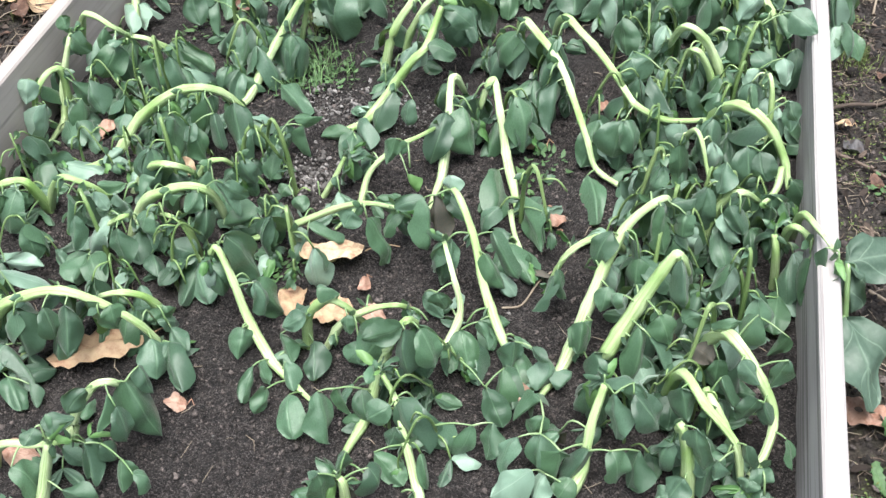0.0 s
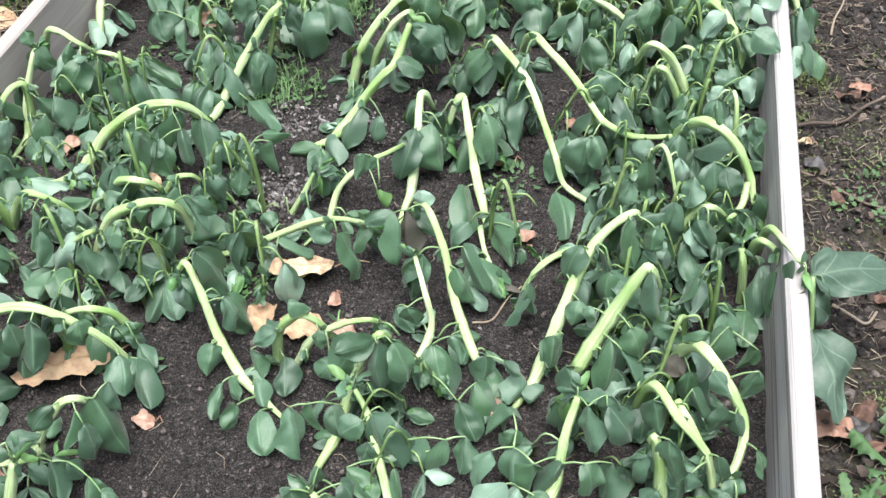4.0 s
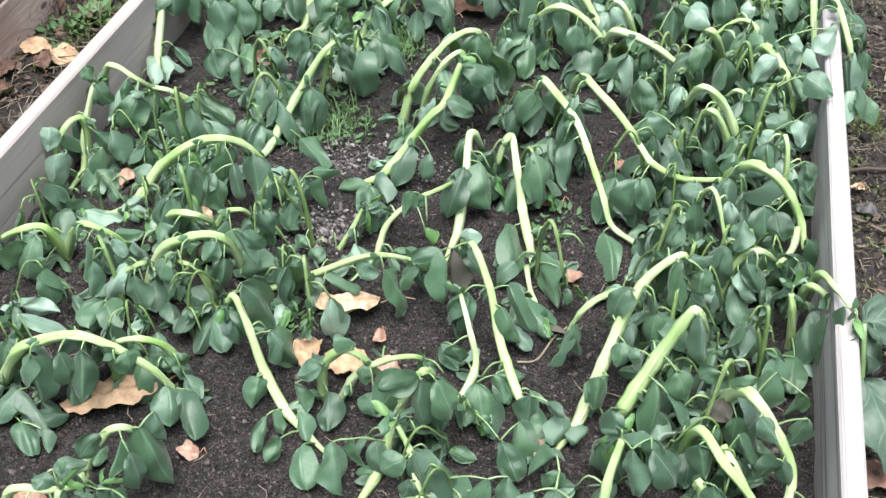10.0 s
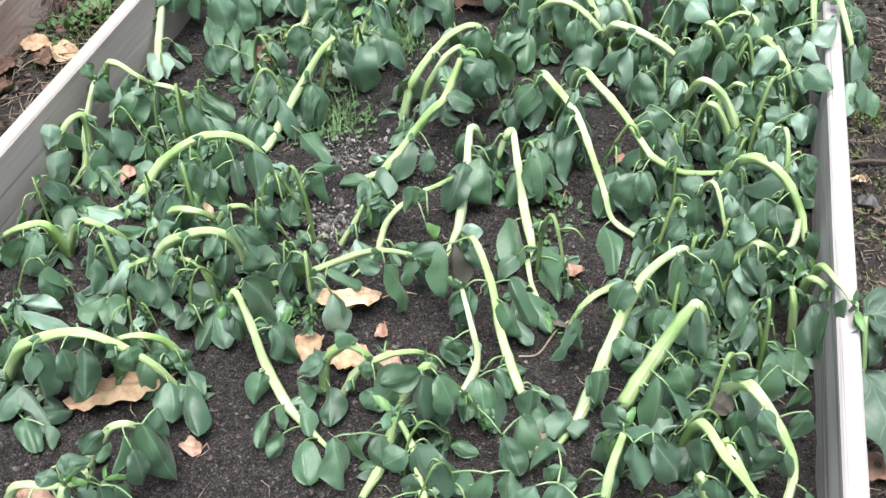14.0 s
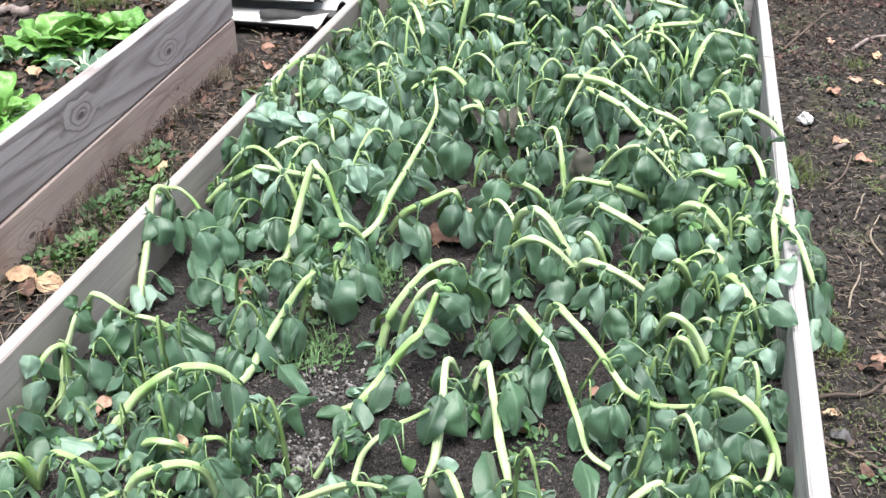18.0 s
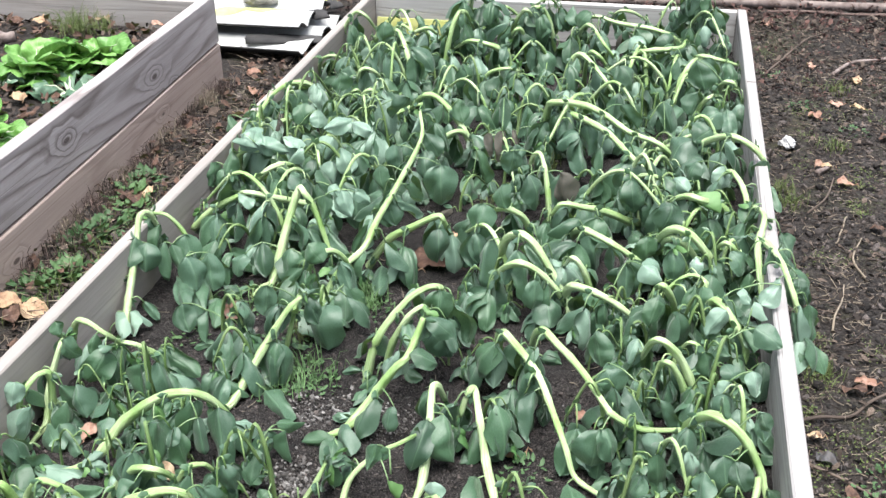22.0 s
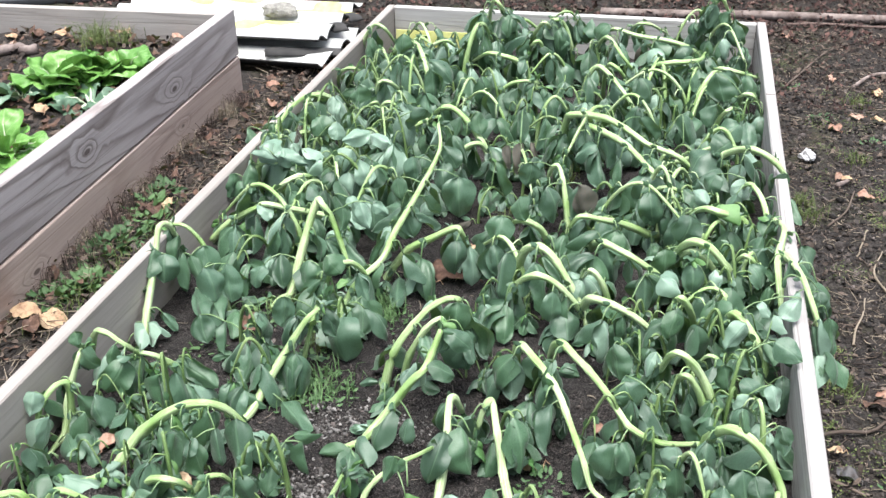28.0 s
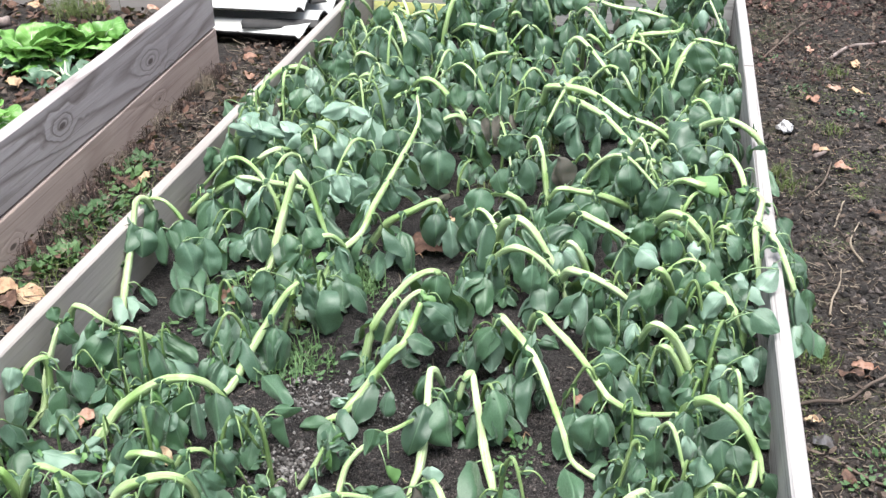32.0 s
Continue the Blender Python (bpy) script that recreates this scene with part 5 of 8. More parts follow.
frond(111, (53.6, 190.5, 31.3), (1.0, -1.7, -1.8), 2.4)
frond(111, (48.4, 192.1, 32.1), (1.1, -1.5, -2.6), 2.4)
frond(50, (43.3, 243.5, 22.0), (2.1, -1.9, -3.7), 3.4)
frond(67, (-44.1, 245.9, 27.3), (-0.1, -3.1, -7.6), 3.2)
frond(69, (-45.9, 252.9, 17.2), (4.5, -10.1, -0.0), 3.6)
frond(68, (-36.9, 238.7, 22.9), (1.7, -3.8, -5.5), 4.0)
frond(68, (-39.7, 236.5, 21.3), (-0.6, -2.4, -4.0), 3.8)
frond(69, (-46.0, 258.7, 19.7), (1.8, -6.9, -3.3), 3.2)
frond(69, (-41.5, 258.3, 26.9), (2.3, -0.1, -6.6), 4.8)
frond(70, (-53.1, 265.7, 29.3), (-0.5, -2.9, -4.4), 5.0)
frond(2, (-58.2, 286.3, 26.7), (-1.9, -2.0, -3.3), 4.6)
frond(11, (-46.3, 289.5, 31.4), (2.4, -0.7, -4.1), 4.8)
frond(2, (-55.3, 296.3, 29.7), (-0.9, -2.3, -3.9), 4.5)
frond(2, (-57.4, 290.2, 28.9), (-1.5, -1.6, -4.1), 4.1)
frond(14, (-18.3, 259.4, 31.8), (1.8, -2.0, -4.9), 4.2)
frond(14, (-17.8, 269.3, 32.1), (0.9, -0.4, -5.3), 4.3)
frond(13, (-4.6, 287.3, 17.2), (0.9, -11.0, 0.0), 4.4)
frond(43, (8.0, 252.0, 33.2), (1.8, -2.3, -3.8), 4.2)
frond(17, (6.9, 275.0, 30.5), (-0.9, -1.0, -5.2), 4.4)
frond(13, (-9.5, 298.7, 32.1), (1.2, -2.0, -5.1), 4.5)
frond(13, (-13.4, 297.6, 30.8), (-0.9, -2.4, -5.2), 4.6)
frond(12, (-23.4, 301.4, 24.2), (0.6, -2.4, -5.2), 4.7)
frond(14, (-12.6, 276.1, 32.4), (3.0, -1.1, -4.9), 4.2)
frond(6, (-39.8, 346.0, 35.2), (0.1, -0.9, -5.8), 5.1)
frond(6, (-36.0, 343.7, 32.1), (-2.9, -1.9, -4.8), 4.8)
frond(10, (-23.1, 372.0, 34.7), (2.2, -1.6, -6.7), 5.1)
frond(10, (-14.4, 371.6, 30.1), (1.1, -1.1, -5.2), 4.8)
frond(30, (4.5, 375.6, 31.7), (1.5, -2.3, -4.8), 4.8)
frond(25, (28.1, 369.1, 29.8), (2.4, -2.1, -5.5), 6.0)
frond(25, (35.4, 371.8, 27.7), (2.2, -0.3, -5.3), 5.8)
frond(26, (42.2, 392.1, 30.9), (-0.3, -1.3, -6.2), 5.4)
frond(26, (49.6, 384.6, 31.6), (2.6, -1.7, -6.6), 5.3)
frond(26, (48.3, 382.0, 36.0), (-0.8, -1.4, -5.4), 4.5)
frond(31, (-0.8, 367.3, 20.9), (2.8, -5.2, -4.5), 5.4)
frond(34, (-6.2, 337.4, 24.6), (-0.3, -2.4, -6.0), 5.2)
frond(38, (53.2, 350.5, 27.4), (2.3, -3.2, -5.5), 5.4)
frond(40, (45.6, 326.5, 27.5), (-0.8, -1.7, -5.8), 5.3)
frond(11, (-41.9, 292.3, 27.5), (7.4, 1.5, -4.1), 4.1, 'p')
frond(11, (-40.8, 294.8, 22.2), (1.0, -2.5, -5.4), 4.7, 'p')
frond(12, (-38.9, 298.0, 17.2), (6.1, -7.4, -1.4), 5.0, 'y')
frond(69, (-32.3, 268.5, 27.2), (1.6, -1.1, -5.6), 3.2, 'p')
frond(70, (-41.1, 269.3, 30.4), (1.8, -0.1, -4.4), 3.5, 'p')
frond(70, (-53.2, 266.3, 31.4), (5.7, 1.0, -1.8), 2.8, 'p')
frond(68, (-24.0, 246.0, 31.7), (2.6, -0.3, -5.0), 2.7, 'p')
frond(2, (-59.4, 287.1, 28.2), (6.4, 0.9, -3.9), 3.8, 'p')
frond(69, (-34.9, 267.0, 28.3), (-1.1, -3.2, -4.7), 3.2)
frond(12, (-32.4, 284.9, 17.2), (4.7, -10.0, -0.0), 3.2)
frond(2, (-32.6, 273.5, 31.0), (-1.7, -2.0, -4.5), 4.5, 'p')
frond(2, (-29.4, 268.4, 31.0), (2.2, -2.0, -5.4), 4.5, 'p')
frond(2, (-29.8, 279.3, 33.0), (-5.2, -5.0, -0.5), 4.3, 'p')
frond(2, (-29.4, 277.7, 33.0), (5.4, -5.0, 0.0), 3.3, 'p')
frond(2, (-31.6, 267.8, 28.0), (0.7, -2.0, -4.5), 3.5, 'p')
frond(2, (-27.5, 256.0, 25.0), (3.2, -2.0, -3.1), 3.6, 'p')
frond(2, (-25.4, 258.5, 26.0), (3.0, -2.0, -1.8), 2.7, 'p')
frond(2, (-37.3, 266.9, 31.0), (-2.9, -2.0, -3.4), 3.8, 'p')
frond(2, (-52.9, 271.3, 31.0), (6.9, -5.0, -0.5), 5.6, 'p')
frond(2, (-28.9, 257.8, 27.0), (2.4, -2.0, -1.2), 2.7, 'p')
frond(2, (-40.2, 286.3, 32.0), (0.4, -2.0, -3.8), 3.7, 'p')
frond(2, (-26.0, 269.8, 29.0), (-0.3, -2.0, -4.3), 3.8)
frond(2, (-32.0, 258.7, 27.0), (3.3, -2.0, -7.5), 3.7)
frond(2, (-34.2, 250.5, 25.0), (2.2, -2.0, -4.4), 4.5)
frond(2, (-29.4, 244.3, 24.0), (3.7, -2.0, -3.5), 4.9)
frond(14, (-14.8, 251.5, 28.0), (0.6, -2.0, -5.1), 5.5)
frond(14, (-12.0, 259.7, 27.0), (-1.4, -2.0, -3.2), 4.2, 'p')
frond(16, (-7.1, 265.7, 30.0), (0.7, -2.0, -8.4), 6.7)
frond(2, (-41.6, 309.6, 33.0), (-0.1, -2.0, -5.0), 4.8)
frond(2, (-49.5, 301.0, 31.0), (-1.4, -2.0, -6.9), 5.1)
frond(2, (-63.3, 288.5, 28.0), (1.5, -2.0, -3.5), 3.9)
frond(12, (-20.0, 292.4, 34.0), (-3.8, -2.0, -4.5), 5.4)
frond(12, (-18.5, 299.3, 33.0), (1.4, -2.0, -8.7), 5.9)
frond(20, (1.4, 296.5, 34.0), (0.5, -2.0, -7.1), 5.8)
frond(20, (-1.6, 279.3, 28.0), (2.1, -2.0, -7.3), 5.1)
frond(18, (4.1, 254.6, 27.0), (0.1, -2.0, -6.8), 5.2)
frond(20, (32.1, 274.1, 30.0), (-0.2, -2.0, -7.5), 7.1)
frond(20, (40.1, 260.9, 28.0), (-0.9, -3.0, -5.0), 5.9)
frond(19, (44.3, 265.1, 28.0), (5.6, -3.0, -2.2), 4.2, 'y')
frond(38, (50.3, 304.4, 31.0), (-4.9, -4.0, -3.1), 4.9)
frond(36, (37.3, 308.6, 31.0), (2.1, -2.0, -7.1), 5.3)
frond(36, (27.7, 307.5, 30.0), (3.9, -2.0, -5.2), 5.3)
frond(36, (45.4, 282.0, 28.0), (-1.3, -2.0, -4.7), 5.1)
frond(36, (58.5, 288.4, 27.0), (0.1, -2.0, -6.0), 5.6)
frond(18, (11.0, 268.5, 28.0), (1.7, -2.0, -7.3), 6.1)
frond(18, (17.4, 271.2, 28.0), (1.8, -2.0, -6.7), 5.5, 's')
frond(21, (20.4, 298.1, 28.0), (1.3, -2.0, -6.7), 6.2)
frond(36, (58.5, 265.3, 27.0), (-3.6, -3.0, -3.4), 5.4)
frond(26, (44.8, 335.1, 33.0), (2.2, -2.0, -7.3), 6.6)
frond(44, (22.8, 254.4, 26.0), (-5.1, -5.0, -0.8), 3.5)
frond(23, (26.2, 327.0, 33.0), (2.8, -2.0, -6.0), 6.0)
frond(36, (51.1, 280.8, 28.0), (-1.0, -2.0, -4.3), 4.5, 'p')
frond(36, (40.7, 272.8, 28.0), (2.6, -3.0, -1.7), 3.7, 'p')
frond(0, (49.8, 218.8, 30.0), (-3.2, -2.0, -3.7), 3.4, 'p')
frond(0, (46.2, 227.3, 29.0), (0.4, -2.0, -4.4), 4.6)
frond(0, (39.0, 225.4, 28.0), (-0.8, -2.0, -4.8), 3.4)
frond(0, (36.3, 210.8, 28.0), (-1.5, -2.0, -3.5), 3.4, 'p')
frond(0, (46.1, 212.6, 26.0), (1.8, -2.0, -2.7), 2.9)
frond(0, (53.4, 205.4, 28.0), (0.8, -2.0, -3.4), 2.8, 'p')
frond(0, (50.3, 204.9, 26.0), (-1.6, -2.0, -2.2), 3.1, 'p')
frond(0, (53.7, 212.7, 31.0), (4.2, -2.0, -2.0), 3.4)
frond(0, (54.0, 220.6, 31.0), (2.3, -2.0, -1.9), 2.7, 'p')
frond(0, (58.3, 225.1, 32.0), (-2.9, -2.0, -3.0), 3.3, 'p')
frond(0, (35.8, 231.1, 30.0), (3.4, -2.0, -1.9), 3.7, 'p')
frond(0, (33.1, 233.3, 29.0), (0.8, -2.0, -6.5), 3.8)
frond(0, (45.0, 236.0, 30.0), (-0.5, -2.0, -2.6), 3.2, 'p')
frond(0, (29.6, 213.4, 27.0), (1.1, -2.0, -5.4), 4.0)
frond(0, (31.9, 207.8, 25.0), (1.2, -2.0, -5.3), 4.5)
frond(0, (36.5, 205.1, 24.0), (1.6, -2.0, -2.5), 2.8)
frond(0, (49.6, 209.3, 26.0), (1.8, -2.0, -1.3), 2.8)
frond(0, (52.3, 224.6, 31.0), (1.1, -2.0, -1.9), 2.4, 'p')
frond(0, (62.0, 227.6, 27.0), (1.4, -2.0, -7.8), 2.6, 'p')
frond(0, (62.5, 238.1, 27.0), (1.3, -2.0, -3.7), 2.9)
frond(0, (-51.9, 180.9, 24.0), (-1.3, -2.0, -5.5), 4.1, 'p')
frond(0, (-34.7, 184.6, 22.0), (2.5, -3.4, -5.8), 4.0)
frond(0, (-23.4, 184.9, 25.0), (1.6, -5.4, -8.8), 6.0)
frond(0, (-27.9, 187.2, 24.0), (0.2, -2.0, -6.1), 3.3)
frond(0, (-43.1, 186.7, 19.0), (0.2, -2.9, -2.8), 3.5)
frond(0, (-48.9, 188.7, 23.0), (1.9, -2.0, -4.8), 3.5)
frond(0, (-49.7, 186.5, 21.0), (0.3, -2.0, -4.7), 4.1)
frond(0, (-49.5, 183.5, 19.0), (3.1, -2.3, -2.8), 3.5)
frond(0, (-22.6, 172.5, 21.0), (2.3, -2.0, -3.4), 4.1)
frond(0, (-50.2, 166.2, 20.0), (0.8, -2.0, -2.7), 4.4)
frond(0, (-19.4, 179.2, 20.0), (0.9, -2.0, -2.3), 3.2)
frond(0, (-31.2, 184.7, 20.0), (3.0, -2.0, -0.8), 2.8)
frond(0, (9.8, 148.1, 26.0), (-3.7, -2.0, -6.3), 4.6)
frond(0, (12.7, 148.5, 25.5), (1.7, -2.0, -7.0), 4.6)
frond(0, (16.9, 153.2, 20.0), (1.7, -3.6, -3.8), 3.5)
frond(0, (18.9, 154.0, 21.0), (1.8, -2.0, -2.5), 2.6)
frond(0, (23.6, 152.6, 20.0), (-0.0, -2.0, -3.3), 3.3)
frond(0, (23.1, 148.4, 20.0), (0.2, -3.0, -3.8), 2.8)
frond(0, (25.8, 152.1, 20.0), (2.3, -2.0, 0.1), 1.7)
frond(0, (21.3, 146.0, 19.0), (1.4, -2.0, -2.6), 2.1)
frond(0, (15.8, 151.0, 20.0), (0.2, -2.3, -3.8), 2.2)
frond(0, (31.3, 155.5, 22.0), (-0.4, -2.0, -3.7), 3.1)
frond(0, (10.9, 159.3, 19.0), (2.7, -2.0, -2.3), 3.7)
frond(0, (-52.7, 229.9, 26.0), (1.3, -2.0, -6.7), 3.9)
frond(0, (-47.3, 227.1, 25.0), (2.1, -2.0, -6.1), 4.8)
frond(0, (-43.8, 229.3, 25.0), (0.8, -2.0, -7.1), 4.1)
frond(0, (-44.4, 217.4, 21.0), (1.7, -2.0, -4.8), 4.0)
frond(0, (-38.8, 216.0, 21.0), (0.7, -3.3, -4.8), 3.9)
frond(0, (-30.3, 223.3, 23.0), (-0.1, -2.0, -5.4), 4.0)
frond(0, (-17.7, 218.6, 23.0), (1.5, -3.6, -6.8), 7.0)
frond(0, (-28.7, 209.4, 22.0), (-2.9, -4.7, -5.8), 5.0)
frond(0, (-40.4, 200.7, 23.0), (7.6, -2.0, -3.3), 4.0)
frond(0, (-48.3, 201.9, 22.0), (1.4, -3.2, -5.8), 5.1)
frond(0, (-17.1, 227.8, 22.0), (1.0, -4.4, -5.8), 4.0)
frond(0, (-29.2, 233.7, 25.0), (0.1, -2.0, -6.1), 3.8)

# ---- the bean plants: girth in mm, then base, bends and tip in cm ----
bean(5.2, (-60.8, 373.7, 15.0), (-57.9, 365.5, 25.0), (-53.5, 363.4, 32.0), (-49.8, 362.8, 31.0), (-47.9, 369.0, 24.0), leafy=1.10)
bean(4.4, (-60.1, 345.8, 16.0), (-56.8, 338.0, 24.0), (-53.2, 335.1, 28.0), (-50.6, 337.2, 27.0), (-50.4, 342.3, 23.0), leafy=1.10)
bean(5.9, (-50.5, 320.4, 16.0), (-48.5, 312.5, 25.0), (-51.4, 310.6, 29.0), (-55.0, 305.7, 30.0), (-55.6, 295.3, 30.0), (-56.8, 287.7, 27.0), leafy=1.10)
bean(4.4, (-44.0, 329.4, 15.0), (-40.9, 321.5, 27.0), (-39.2, 321.2, 30.0), (-36.4, 322.0, 29.0), (-35.4, 329.4, 23.0), leafy=1.10)
bean(5.2, (-41.9, 317.1, 17.0), (-37.4, 310.5, 25.0), (-34.3, 308.8, 29.0), (-32.1, 310.2, 27.0), (-31.1, 313.0, 23.0), leafy=1.10)
bean(3.7, (-40.4, 327.1, 17.0), (-37.7, 312.0, 27.0), (-40.2, 310.3, 27.0), (-46.4, 316.4, 22.0), leafy=1.10)
bean(5.9, (-29.3, 332.8, 16.0), (-30.6, 335.8, 26.0), (-33.9, 341.7, 32.0), (-38.1, 348.9, 32.0), (-44.1, 355.5, 28.0), (-47.5, 359.8, 23.0), leafy=1.10)
bean(5.2, (-44.6, 370.7, 17.0), (-37.1, 357.8, 26.0), (-30.6, 355.4, 31.0), (-27.9, 359.7, 28.0), leafy=1.10)
bean(5.9, (-25.8, 354.6, 16.0), (-23.9, 354.9, 26.0), (-22.0, 357.7, 34.0), (-20.4, 362.7, 34.0), (-19.2, 370.5, 27.0), leafy=1.10)
bean(5.9, (-8.8, 362.4, 19.0), (-9.1, 355.1, 26.0), (-13.9, 354.2, 28.0), (-18.1, 355.0, 28.0), (-22.9, 359.8, 24.0), leafy=1.10)
bean(5.9, (-26.4, 400.1, 17.0), (-22.5, 382.8, 30.0), (-19.0, 370.7, 39.0), (-16.5, 368.6, 38.0), (-15.0, 375.8, 32.0), leafy=1.10)
bean(5.2, (-59.3, 300.0, 18.0), (-52.3, 289.3, 26.0), (-48.4, 288.7, 28.0), (-44.0, 292.1, 27.0), (-42.8, 297.7, 23.0), leafy=1.10)
bean(5.9, (-35.4, 305.0, 17.0), (-28.7, 302.8, 23.0), (-22.9, 304.0, 27.0), (-19.7, 307.4, 27.0), leafy=1.10)
bean(6.7, (-2.7, 295.2, 16.0), (-6.2, 295.9, 22.0), (-10.7, 298.1, 28.0), (-15.1, 299.1, 32.0), (-18.5, 299.2, 32.0), (-22.3, 303.3, 27.0), leafy=1.10)
bean(5.9, (-24.0, 226.7, 17.0), (-20.0, 232.1, 21.0), (-15.7, 236.8, 25.0), (-14.6, 243.0, 28.0), (-13.5, 254.5, 30.0), (-13.0, 273.7, 32.0), (-15.0, 281.8, 35.0), leafy=1.10)
bean(5.9, (-17.8, 283.5, 16.0), (-14.1, 285.2, 23.0), (-11.0, 286.3, 27.0), (-7.2, 286.9, 29.0), (-5.0, 289.2, 26.0), leafy=1.10)
bean(5.9, (-20.1, 246.0, 16.0), (-14.1, 247.0, 21.0), (-8.7, 246.5, 25.0), (-3.6, 246.4, 28.0), (-2.3, 246.3, 27.0), (-1.6, 250.8, 21.0), leafy=1.10)
bean(5.9, (16.3, 268.5, 16.0), (14.7, 272.5, 23.0), (12.8, 276.0, 29.0), (11.2, 276.9, 29.0), (10.1, 278.3, 26.0), leafy=1.10)
bean(6.7, (7.5, 314.4, 17.0), (10.2, 308.6, 27.0), (12.4, 306.1, 30.0), (19.4, 302.9, 31.0), (24.9, 299.3, 30.0), (30.4, 295.6, 28.0), (36.9, 292.6, 27.0), (41.2, 293.7, 23.0), leafy=1.10)
bean(6.7, (9.5, 315.5, 17.0), (12.1, 311.7, 23.0), (14.5, 306.8, 27.0), (19.1, 299.6, 29.0), (25.5, 292.1, 29.0), (31.1, 282.6, 28.0), (35.0, 278.8, 26.0), (38.6, 280.1, 22.0), leafy=1.10)
bean(5.2, (9.3, 383.8, 18.0), (12.3, 370.9, 28.0), (15.3, 366.0, 31.0), (20.1, 358.2, 28.0), (25.0, 361.1, 21.0), leafy=1.10)
bean(5.9, (9.2, 344.0, 16.0), (11.0, 345.1, 24.0), (13.4, 345.1, 29.0), (16.7, 342.3, 29.0), (22.7, 335.3, 25.0), (26.3, 335.5, 19.0), leafy=1.10)
bean(5.2, (14.6, 361.2, 17.0), (16.0, 351.7, 27.0), (19.3, 348.3, 28.0), (22.8, 351.8, 22.0), leafy=1.10)
bean(5.9, (34.4, 339.9, 16.0), (32.5, 345.7, 22.0), (31.4, 348.6, 29.0), (30.2, 349.7, 30.0), leafy=1.10)
bean(5.9, (23.9, 366.2, 18.0), (26.7, 355.4, 26.0), (32.0, 349.1, 30.0), (40.2, 353.2, 30.0), (42.4, 370.0, 27.0), leafy=1.10)
bean(5.9, (42.0, 388.2, 19.0), (37.9, 376.3, 26.0), (32.1, 372.6, 29.0), (23.1, 369.8, 31.0), (16.1, 372.0, 32.0), (12.6, 376.8, 28.0), leafy=1.10)
bean(5.9, (39.8, 411.6, 17.0), (42.3, 395.3, 30.0), (45.1, 383.6, 39.0), (46.8, 382.5, 38.0), (48.8, 388.0, 32.0), leafy=1.10)
bean(4.4, (18.5, 391.2, 23.0), (21.7, 380.2, 31.0), (25.9, 378.7, 32.0), (30.5, 384.5, 28.0), leafy=1.10)
bean(5.2, (-12.6, 380.9, 17.0), (-8.4, 371.8, 26.0), (-4.4, 365.8, 34.0), (-2.4, 366.2, 34.0), (-2.3, 376.3, 28.0), leafy=1.10)
bean(5.9, (4.9, 378.7, 17.0), (3.7, 374.6, 25.0), (1.3, 374.0, 32.0), (-1.0, 371.3, 34.0), (-3.5, 371.8, 32.0), (-5.6, 379.8, 25.0), leafy=1.10)
bean(3.7, (-6.8, 398.3, 20.0), (-1.7, 377.2, 33.0), (2.9, 373.4, 36.0), (4.9, 383.0, 30.0), leafy=1.10)
bean(5.2, (-2.8, 371.8, 17.0), (-3.5, 367.9, 24.0), (-4.5, 365.5, 29.0), (-6.7, 365.6, 28.0), (-9.5, 371.5, 22.0), leafy=1.10)
bean(5.9, (-4.1, 342.7, 16.0), (-4.3, 344.4, 24.0), (-5.1, 344.4, 30.0), leafy=1.10, skip=0.6)
bean(5.2, (-1.7, 339.6, 16.0), (-1.6, 340.3, 22.0), (-1.6, 341.5, 26.0), leafy=1.10, skip=0.6)
bean(5.2, (-15.7, 343.2, 17.0), (-10.6, 340.4, 23.0), (-5.0, 339.4, 26.0), (-0.9, 341.2, 25.0), leafy=1.10)
bean(6.7, (40.6, 299.1, 16.0), (43.3, 295.1, 24.0), (47.8, 291.9, 29.0), (52.1, 287.4, 32.0), (56.3, 285.3, 31.0), (59.2, 284.6, 28.0), (61.0, 286.4, 22.0), leafy=1.10)
bean(5.9, (31.7, 303.1, 19.0), (39.5, 296.2, 25.0), (43.1, 297.1, 27.0), (47.2, 295.8, 29.0), (52.1, 303.2, 25.0), leafy=1.10)
bean(5.9, (39.1, 341.7, 16.0), (41.0, 342.3, 23.0), (43.5, 345.8, 28.0), (45.7, 349.6, 28.0), (50.4, 353.4, 23.0), leafy=1.10)
bean(5.9, (44.6, 368.4, 20.0), (45.7, 353.0, 28.0), (50.9, 351.1, 28.0), (56.3, 356.3, 25.0), leafy=1.10)
bean(5.2, (51.7, 347.5, 18.0), (51.6, 334.9, 27.0), (54.3, 332.6, 28.0), (57.4, 338.9, 21.0), leafy=1.10)
bean(5.9, (44.3, 328.9, 16.0), (46.2, 328.2, 22.0), (48.3, 326.9, 26.0), (50.4, 331.3, 25.0), leafy=1.10)
bean(6.7, (7.2, 245.7, 15.0), (10.2, 241.3, 26.0), (13.4, 238.2, 30.0), (16.4, 236.9, 29.0), (19.6, 235.3, 25.0), (22.5, 234.3, 20.0), (24.1, 231.0, 17.0), leafy=1.10)
bean(5.9, (6.9, 236.4, 15.0), (9.8, 235.5, 22.0), (13.3, 232.5, 27.0), (17.0, 231.6, 27.0), (21.1, 232.0, 23.0), (22.8, 233.1, 19.0), leafy=0.72)
bean(5.9, (14.6, 258.1, 17.0), (13.0, 253.6, 24.0), (10.5, 251.3, 28.0), (7.6, 251.7, 28.0), (5.1, 254.8, 25.0), leafy=1.10)
bean(5.9, (21.5, 257.5, 20.0), (23.9, 248.0, 27.0), (29.0, 244.4, 27.0), (33.3, 243.5, 25.0), (37.5, 245.3, 21.0), leafy=1.10)
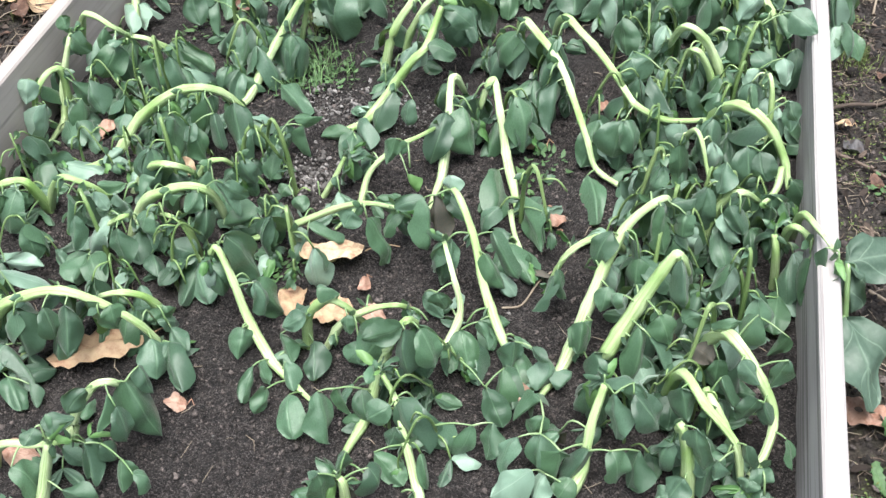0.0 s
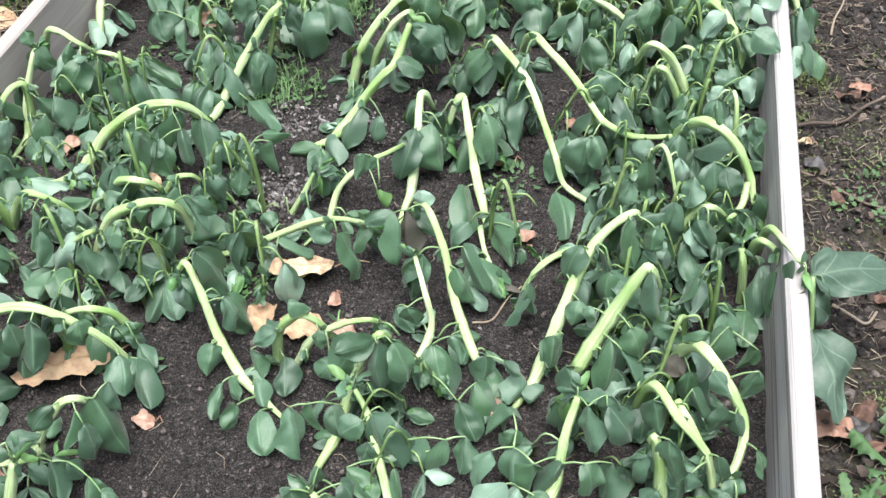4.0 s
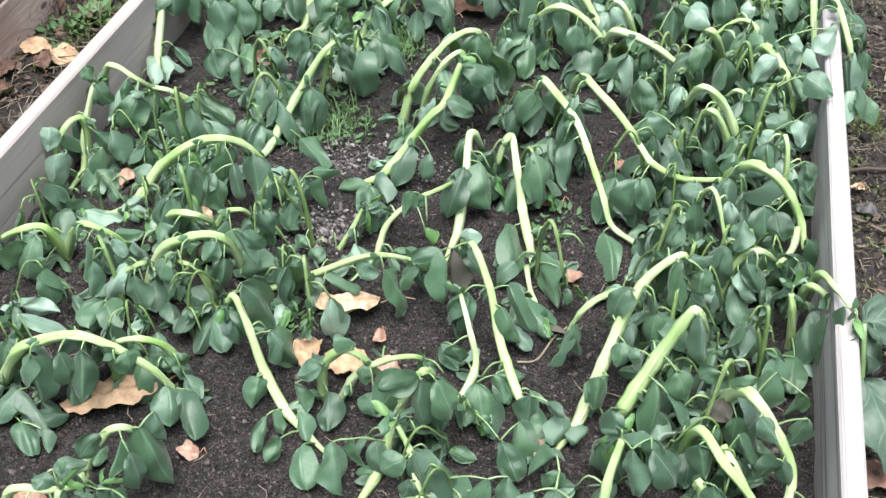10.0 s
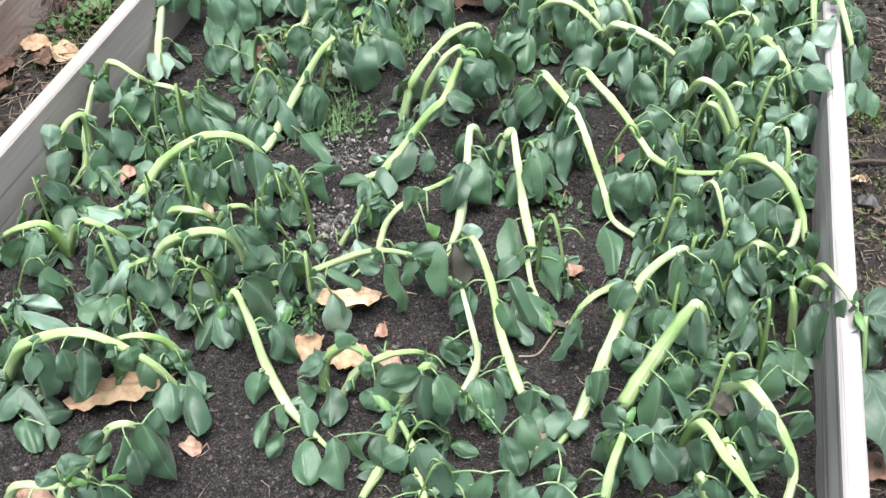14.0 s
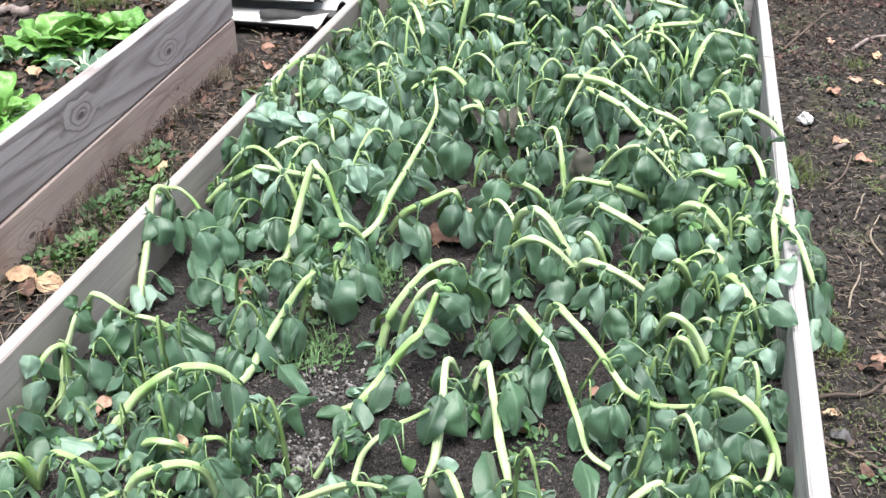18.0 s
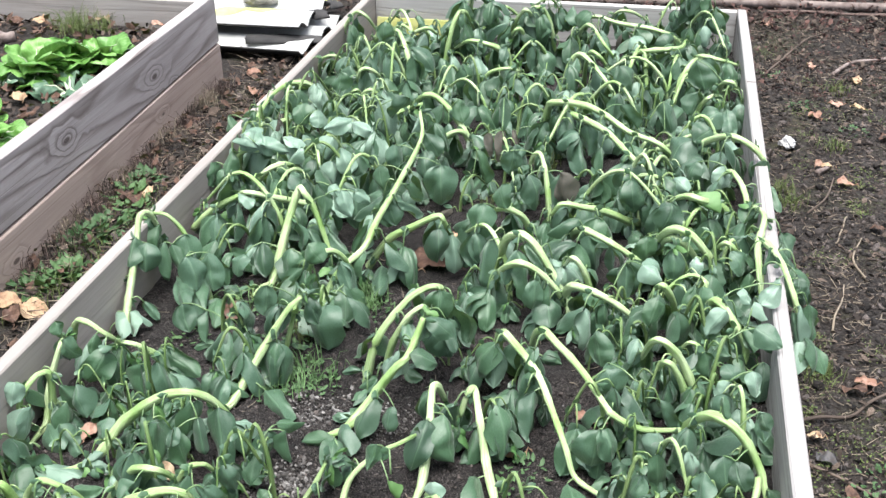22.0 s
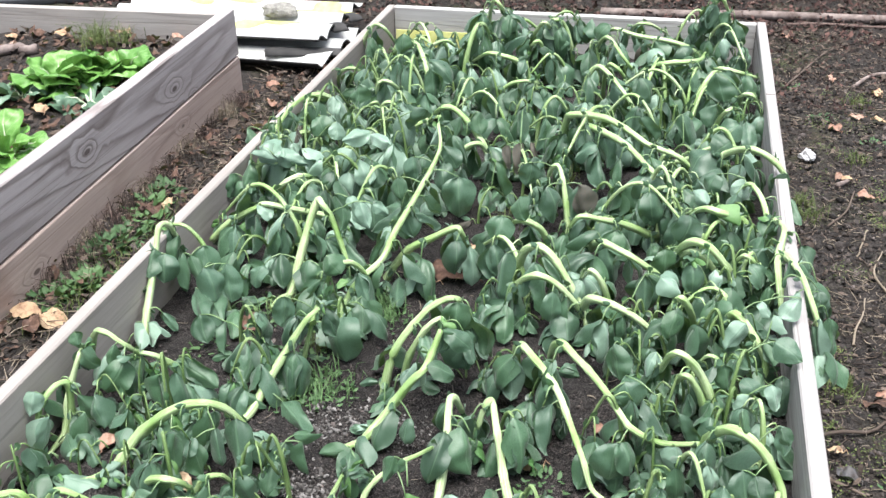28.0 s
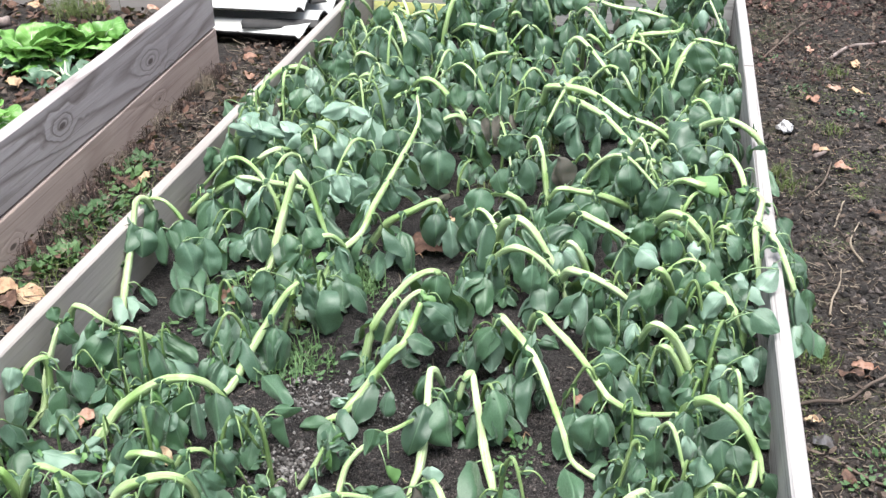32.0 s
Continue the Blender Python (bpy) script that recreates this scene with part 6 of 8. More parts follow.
bean(5.9, (34.4, 269.3, 18.0), (27.9, 262.2, 24.0), (23.1, 257.7, 27.0), (19.3, 256.1, 28.0), (17.3, 257.0, 25.0), leafy=1.10)
bean(5.2, (28.8, 237.9, 15.0), (27.0, 237.3, 20.0), (25.4, 236.5, 25.0), (23.5, 236.7, 27.0), (21.8, 238.8, 24.0), leafy=1.10)
bean(5.9, (22.6, 233.5, 21.0), (24.3, 228.4, 26.0), (28.3, 226.9, 26.0), (32.3, 226.8, 24.0), (37.2, 227.1, 20.0), leafy=0.72)
bean(6.7, (37.8, 255.5, 19.0), (39.2, 248.8, 27.0), (41.5, 245.8, 30.0), (44.6, 244.9, 29.0), (47.4, 244.6, 26.0), (51.4, 245.6, 21.0), leafy=1.10)
bean(5.9, (38.2, 256.3, 18.0), (40.2, 247.4, 27.0), (43.3, 245.6, 27.0), (46.6, 247.1, 22.0), leafy=1.10)
bean(5.9, (46.4, 247.3, 16.0), (43.8, 245.7, 22.0), (41.4, 241.8, 28.0), leafy=1.10, skip=0.4)
bean(5.9, (42.8, 231.3, 15.0), (42.2, 229.3, 22.0), (40.5, 226.4, 28.0), (39.1, 226.3, 29.0), (37.7, 229.8, 24.0), leafy=0.72)
bean(6.7, (47.1, 236.2, 16.0), (47.5, 225.0, 27.0), (49.1, 222.0, 29.0), (51.4, 219.6, 27.0), (53.6, 218.7, 23.0), (53.0, 217.1, 18.0), leafy=0.72)
bean(6.7, (47.4, 207.3, 15.0), (45.7, 206.8, 21.0), (43.3, 206.7, 27.0), (40.7, 205.5, 31.0), (38.6, 206.1, 31.0), (37.0, 209.9, 25.0), leafy=0.72)
bean(5.9, (46.2, 206.9, 15.0), (44.1, 205.9, 22.0), (42.0, 205.2, 27.0), (40.5, 205.2, 28.0), (39.7, 207.4, 25.0), leafy=0.72)
bean(4.4, (47.4, 210.2, 15.0), (46.9, 210.2, 23.0), (45.9, 211.1, 27.0), (44.2, 211.3, 28.0), (42.6, 213.0, 25.0), leafy=0.72)
bean(6.7, (18.1, 221.9, 16.0), (20.7, 210.0, 28.0), (24.8, 204.5, 29.0), (28.7, 200.0, 28.0), (32.5, 195.1, 26.0), (34.0, 194.2, 25.0), (38.1, 194.6, 23.0), (44.2, 198.2, 21.0), leafy=0.72)
bean(6.7, (13.4, 218.5, 15.0), (14.2, 212.5, 25.0), (18.4, 205.6, 27.0), (22.0, 201.7, 25.0), (25.0, 196.6, 22.0), (27.4, 191.6, 20.0), (29.2, 189.1, 17.0), (33.6, 186.7, 16.0), leafy=0.72)
bean(6.7, (-8.3, 207.7, 15.0), (-6.0, 208.9, 23.0), (-1.9, 212.3, 29.0), (1.0, 214.1, 31.0), (3.6, 215.2, 31.0), (4.1, 220.9, 24.0), leafy=0.72)
bean(5.9, (-5.7, 210.7, 15.0), (-3.9, 209.8, 21.0), (-1.3, 209.5, 27.0), (1.6, 210.5, 30.0), (2.3, 213.6, 26.0), leafy=0.72)
bean(7.4, (-6.8, 194.5, 15.0), (-3.9, 197.8, 20.0), (-0.5, 199.0, 25.0), (1.5, 200.3, 27.0), (2.0, 203.1, 28.0), (3.0, 205.7, 31.0), leafy=0.72)
bean(7.4, (7.2, 185.5, 16.0), (7.2, 190.6, 22.0), (6.9, 194.1, 26.0), (7.4, 195.2, 26.0), (8.1, 197.4, 22.0), leafy=0.72, skip=0.35)
bean(7.4, (18.0, 183.7, 15.0), (15.9, 189.3, 18.0), (14.5, 192.0, 23.0), (13.1, 195.2, 26.0), (12.3, 194.4, 26.0), (11.2, 193.8, 22.0), leafy=0.72, skip=0.3)
bean(4.4, (18.0, 183.7, 15.0), (18.8, 177.5, 17.0), (20.0, 174.2, 16.0), (22.6, 169.2, 16.0), leafy=0.72)
bean(6.7, (-54.6, 213.8, 15.0), (-56.0, 220.1, 20.0), (-56.8, 226.4, 26.0), (-57.1, 230.2, 31.0), (-56.3, 232.8, 30.0), (-56.5, 235.5, 25.0), leafy=0.72)
bean(5.2, (-43.8, 228.0, 15.0), (-47.5, 232.7, 20.0), (-50.2, 233.6, 26.0), (-52.9, 233.0, 30.0), (-56.3, 233.6, 30.0), leafy=0.72)
bean(5.9, (-55.0, 246.8, 20.0), (-50.0, 246.4, 25.0), (-44.7, 247.6, 28.0), (-43.3, 248.7, 28.0), leafy=1.10)
bean(5.2, (-32.2, 256.0, 23.0), (-37.8, 248.4, 28.0), (-43.3, 247.3, 29.0), (-47.2, 250.2, 25.0), leafy=1.10)
bean(6.7, (-34.4, 236.4, 15.0), (-33.3, 241.7, 23.0), (-31.4, 246.0, 31.0), (-29.6, 245.0, 31.0), (-27.5, 244.8, 27.0), (-24.3, 242.7, 19.0), leafy=1.10)
bean(5.9, (-47.3, 259.0, 16.0), (-45.9, 261.0, 24.0), (-43.3, 260.0, 28.0), (-40.2, 262.2, 29.0), (-39.1, 268.5, 25.0), leafy=1.10)
bean(5.2, (-53.6, 273.1, 17.0), (-52.7, 268.0, 27.0), (-47.6, 268.2, 29.0), (-43.4, 269.1, 28.0), (-42.8, 273.8, 24.0), leafy=1.10)
bean(5.2, (-28.3, 235.5, 15.0), (-24.8, 231.9, 23.0), (-21.3, 230.3, 27.0), (-19.2, 232.0, 26.0), (-17.3, 234.9, 21.0), leafy=0.72)
bean(7.4, (-27.3, 197.5, 15.0), (-24.8, 203.8, 21.0), (-21.3, 208.9, 27.0), (-19.2, 211.3, 29.0), leafy=0.72)
bean(4.4, (-24.7, 212.8, 15.0), (-22.5, 213.8, 21.0), (-21.4, 216.9, 27.0), leafy=0.72)
bean(5.9, (-54.9, 187.7, 15.0), (-55.2, 190.6, 20.0), (-53.7, 193.0, 26.0), (-53.7, 194.6, 27.0), leafy=0.72)
bean(5.9, (-60.0, 203.5, 17.0), (-55.5, 200.9, 25.0), (-52.5, 199.9, 27.0), (-48.9, 198.8, 26.0), (-47.9, 201.8, 22.0), leafy=0.72)
bean(6.7, (-37.7, 201.4, 15.0), (-40.6, 200.9, 20.0), (-42.3, 197.7, 25.0), (-44.9, 197.0, 26.0), leafy=0.72)
bean(5.2, (-54.5, 187.9, 16.0), (-53.4, 189.0, 23.0), (-54.1, 187.6, 25.0), (-55.1, 185.1, 24.0), (-56.2, 183.9, 21.0), (-53.5, 179.2, 18.0), (-50.2, 176.5, 17.0), leafy=0.72)
bean(8.1, (-42.0, 179.8, 15.0), (-38.7, 182.9, 21.0), (-32.8, 183.6, 26.0), (-28.0, 183.7, 28.0), (-25.2, 185.6, 26.0), (-23.3, 187.3, 22.0), leafy=0.72)
bean(6.7, (-46.9, 168.4, 15.0), (-46.9, 166.0, 21.0), (-48.0, 165.4, 23.0), (-50.3, 164.0, 23.0), (-54.7, 164.5, 20.0), leafy=0.72)
bean(5.9, (-48.8, 168.3, 17.0), (-42.9, 166.3, 23.0), (-38.7, 166.5, 23.0), (-36.9, 168.3, 19.0), leafy=0.72)
bean(6.7, (-38.6, 174.6, 15.0), (-32.8, 172.9, 21.0), (-27.6, 171.3, 24.0), (-25.9, 173.5, 21.0), leafy=0.72)
bean(5.2, (-29.3, 175.8, 16.0), (-25.0, 174.6, 21.0), (-22.0, 174.7, 23.0), (-21.0, 176.0, 21.0), leafy=0.72)
bean(7.4, (-34.1, 164.5, 15.0), (-30.4, 165.6, 21.0), (-25.2, 165.4, 25.0), (-21.5, 165.7, 26.0), (-19.9, 167.1, 23.0), (-19.4, 168.0, 18.0), leafy=0.72)
bean(5.2, (-37.3, 160.0, 15.0), (-34.8, 161.2, 19.0), (-30.8, 161.1, 23.0), (-30.2, 162.6, 22.0), leafy=0.72)
bean(5.2, (-22.1, 163.8, 15.0), (-22.6, 163.1, 20.0), (-24.0, 162.4, 23.0), (-26.2, 162.8, 23.0), leafy=0.72)
bean(7.4, (-6.0, 147.3, 15.0), (-9.7, 150.6, 19.0), (-11.9, 152.8, 24.0), (-13.8, 154.4, 27.0), (-14.9, 154.4, 26.0), leafy=0.72)
bean(7.4, (-45.1, 144.4, 16.0), (-38.5, 143.0, 23.0), (-33.4, 143.9, 26.0), (-29.1, 144.2, 27.0), (-25.3, 144.8, 25.0), (-21.8, 145.2, 22.0), (-19.8, 146.1, 17.0), leafy=0.72)
bean(5.9, (-21.5, 151.7, 15.0), (-22.2, 150.2, 20.0), (-24.6, 148.6, 23.0), (-28.3, 148.1, 22.0), leafy=0.72)
bean(5.2, (-37.4, 141.1, 15.0), (-35.7, 143.1, 18.0), (-33.2, 143.6, 21.0), leafy=0.72)
bean(6.7, (-25.8, 130.5, 15.0), (-23.7, 131.3, 20.0), (-21.4, 133.2, 24.0), (-19.4, 134.0, 25.0), (-18.7, 135.7, 22.0), leafy=0.72)
bean(7.4, (-24.4, 122.3, 15.0), (-23.5, 124.1, 20.0), (-22.7, 125.6, 24.0), leafy=0.72)
bean(5.9, (-34.1, 126.6, 17.0), (-30.4, 126.5, 20.0), (-25.4, 127.0, 21.0), (-22.1, 128.4, 21.0), leafy=0.72)
bean(5.2, (-14.7, 167.7, 15.0), (-9.3, 169.4, 18.0), (-3.2, 169.3, 22.0), (1.1, 168.8, 24.0), (4.4, 170.7, 22.0), leafy=0.72)
bean(4.4, (-10.8, 177.7, 15.0), (-7.3, 178.9, 18.0), (-5.8, 180.7, 21.0), leafy=0.72)
bean(4.4, (-3.0, 177.3, 15.0), (-2.2, 180.3, 19.0), (0.9, 182.3, 22.0), (4.7, 183.7, 24.0), (5.8, 188.3, 22.0), leafy=0.72)
bean(6.7, (21.2, 156.4, 15.0), (18.2, 161.4, 19.0), (16.1, 165.2, 24.0), (13.2, 169.4, 27.0), (10.8, 172.6, 25.0), leafy=0.72)
bean(5.2, (15.1, 155.2, 15.0), (15.8, 157.9, 18.0), (14.6, 159.8, 22.0), (12.6, 163.7, 24.0), leafy=0.72)
bean(5.9, (-2.5, 150.7, 15.0), (-2.0, 151.2, 20.0), (0.7, 151.2, 24.0), (2.9, 151.7, 23.0), (4.8, 153.2, 18.0), leafy=0.72)
bean(5.2, (-1.5, 150.9, 15.0), (1.8, 151.6, 19.0), (5.5, 152.4, 22.0), (8.9, 153.0, 23.0), (10.1, 154.5, 21.0), leafy=0.72)
bean(6.7, (7.9, 140.9, 15.0), (8.9, 144.9, 20.0), (10.5, 146.2, 25.0), (12.1, 146.7, 28.0), (12.9, 148.2, 26.0), leafy=0.72)
bean(5.9, (16.7, 131.8, 15.0), (14.2, 136.8, 17.0), (11.8, 141.3, 20.0), (10.1, 142.5, 23.0), leafy=0.72)
bean(6.7, (8.9, 129.2, 15.0), (8.8, 129.9, 19.0), (8.3, 130.2, 20.0), leafy=0.72)
bean(7.4, (29.6, 153.9, 15.0), (31.5, 158.8, 21.0), (33.2, 162.4, 26.0), (35.2, 166.2, 29.0), (38.5, 168.9, 31.0), (39.8, 170.4, 29.0), leafy=0.72)
bean(5.2, (34.7, 170.3, 20.0), (32.7, 166.3, 26.0), (30.1, 165.0, 26.0), (27.9, 163.9, 24.0), (26.4, 163.6, 20.0), leafy=0.72)
bean(8.1, (34.4, 153.2, 19.0), (37.5, 156.8, 25.0), (40.5, 159.1, 31.0), (41.5, 159.3, 31.0), (42.7, 161.0, 27.0), leafy=0.72)
bean(7.4, (32.8, 135.1, 15.0), (33.8, 137.8, 18.0), (34.2, 140.4, 23.0), (35.1, 142.9, 27.0), leafy=0.72)
bean(7.4, (45.3, 155.7, 15.0), (45.7, 153.8, 23.0), (47.0, 151.6, 28.0), (48.7, 149.3, 29.0), (51.3, 147.7, 26.0), (53.5, 146.2, 22.0), (53.2, 143.3, 19.0), (51.9, 141.1, 17.0), leafy=0.72)
bean(6.7, (41.7, 152.3, 15.0), (43.1, 148.3, 24.0), (46.1, 144.3, 24.0), (49.6, 142.3, 21.0), (51.1, 140.8, 16.0), leafy=0.72)
bean(5.2, (46.0, 147.4, 23.0), (46.9, 145.6, 23.0), (48.6, 144.4, 21.0), (50.0, 143.0, 19.0), leafy=0.72)
bean(7.4, (45.8, 137.4, 15.0), (44.8, 138.8, 21.0), (43.6, 139.6, 26.0), (43.2, 140.0, 25.0), leafy=0.72, skip=0.3)
bean(8.1, (43.9, 200.7, 15.0), (44.6, 197.4, 22.0), (46.5, 192.9, 28.0), (49.0, 191.0, 29.0), (51.9, 189.8, 27.0), (54.4, 188.5, 23.0), (55.5, 186.3, 20.0), leafy=0.72)
bean(4.4, (54.1, 186.9, 23.0), (53.3, 183.0, 22.0), (50.6, 180.5, 20.0), leafy=0.72)
bean(5.9, (44.6, 175.5, 15.0), (45.2, 176.0, 21.0), (46.6, 176.0, 26.0), (48.6, 176.4, 27.0), (51.1, 179.7, 23.0), leafy=0.72)
bean(6.7, (55.0, 172.8, 15.0), (53.7, 171.8, 21.0), (53.0, 172.7, 24.0), leafy=0.72)
bean(5.2, (54.6, 175.5, 19.0), (54.6, 172.2, 26.0), (56.6, 171.1, 26.0), (58.1, 170.4, 23.0), leafy=0.72)
bean(5.2, (56.0, 177.9, 19.0), (55.8, 173.7, 27.0), (57.3, 169.1, 29.0), (58.9, 165.3, 29.5), leafy=0.72)
bean(5.9, (56.7, 265.4, 19.0), (57.5, 247.3, 28.0), (59.3, 236.9, 30.0), (61.4, 230.6, 27.0), (63.5, 229.0, 21.0), leafy=1.10)
bean(5.9, (58.3, 235.4, 18.0), (56.3, 245.6, 27.0), (57.7, 255.7, 29.0), (56.1, 262.4, 28.0), leafy=1.10)
bean(6.7, (55.4, 272.1, 18.0), (50.1, 267.3, 25.0), (46.4, 263.0, 28.0), (43.1, 264.4, 28.0), (40.0, 267.9, 25.0), leafy=1.10)
bean(5.2, (54.7, 252.8, 18.0), (52.3, 246.6, 26.0), (50.3, 245.8, 28.0), (48.6, 247.7, 25.0), leafy=1.10)
bean(5.2, (28.4, 279.4, 17.0), (31.7, 274.5, 25.0), (35.6, 273.0, 28.0), (39.8, 274.0, 26.0), leafy=1.10)
bean(5.9, (57.2, 262.5, 18.0), (55.1, 271.6, 26.0), (52.3, 277.9, 28.0), (50.4, 281.2, 25.0), leafy=1.10)


# ---- side shoots and the crowded far half ----
fill = random.Random(21)


def shoot(x, y, reach, top, girth, **more):
    """A low shoot that rises at x, y (cm) and flops over."""
    a = fill.uniform(0, 6.28)
    dx, dy = math.cos(a) * reach, math.sin(a) * reach
    dx, dy = max(-54 - x, min(54 - x, dx)), min(396 - y, dy)
    bean(girth, (x, y, 15), (x + dx * 0.12, y + dy * 0.12, 15 + top * 0.6), (x + dx * 0.5, y + dy * 0.5, 15 + top), (x + dx, y + dy, 15 + top * 0.5), **{"low": True, **more})


def bare(x, y):
    """The open patches of soil between the plants."""
    return (abs(x + 10) < 17 and 228 < y < 268) or (x < -28 and 205 < y < 235) or math.hypot(x + 14, y - 198) < 9 or math.hypot(x + 4, y - 158) < 13 or math.hypot(x + 10, y - 138) < 14


for k in range(82):
    x, y = fill.uniform(-52, 52), 232 + 162 * fill.random() ** 0.9
    if not bare(x, y):
        if fill.random() < 0.42:
            shoot(x, y, fill.uniform(10, 26), fill.uniform(11, 18), fill.uniform(4.2, 5.6), leafy=1.1)
        else:
            shoot(x, y, fill.uniform(4, 13), fill.uniform(7, 14), fill.uniform(2.8, 4.0), leafy=1.3, size=1.12)
for k in range(22):
    x, y = fill.uniform(-54, -24), fill.uniform(262, 345)
    shoot(x, y, fill.uniform(6, 16), fill.uniform(12, 19), fill.uniform(3.0, 4.4), leafy=1.5, size=1.15, pale=0.42)
for k in range(36):
    x, y = fill.uniform(28, 53), fill.uniform(150, 385)
    shoot(x, y, fill.uniform(3, 10), fill.uniform(6, 13), 3, leafy=1.2, size=0.8)
for k in range(42):
    x, y = fill.uniform(2, 50), fill.uniform(128, 240)
    if not (x < 32 and 155 < y < 205):
        shoot(x, y, 6, fill.uniform(7, 11), 1.9, size=0.9)
for k in range(28):
    x, y = fill.uniform(-52, -12), fill.uniform(145, 240)
    if not bare(x, y):
        shoot(x, y, 6, fill.uniform(7, 11), 1.9, size=0.9)
# hanging clusters over the thin patches
for x, y in ((-36, 215), (-19, 219), (-20, 176), (-29, 174), (-13, 178), (-9, 166), (-40, 196), (-26, 205), (14, 196), (20, 178), (33, 196), (-34, 160)):
    shoot(x, y, fill.uniform(4, 8), fill.uniform(10, 14), 3.4, leafy=1.5)
# the dense row along the board
for k in range(17):
    x, y = fill.uniform(38, 53), 150 + 125 * (k + fill.random()) / 17
    shoot(x, y, fill.uniform(4, 9), fill.uniform(10, 17), fill.uniform(3.2, 4.4), leafy=1.4, size=0.9, pale=0.3)


hang_all()


# ---- the greens in the neighbouring bed ----
def scatter_mesh(name, material, pieces, label, category, at=None, kind=""):
    """One object out of many small pieces (verts, faces, uvs)."""
    v, f, u = [], [], []
    for pv, pf, pu in pieces:
        f += [tuple(c + len(v) for c in face) for face in pf]
        v += [tuple(p) for p in pv]
        u += list(pu)
    ob = new(name, smooth_mesh(name, v, f, material, u))
    if at is not None:
        ob.matrix_basis = Matrix.Translation(at)
    return tagged(ob, label, category, kind=kind)


def rosette(name, at, count, size, material, label, seed, wide=0.75, lift=(0.15, 1.05)):
    """A leafy plant: broad blades rising from one foot, each with a pale rib."""
    r = random.Random(seed)
    plant = thing(name, at, label, name.replace("_", " "))
    for k in range(count):
        a = k * 2.4 + r.uniform(-0.3, 0.3)
        up = lift[0] + (lift[1] - lift[0]) * (k / count) + r.uniform(-0.15, 0.15)
        out = Vector((math.cos(a), math.sin(a), 0))
        length = size * r.uniform(0.75, 1.1)
        rise = out * math.cos(up) + Vector((0, 0, math.sin(up)))
        me = blade("leaf", material, length, length * wide * r.uniform(0.85, 1.15), 0.05, 0.15 * r.uniform(0.3, 1.7), 0.20, seed * 31 + k, nu=12, nv=18, full=0.9, blunt=0.34)
        for w in me.vertices:      # crinkled between the veins
            w.co.y += 0.010 * noise.noise(Vector((w.co.x * 55, w.co.z * 55, k + seed))) + 0.05 * length * noise.noise(Vector((w.co.x * 16, w.co.z * 16, k * 3 + seed)))
        leaf = child("leaf", me, plant, hang_pose(out * 0.012 + Vector((0, 0, 0.005)), rise, Vector((0, 0, 1)) - out * 0.2, 1.0))
        spine = [me.vertices[j * 13 + 6].co + Vector((0, 0.0012, 0)) for j in range(0, 13)]
        child("rib", smooth_mesh("rib", *tube_geo(spine, [0.0042 - 0.00028 * j for j in range(13)], 6), RIB), leaf)
    return plant


nz = 0.183
CHOI_LABEL, KALE_LABEL = "bright green leafy salad cabbage growing in the raised bed", "grey-green drooping cabbage seedling with white ribs"
rosette("salad_plant", (-1.375, 3.275, nz), 22, 0.130, CHOI_LEAF, CHOI_LABEL, 3)
rosette("salad_plant", (-1.255, 3.395, nz), 20, 0.115, CHOI_LEAF, CHOI_LABEL, 4)
rosette("salad_plant", (-1.315, 3.33, nz), 12, 0.09, CHOI_LEAF, CHOI_LABEL, 9)
rosette("salad_plant", (-1.23, 2.79, nz), 16, 0.115, CHOI_LEAF, CHOI_LABEL, 5)
rosette("salad_plant", (-1.455, 3.20, nz), 9, 0.11, KALE_LEAF, KALE_LABEL, 6, 0.6, (0.0, 0.45))
rosette("salad_plant", (-1.235, 3.19, nz), 9, 0.10, KALE_LEAF, KALE_LABEL, 7, 0.6, (0.0, 0.45))

# the big cabbage leaves outside the bean bed
cab = thing("cabbage_plant", (0.66, 1.72, 0.0), "young grey-green cabbage growing against the bed's board", "cabbage plant")


def cab_leaf(foot, tip, width, seed, face=(-0.3, -0.9, 1.0)):
    foot, tip = Vector(foot) - Vector((0.66, 1.72, 0)), Vector(tip) - Vector((0.66, 1.72, 0))
    length = (tip - foot).length
    me = blade("leaf", CABBAGE, length, width, 0.10, 0.08, 0.26, seed, nu=14, nv=18, full=0.42, blunt=0.45)
    leaf = child("leaf", me, cab, hang_pose(foot, tip - foot, Vector(face), 1.0))
    child("leaf_stalk", smooth_mesh("leaf_stalk", *tube_geo(spline([Vector((0, 0, 0.01)), foot * 0.5 + Vector((0.0, 0, 0.015)), foot], 4), [0.004] * 9, 6), STALK), cab)


cab_leaf((0.640, 1.782, 0.155), (0.750, 1.858, 0.128), 0.080, 1)
cab_leaf((0.640, 1.715, 0.12), (0.694, 1.628, 0.045), 0.082, 2, (0.7, -0.7, 0.5))
cab_leaf((0.634, 1.80, 0.14), (0.662, 1.755, 0.09), 0.050, 5)

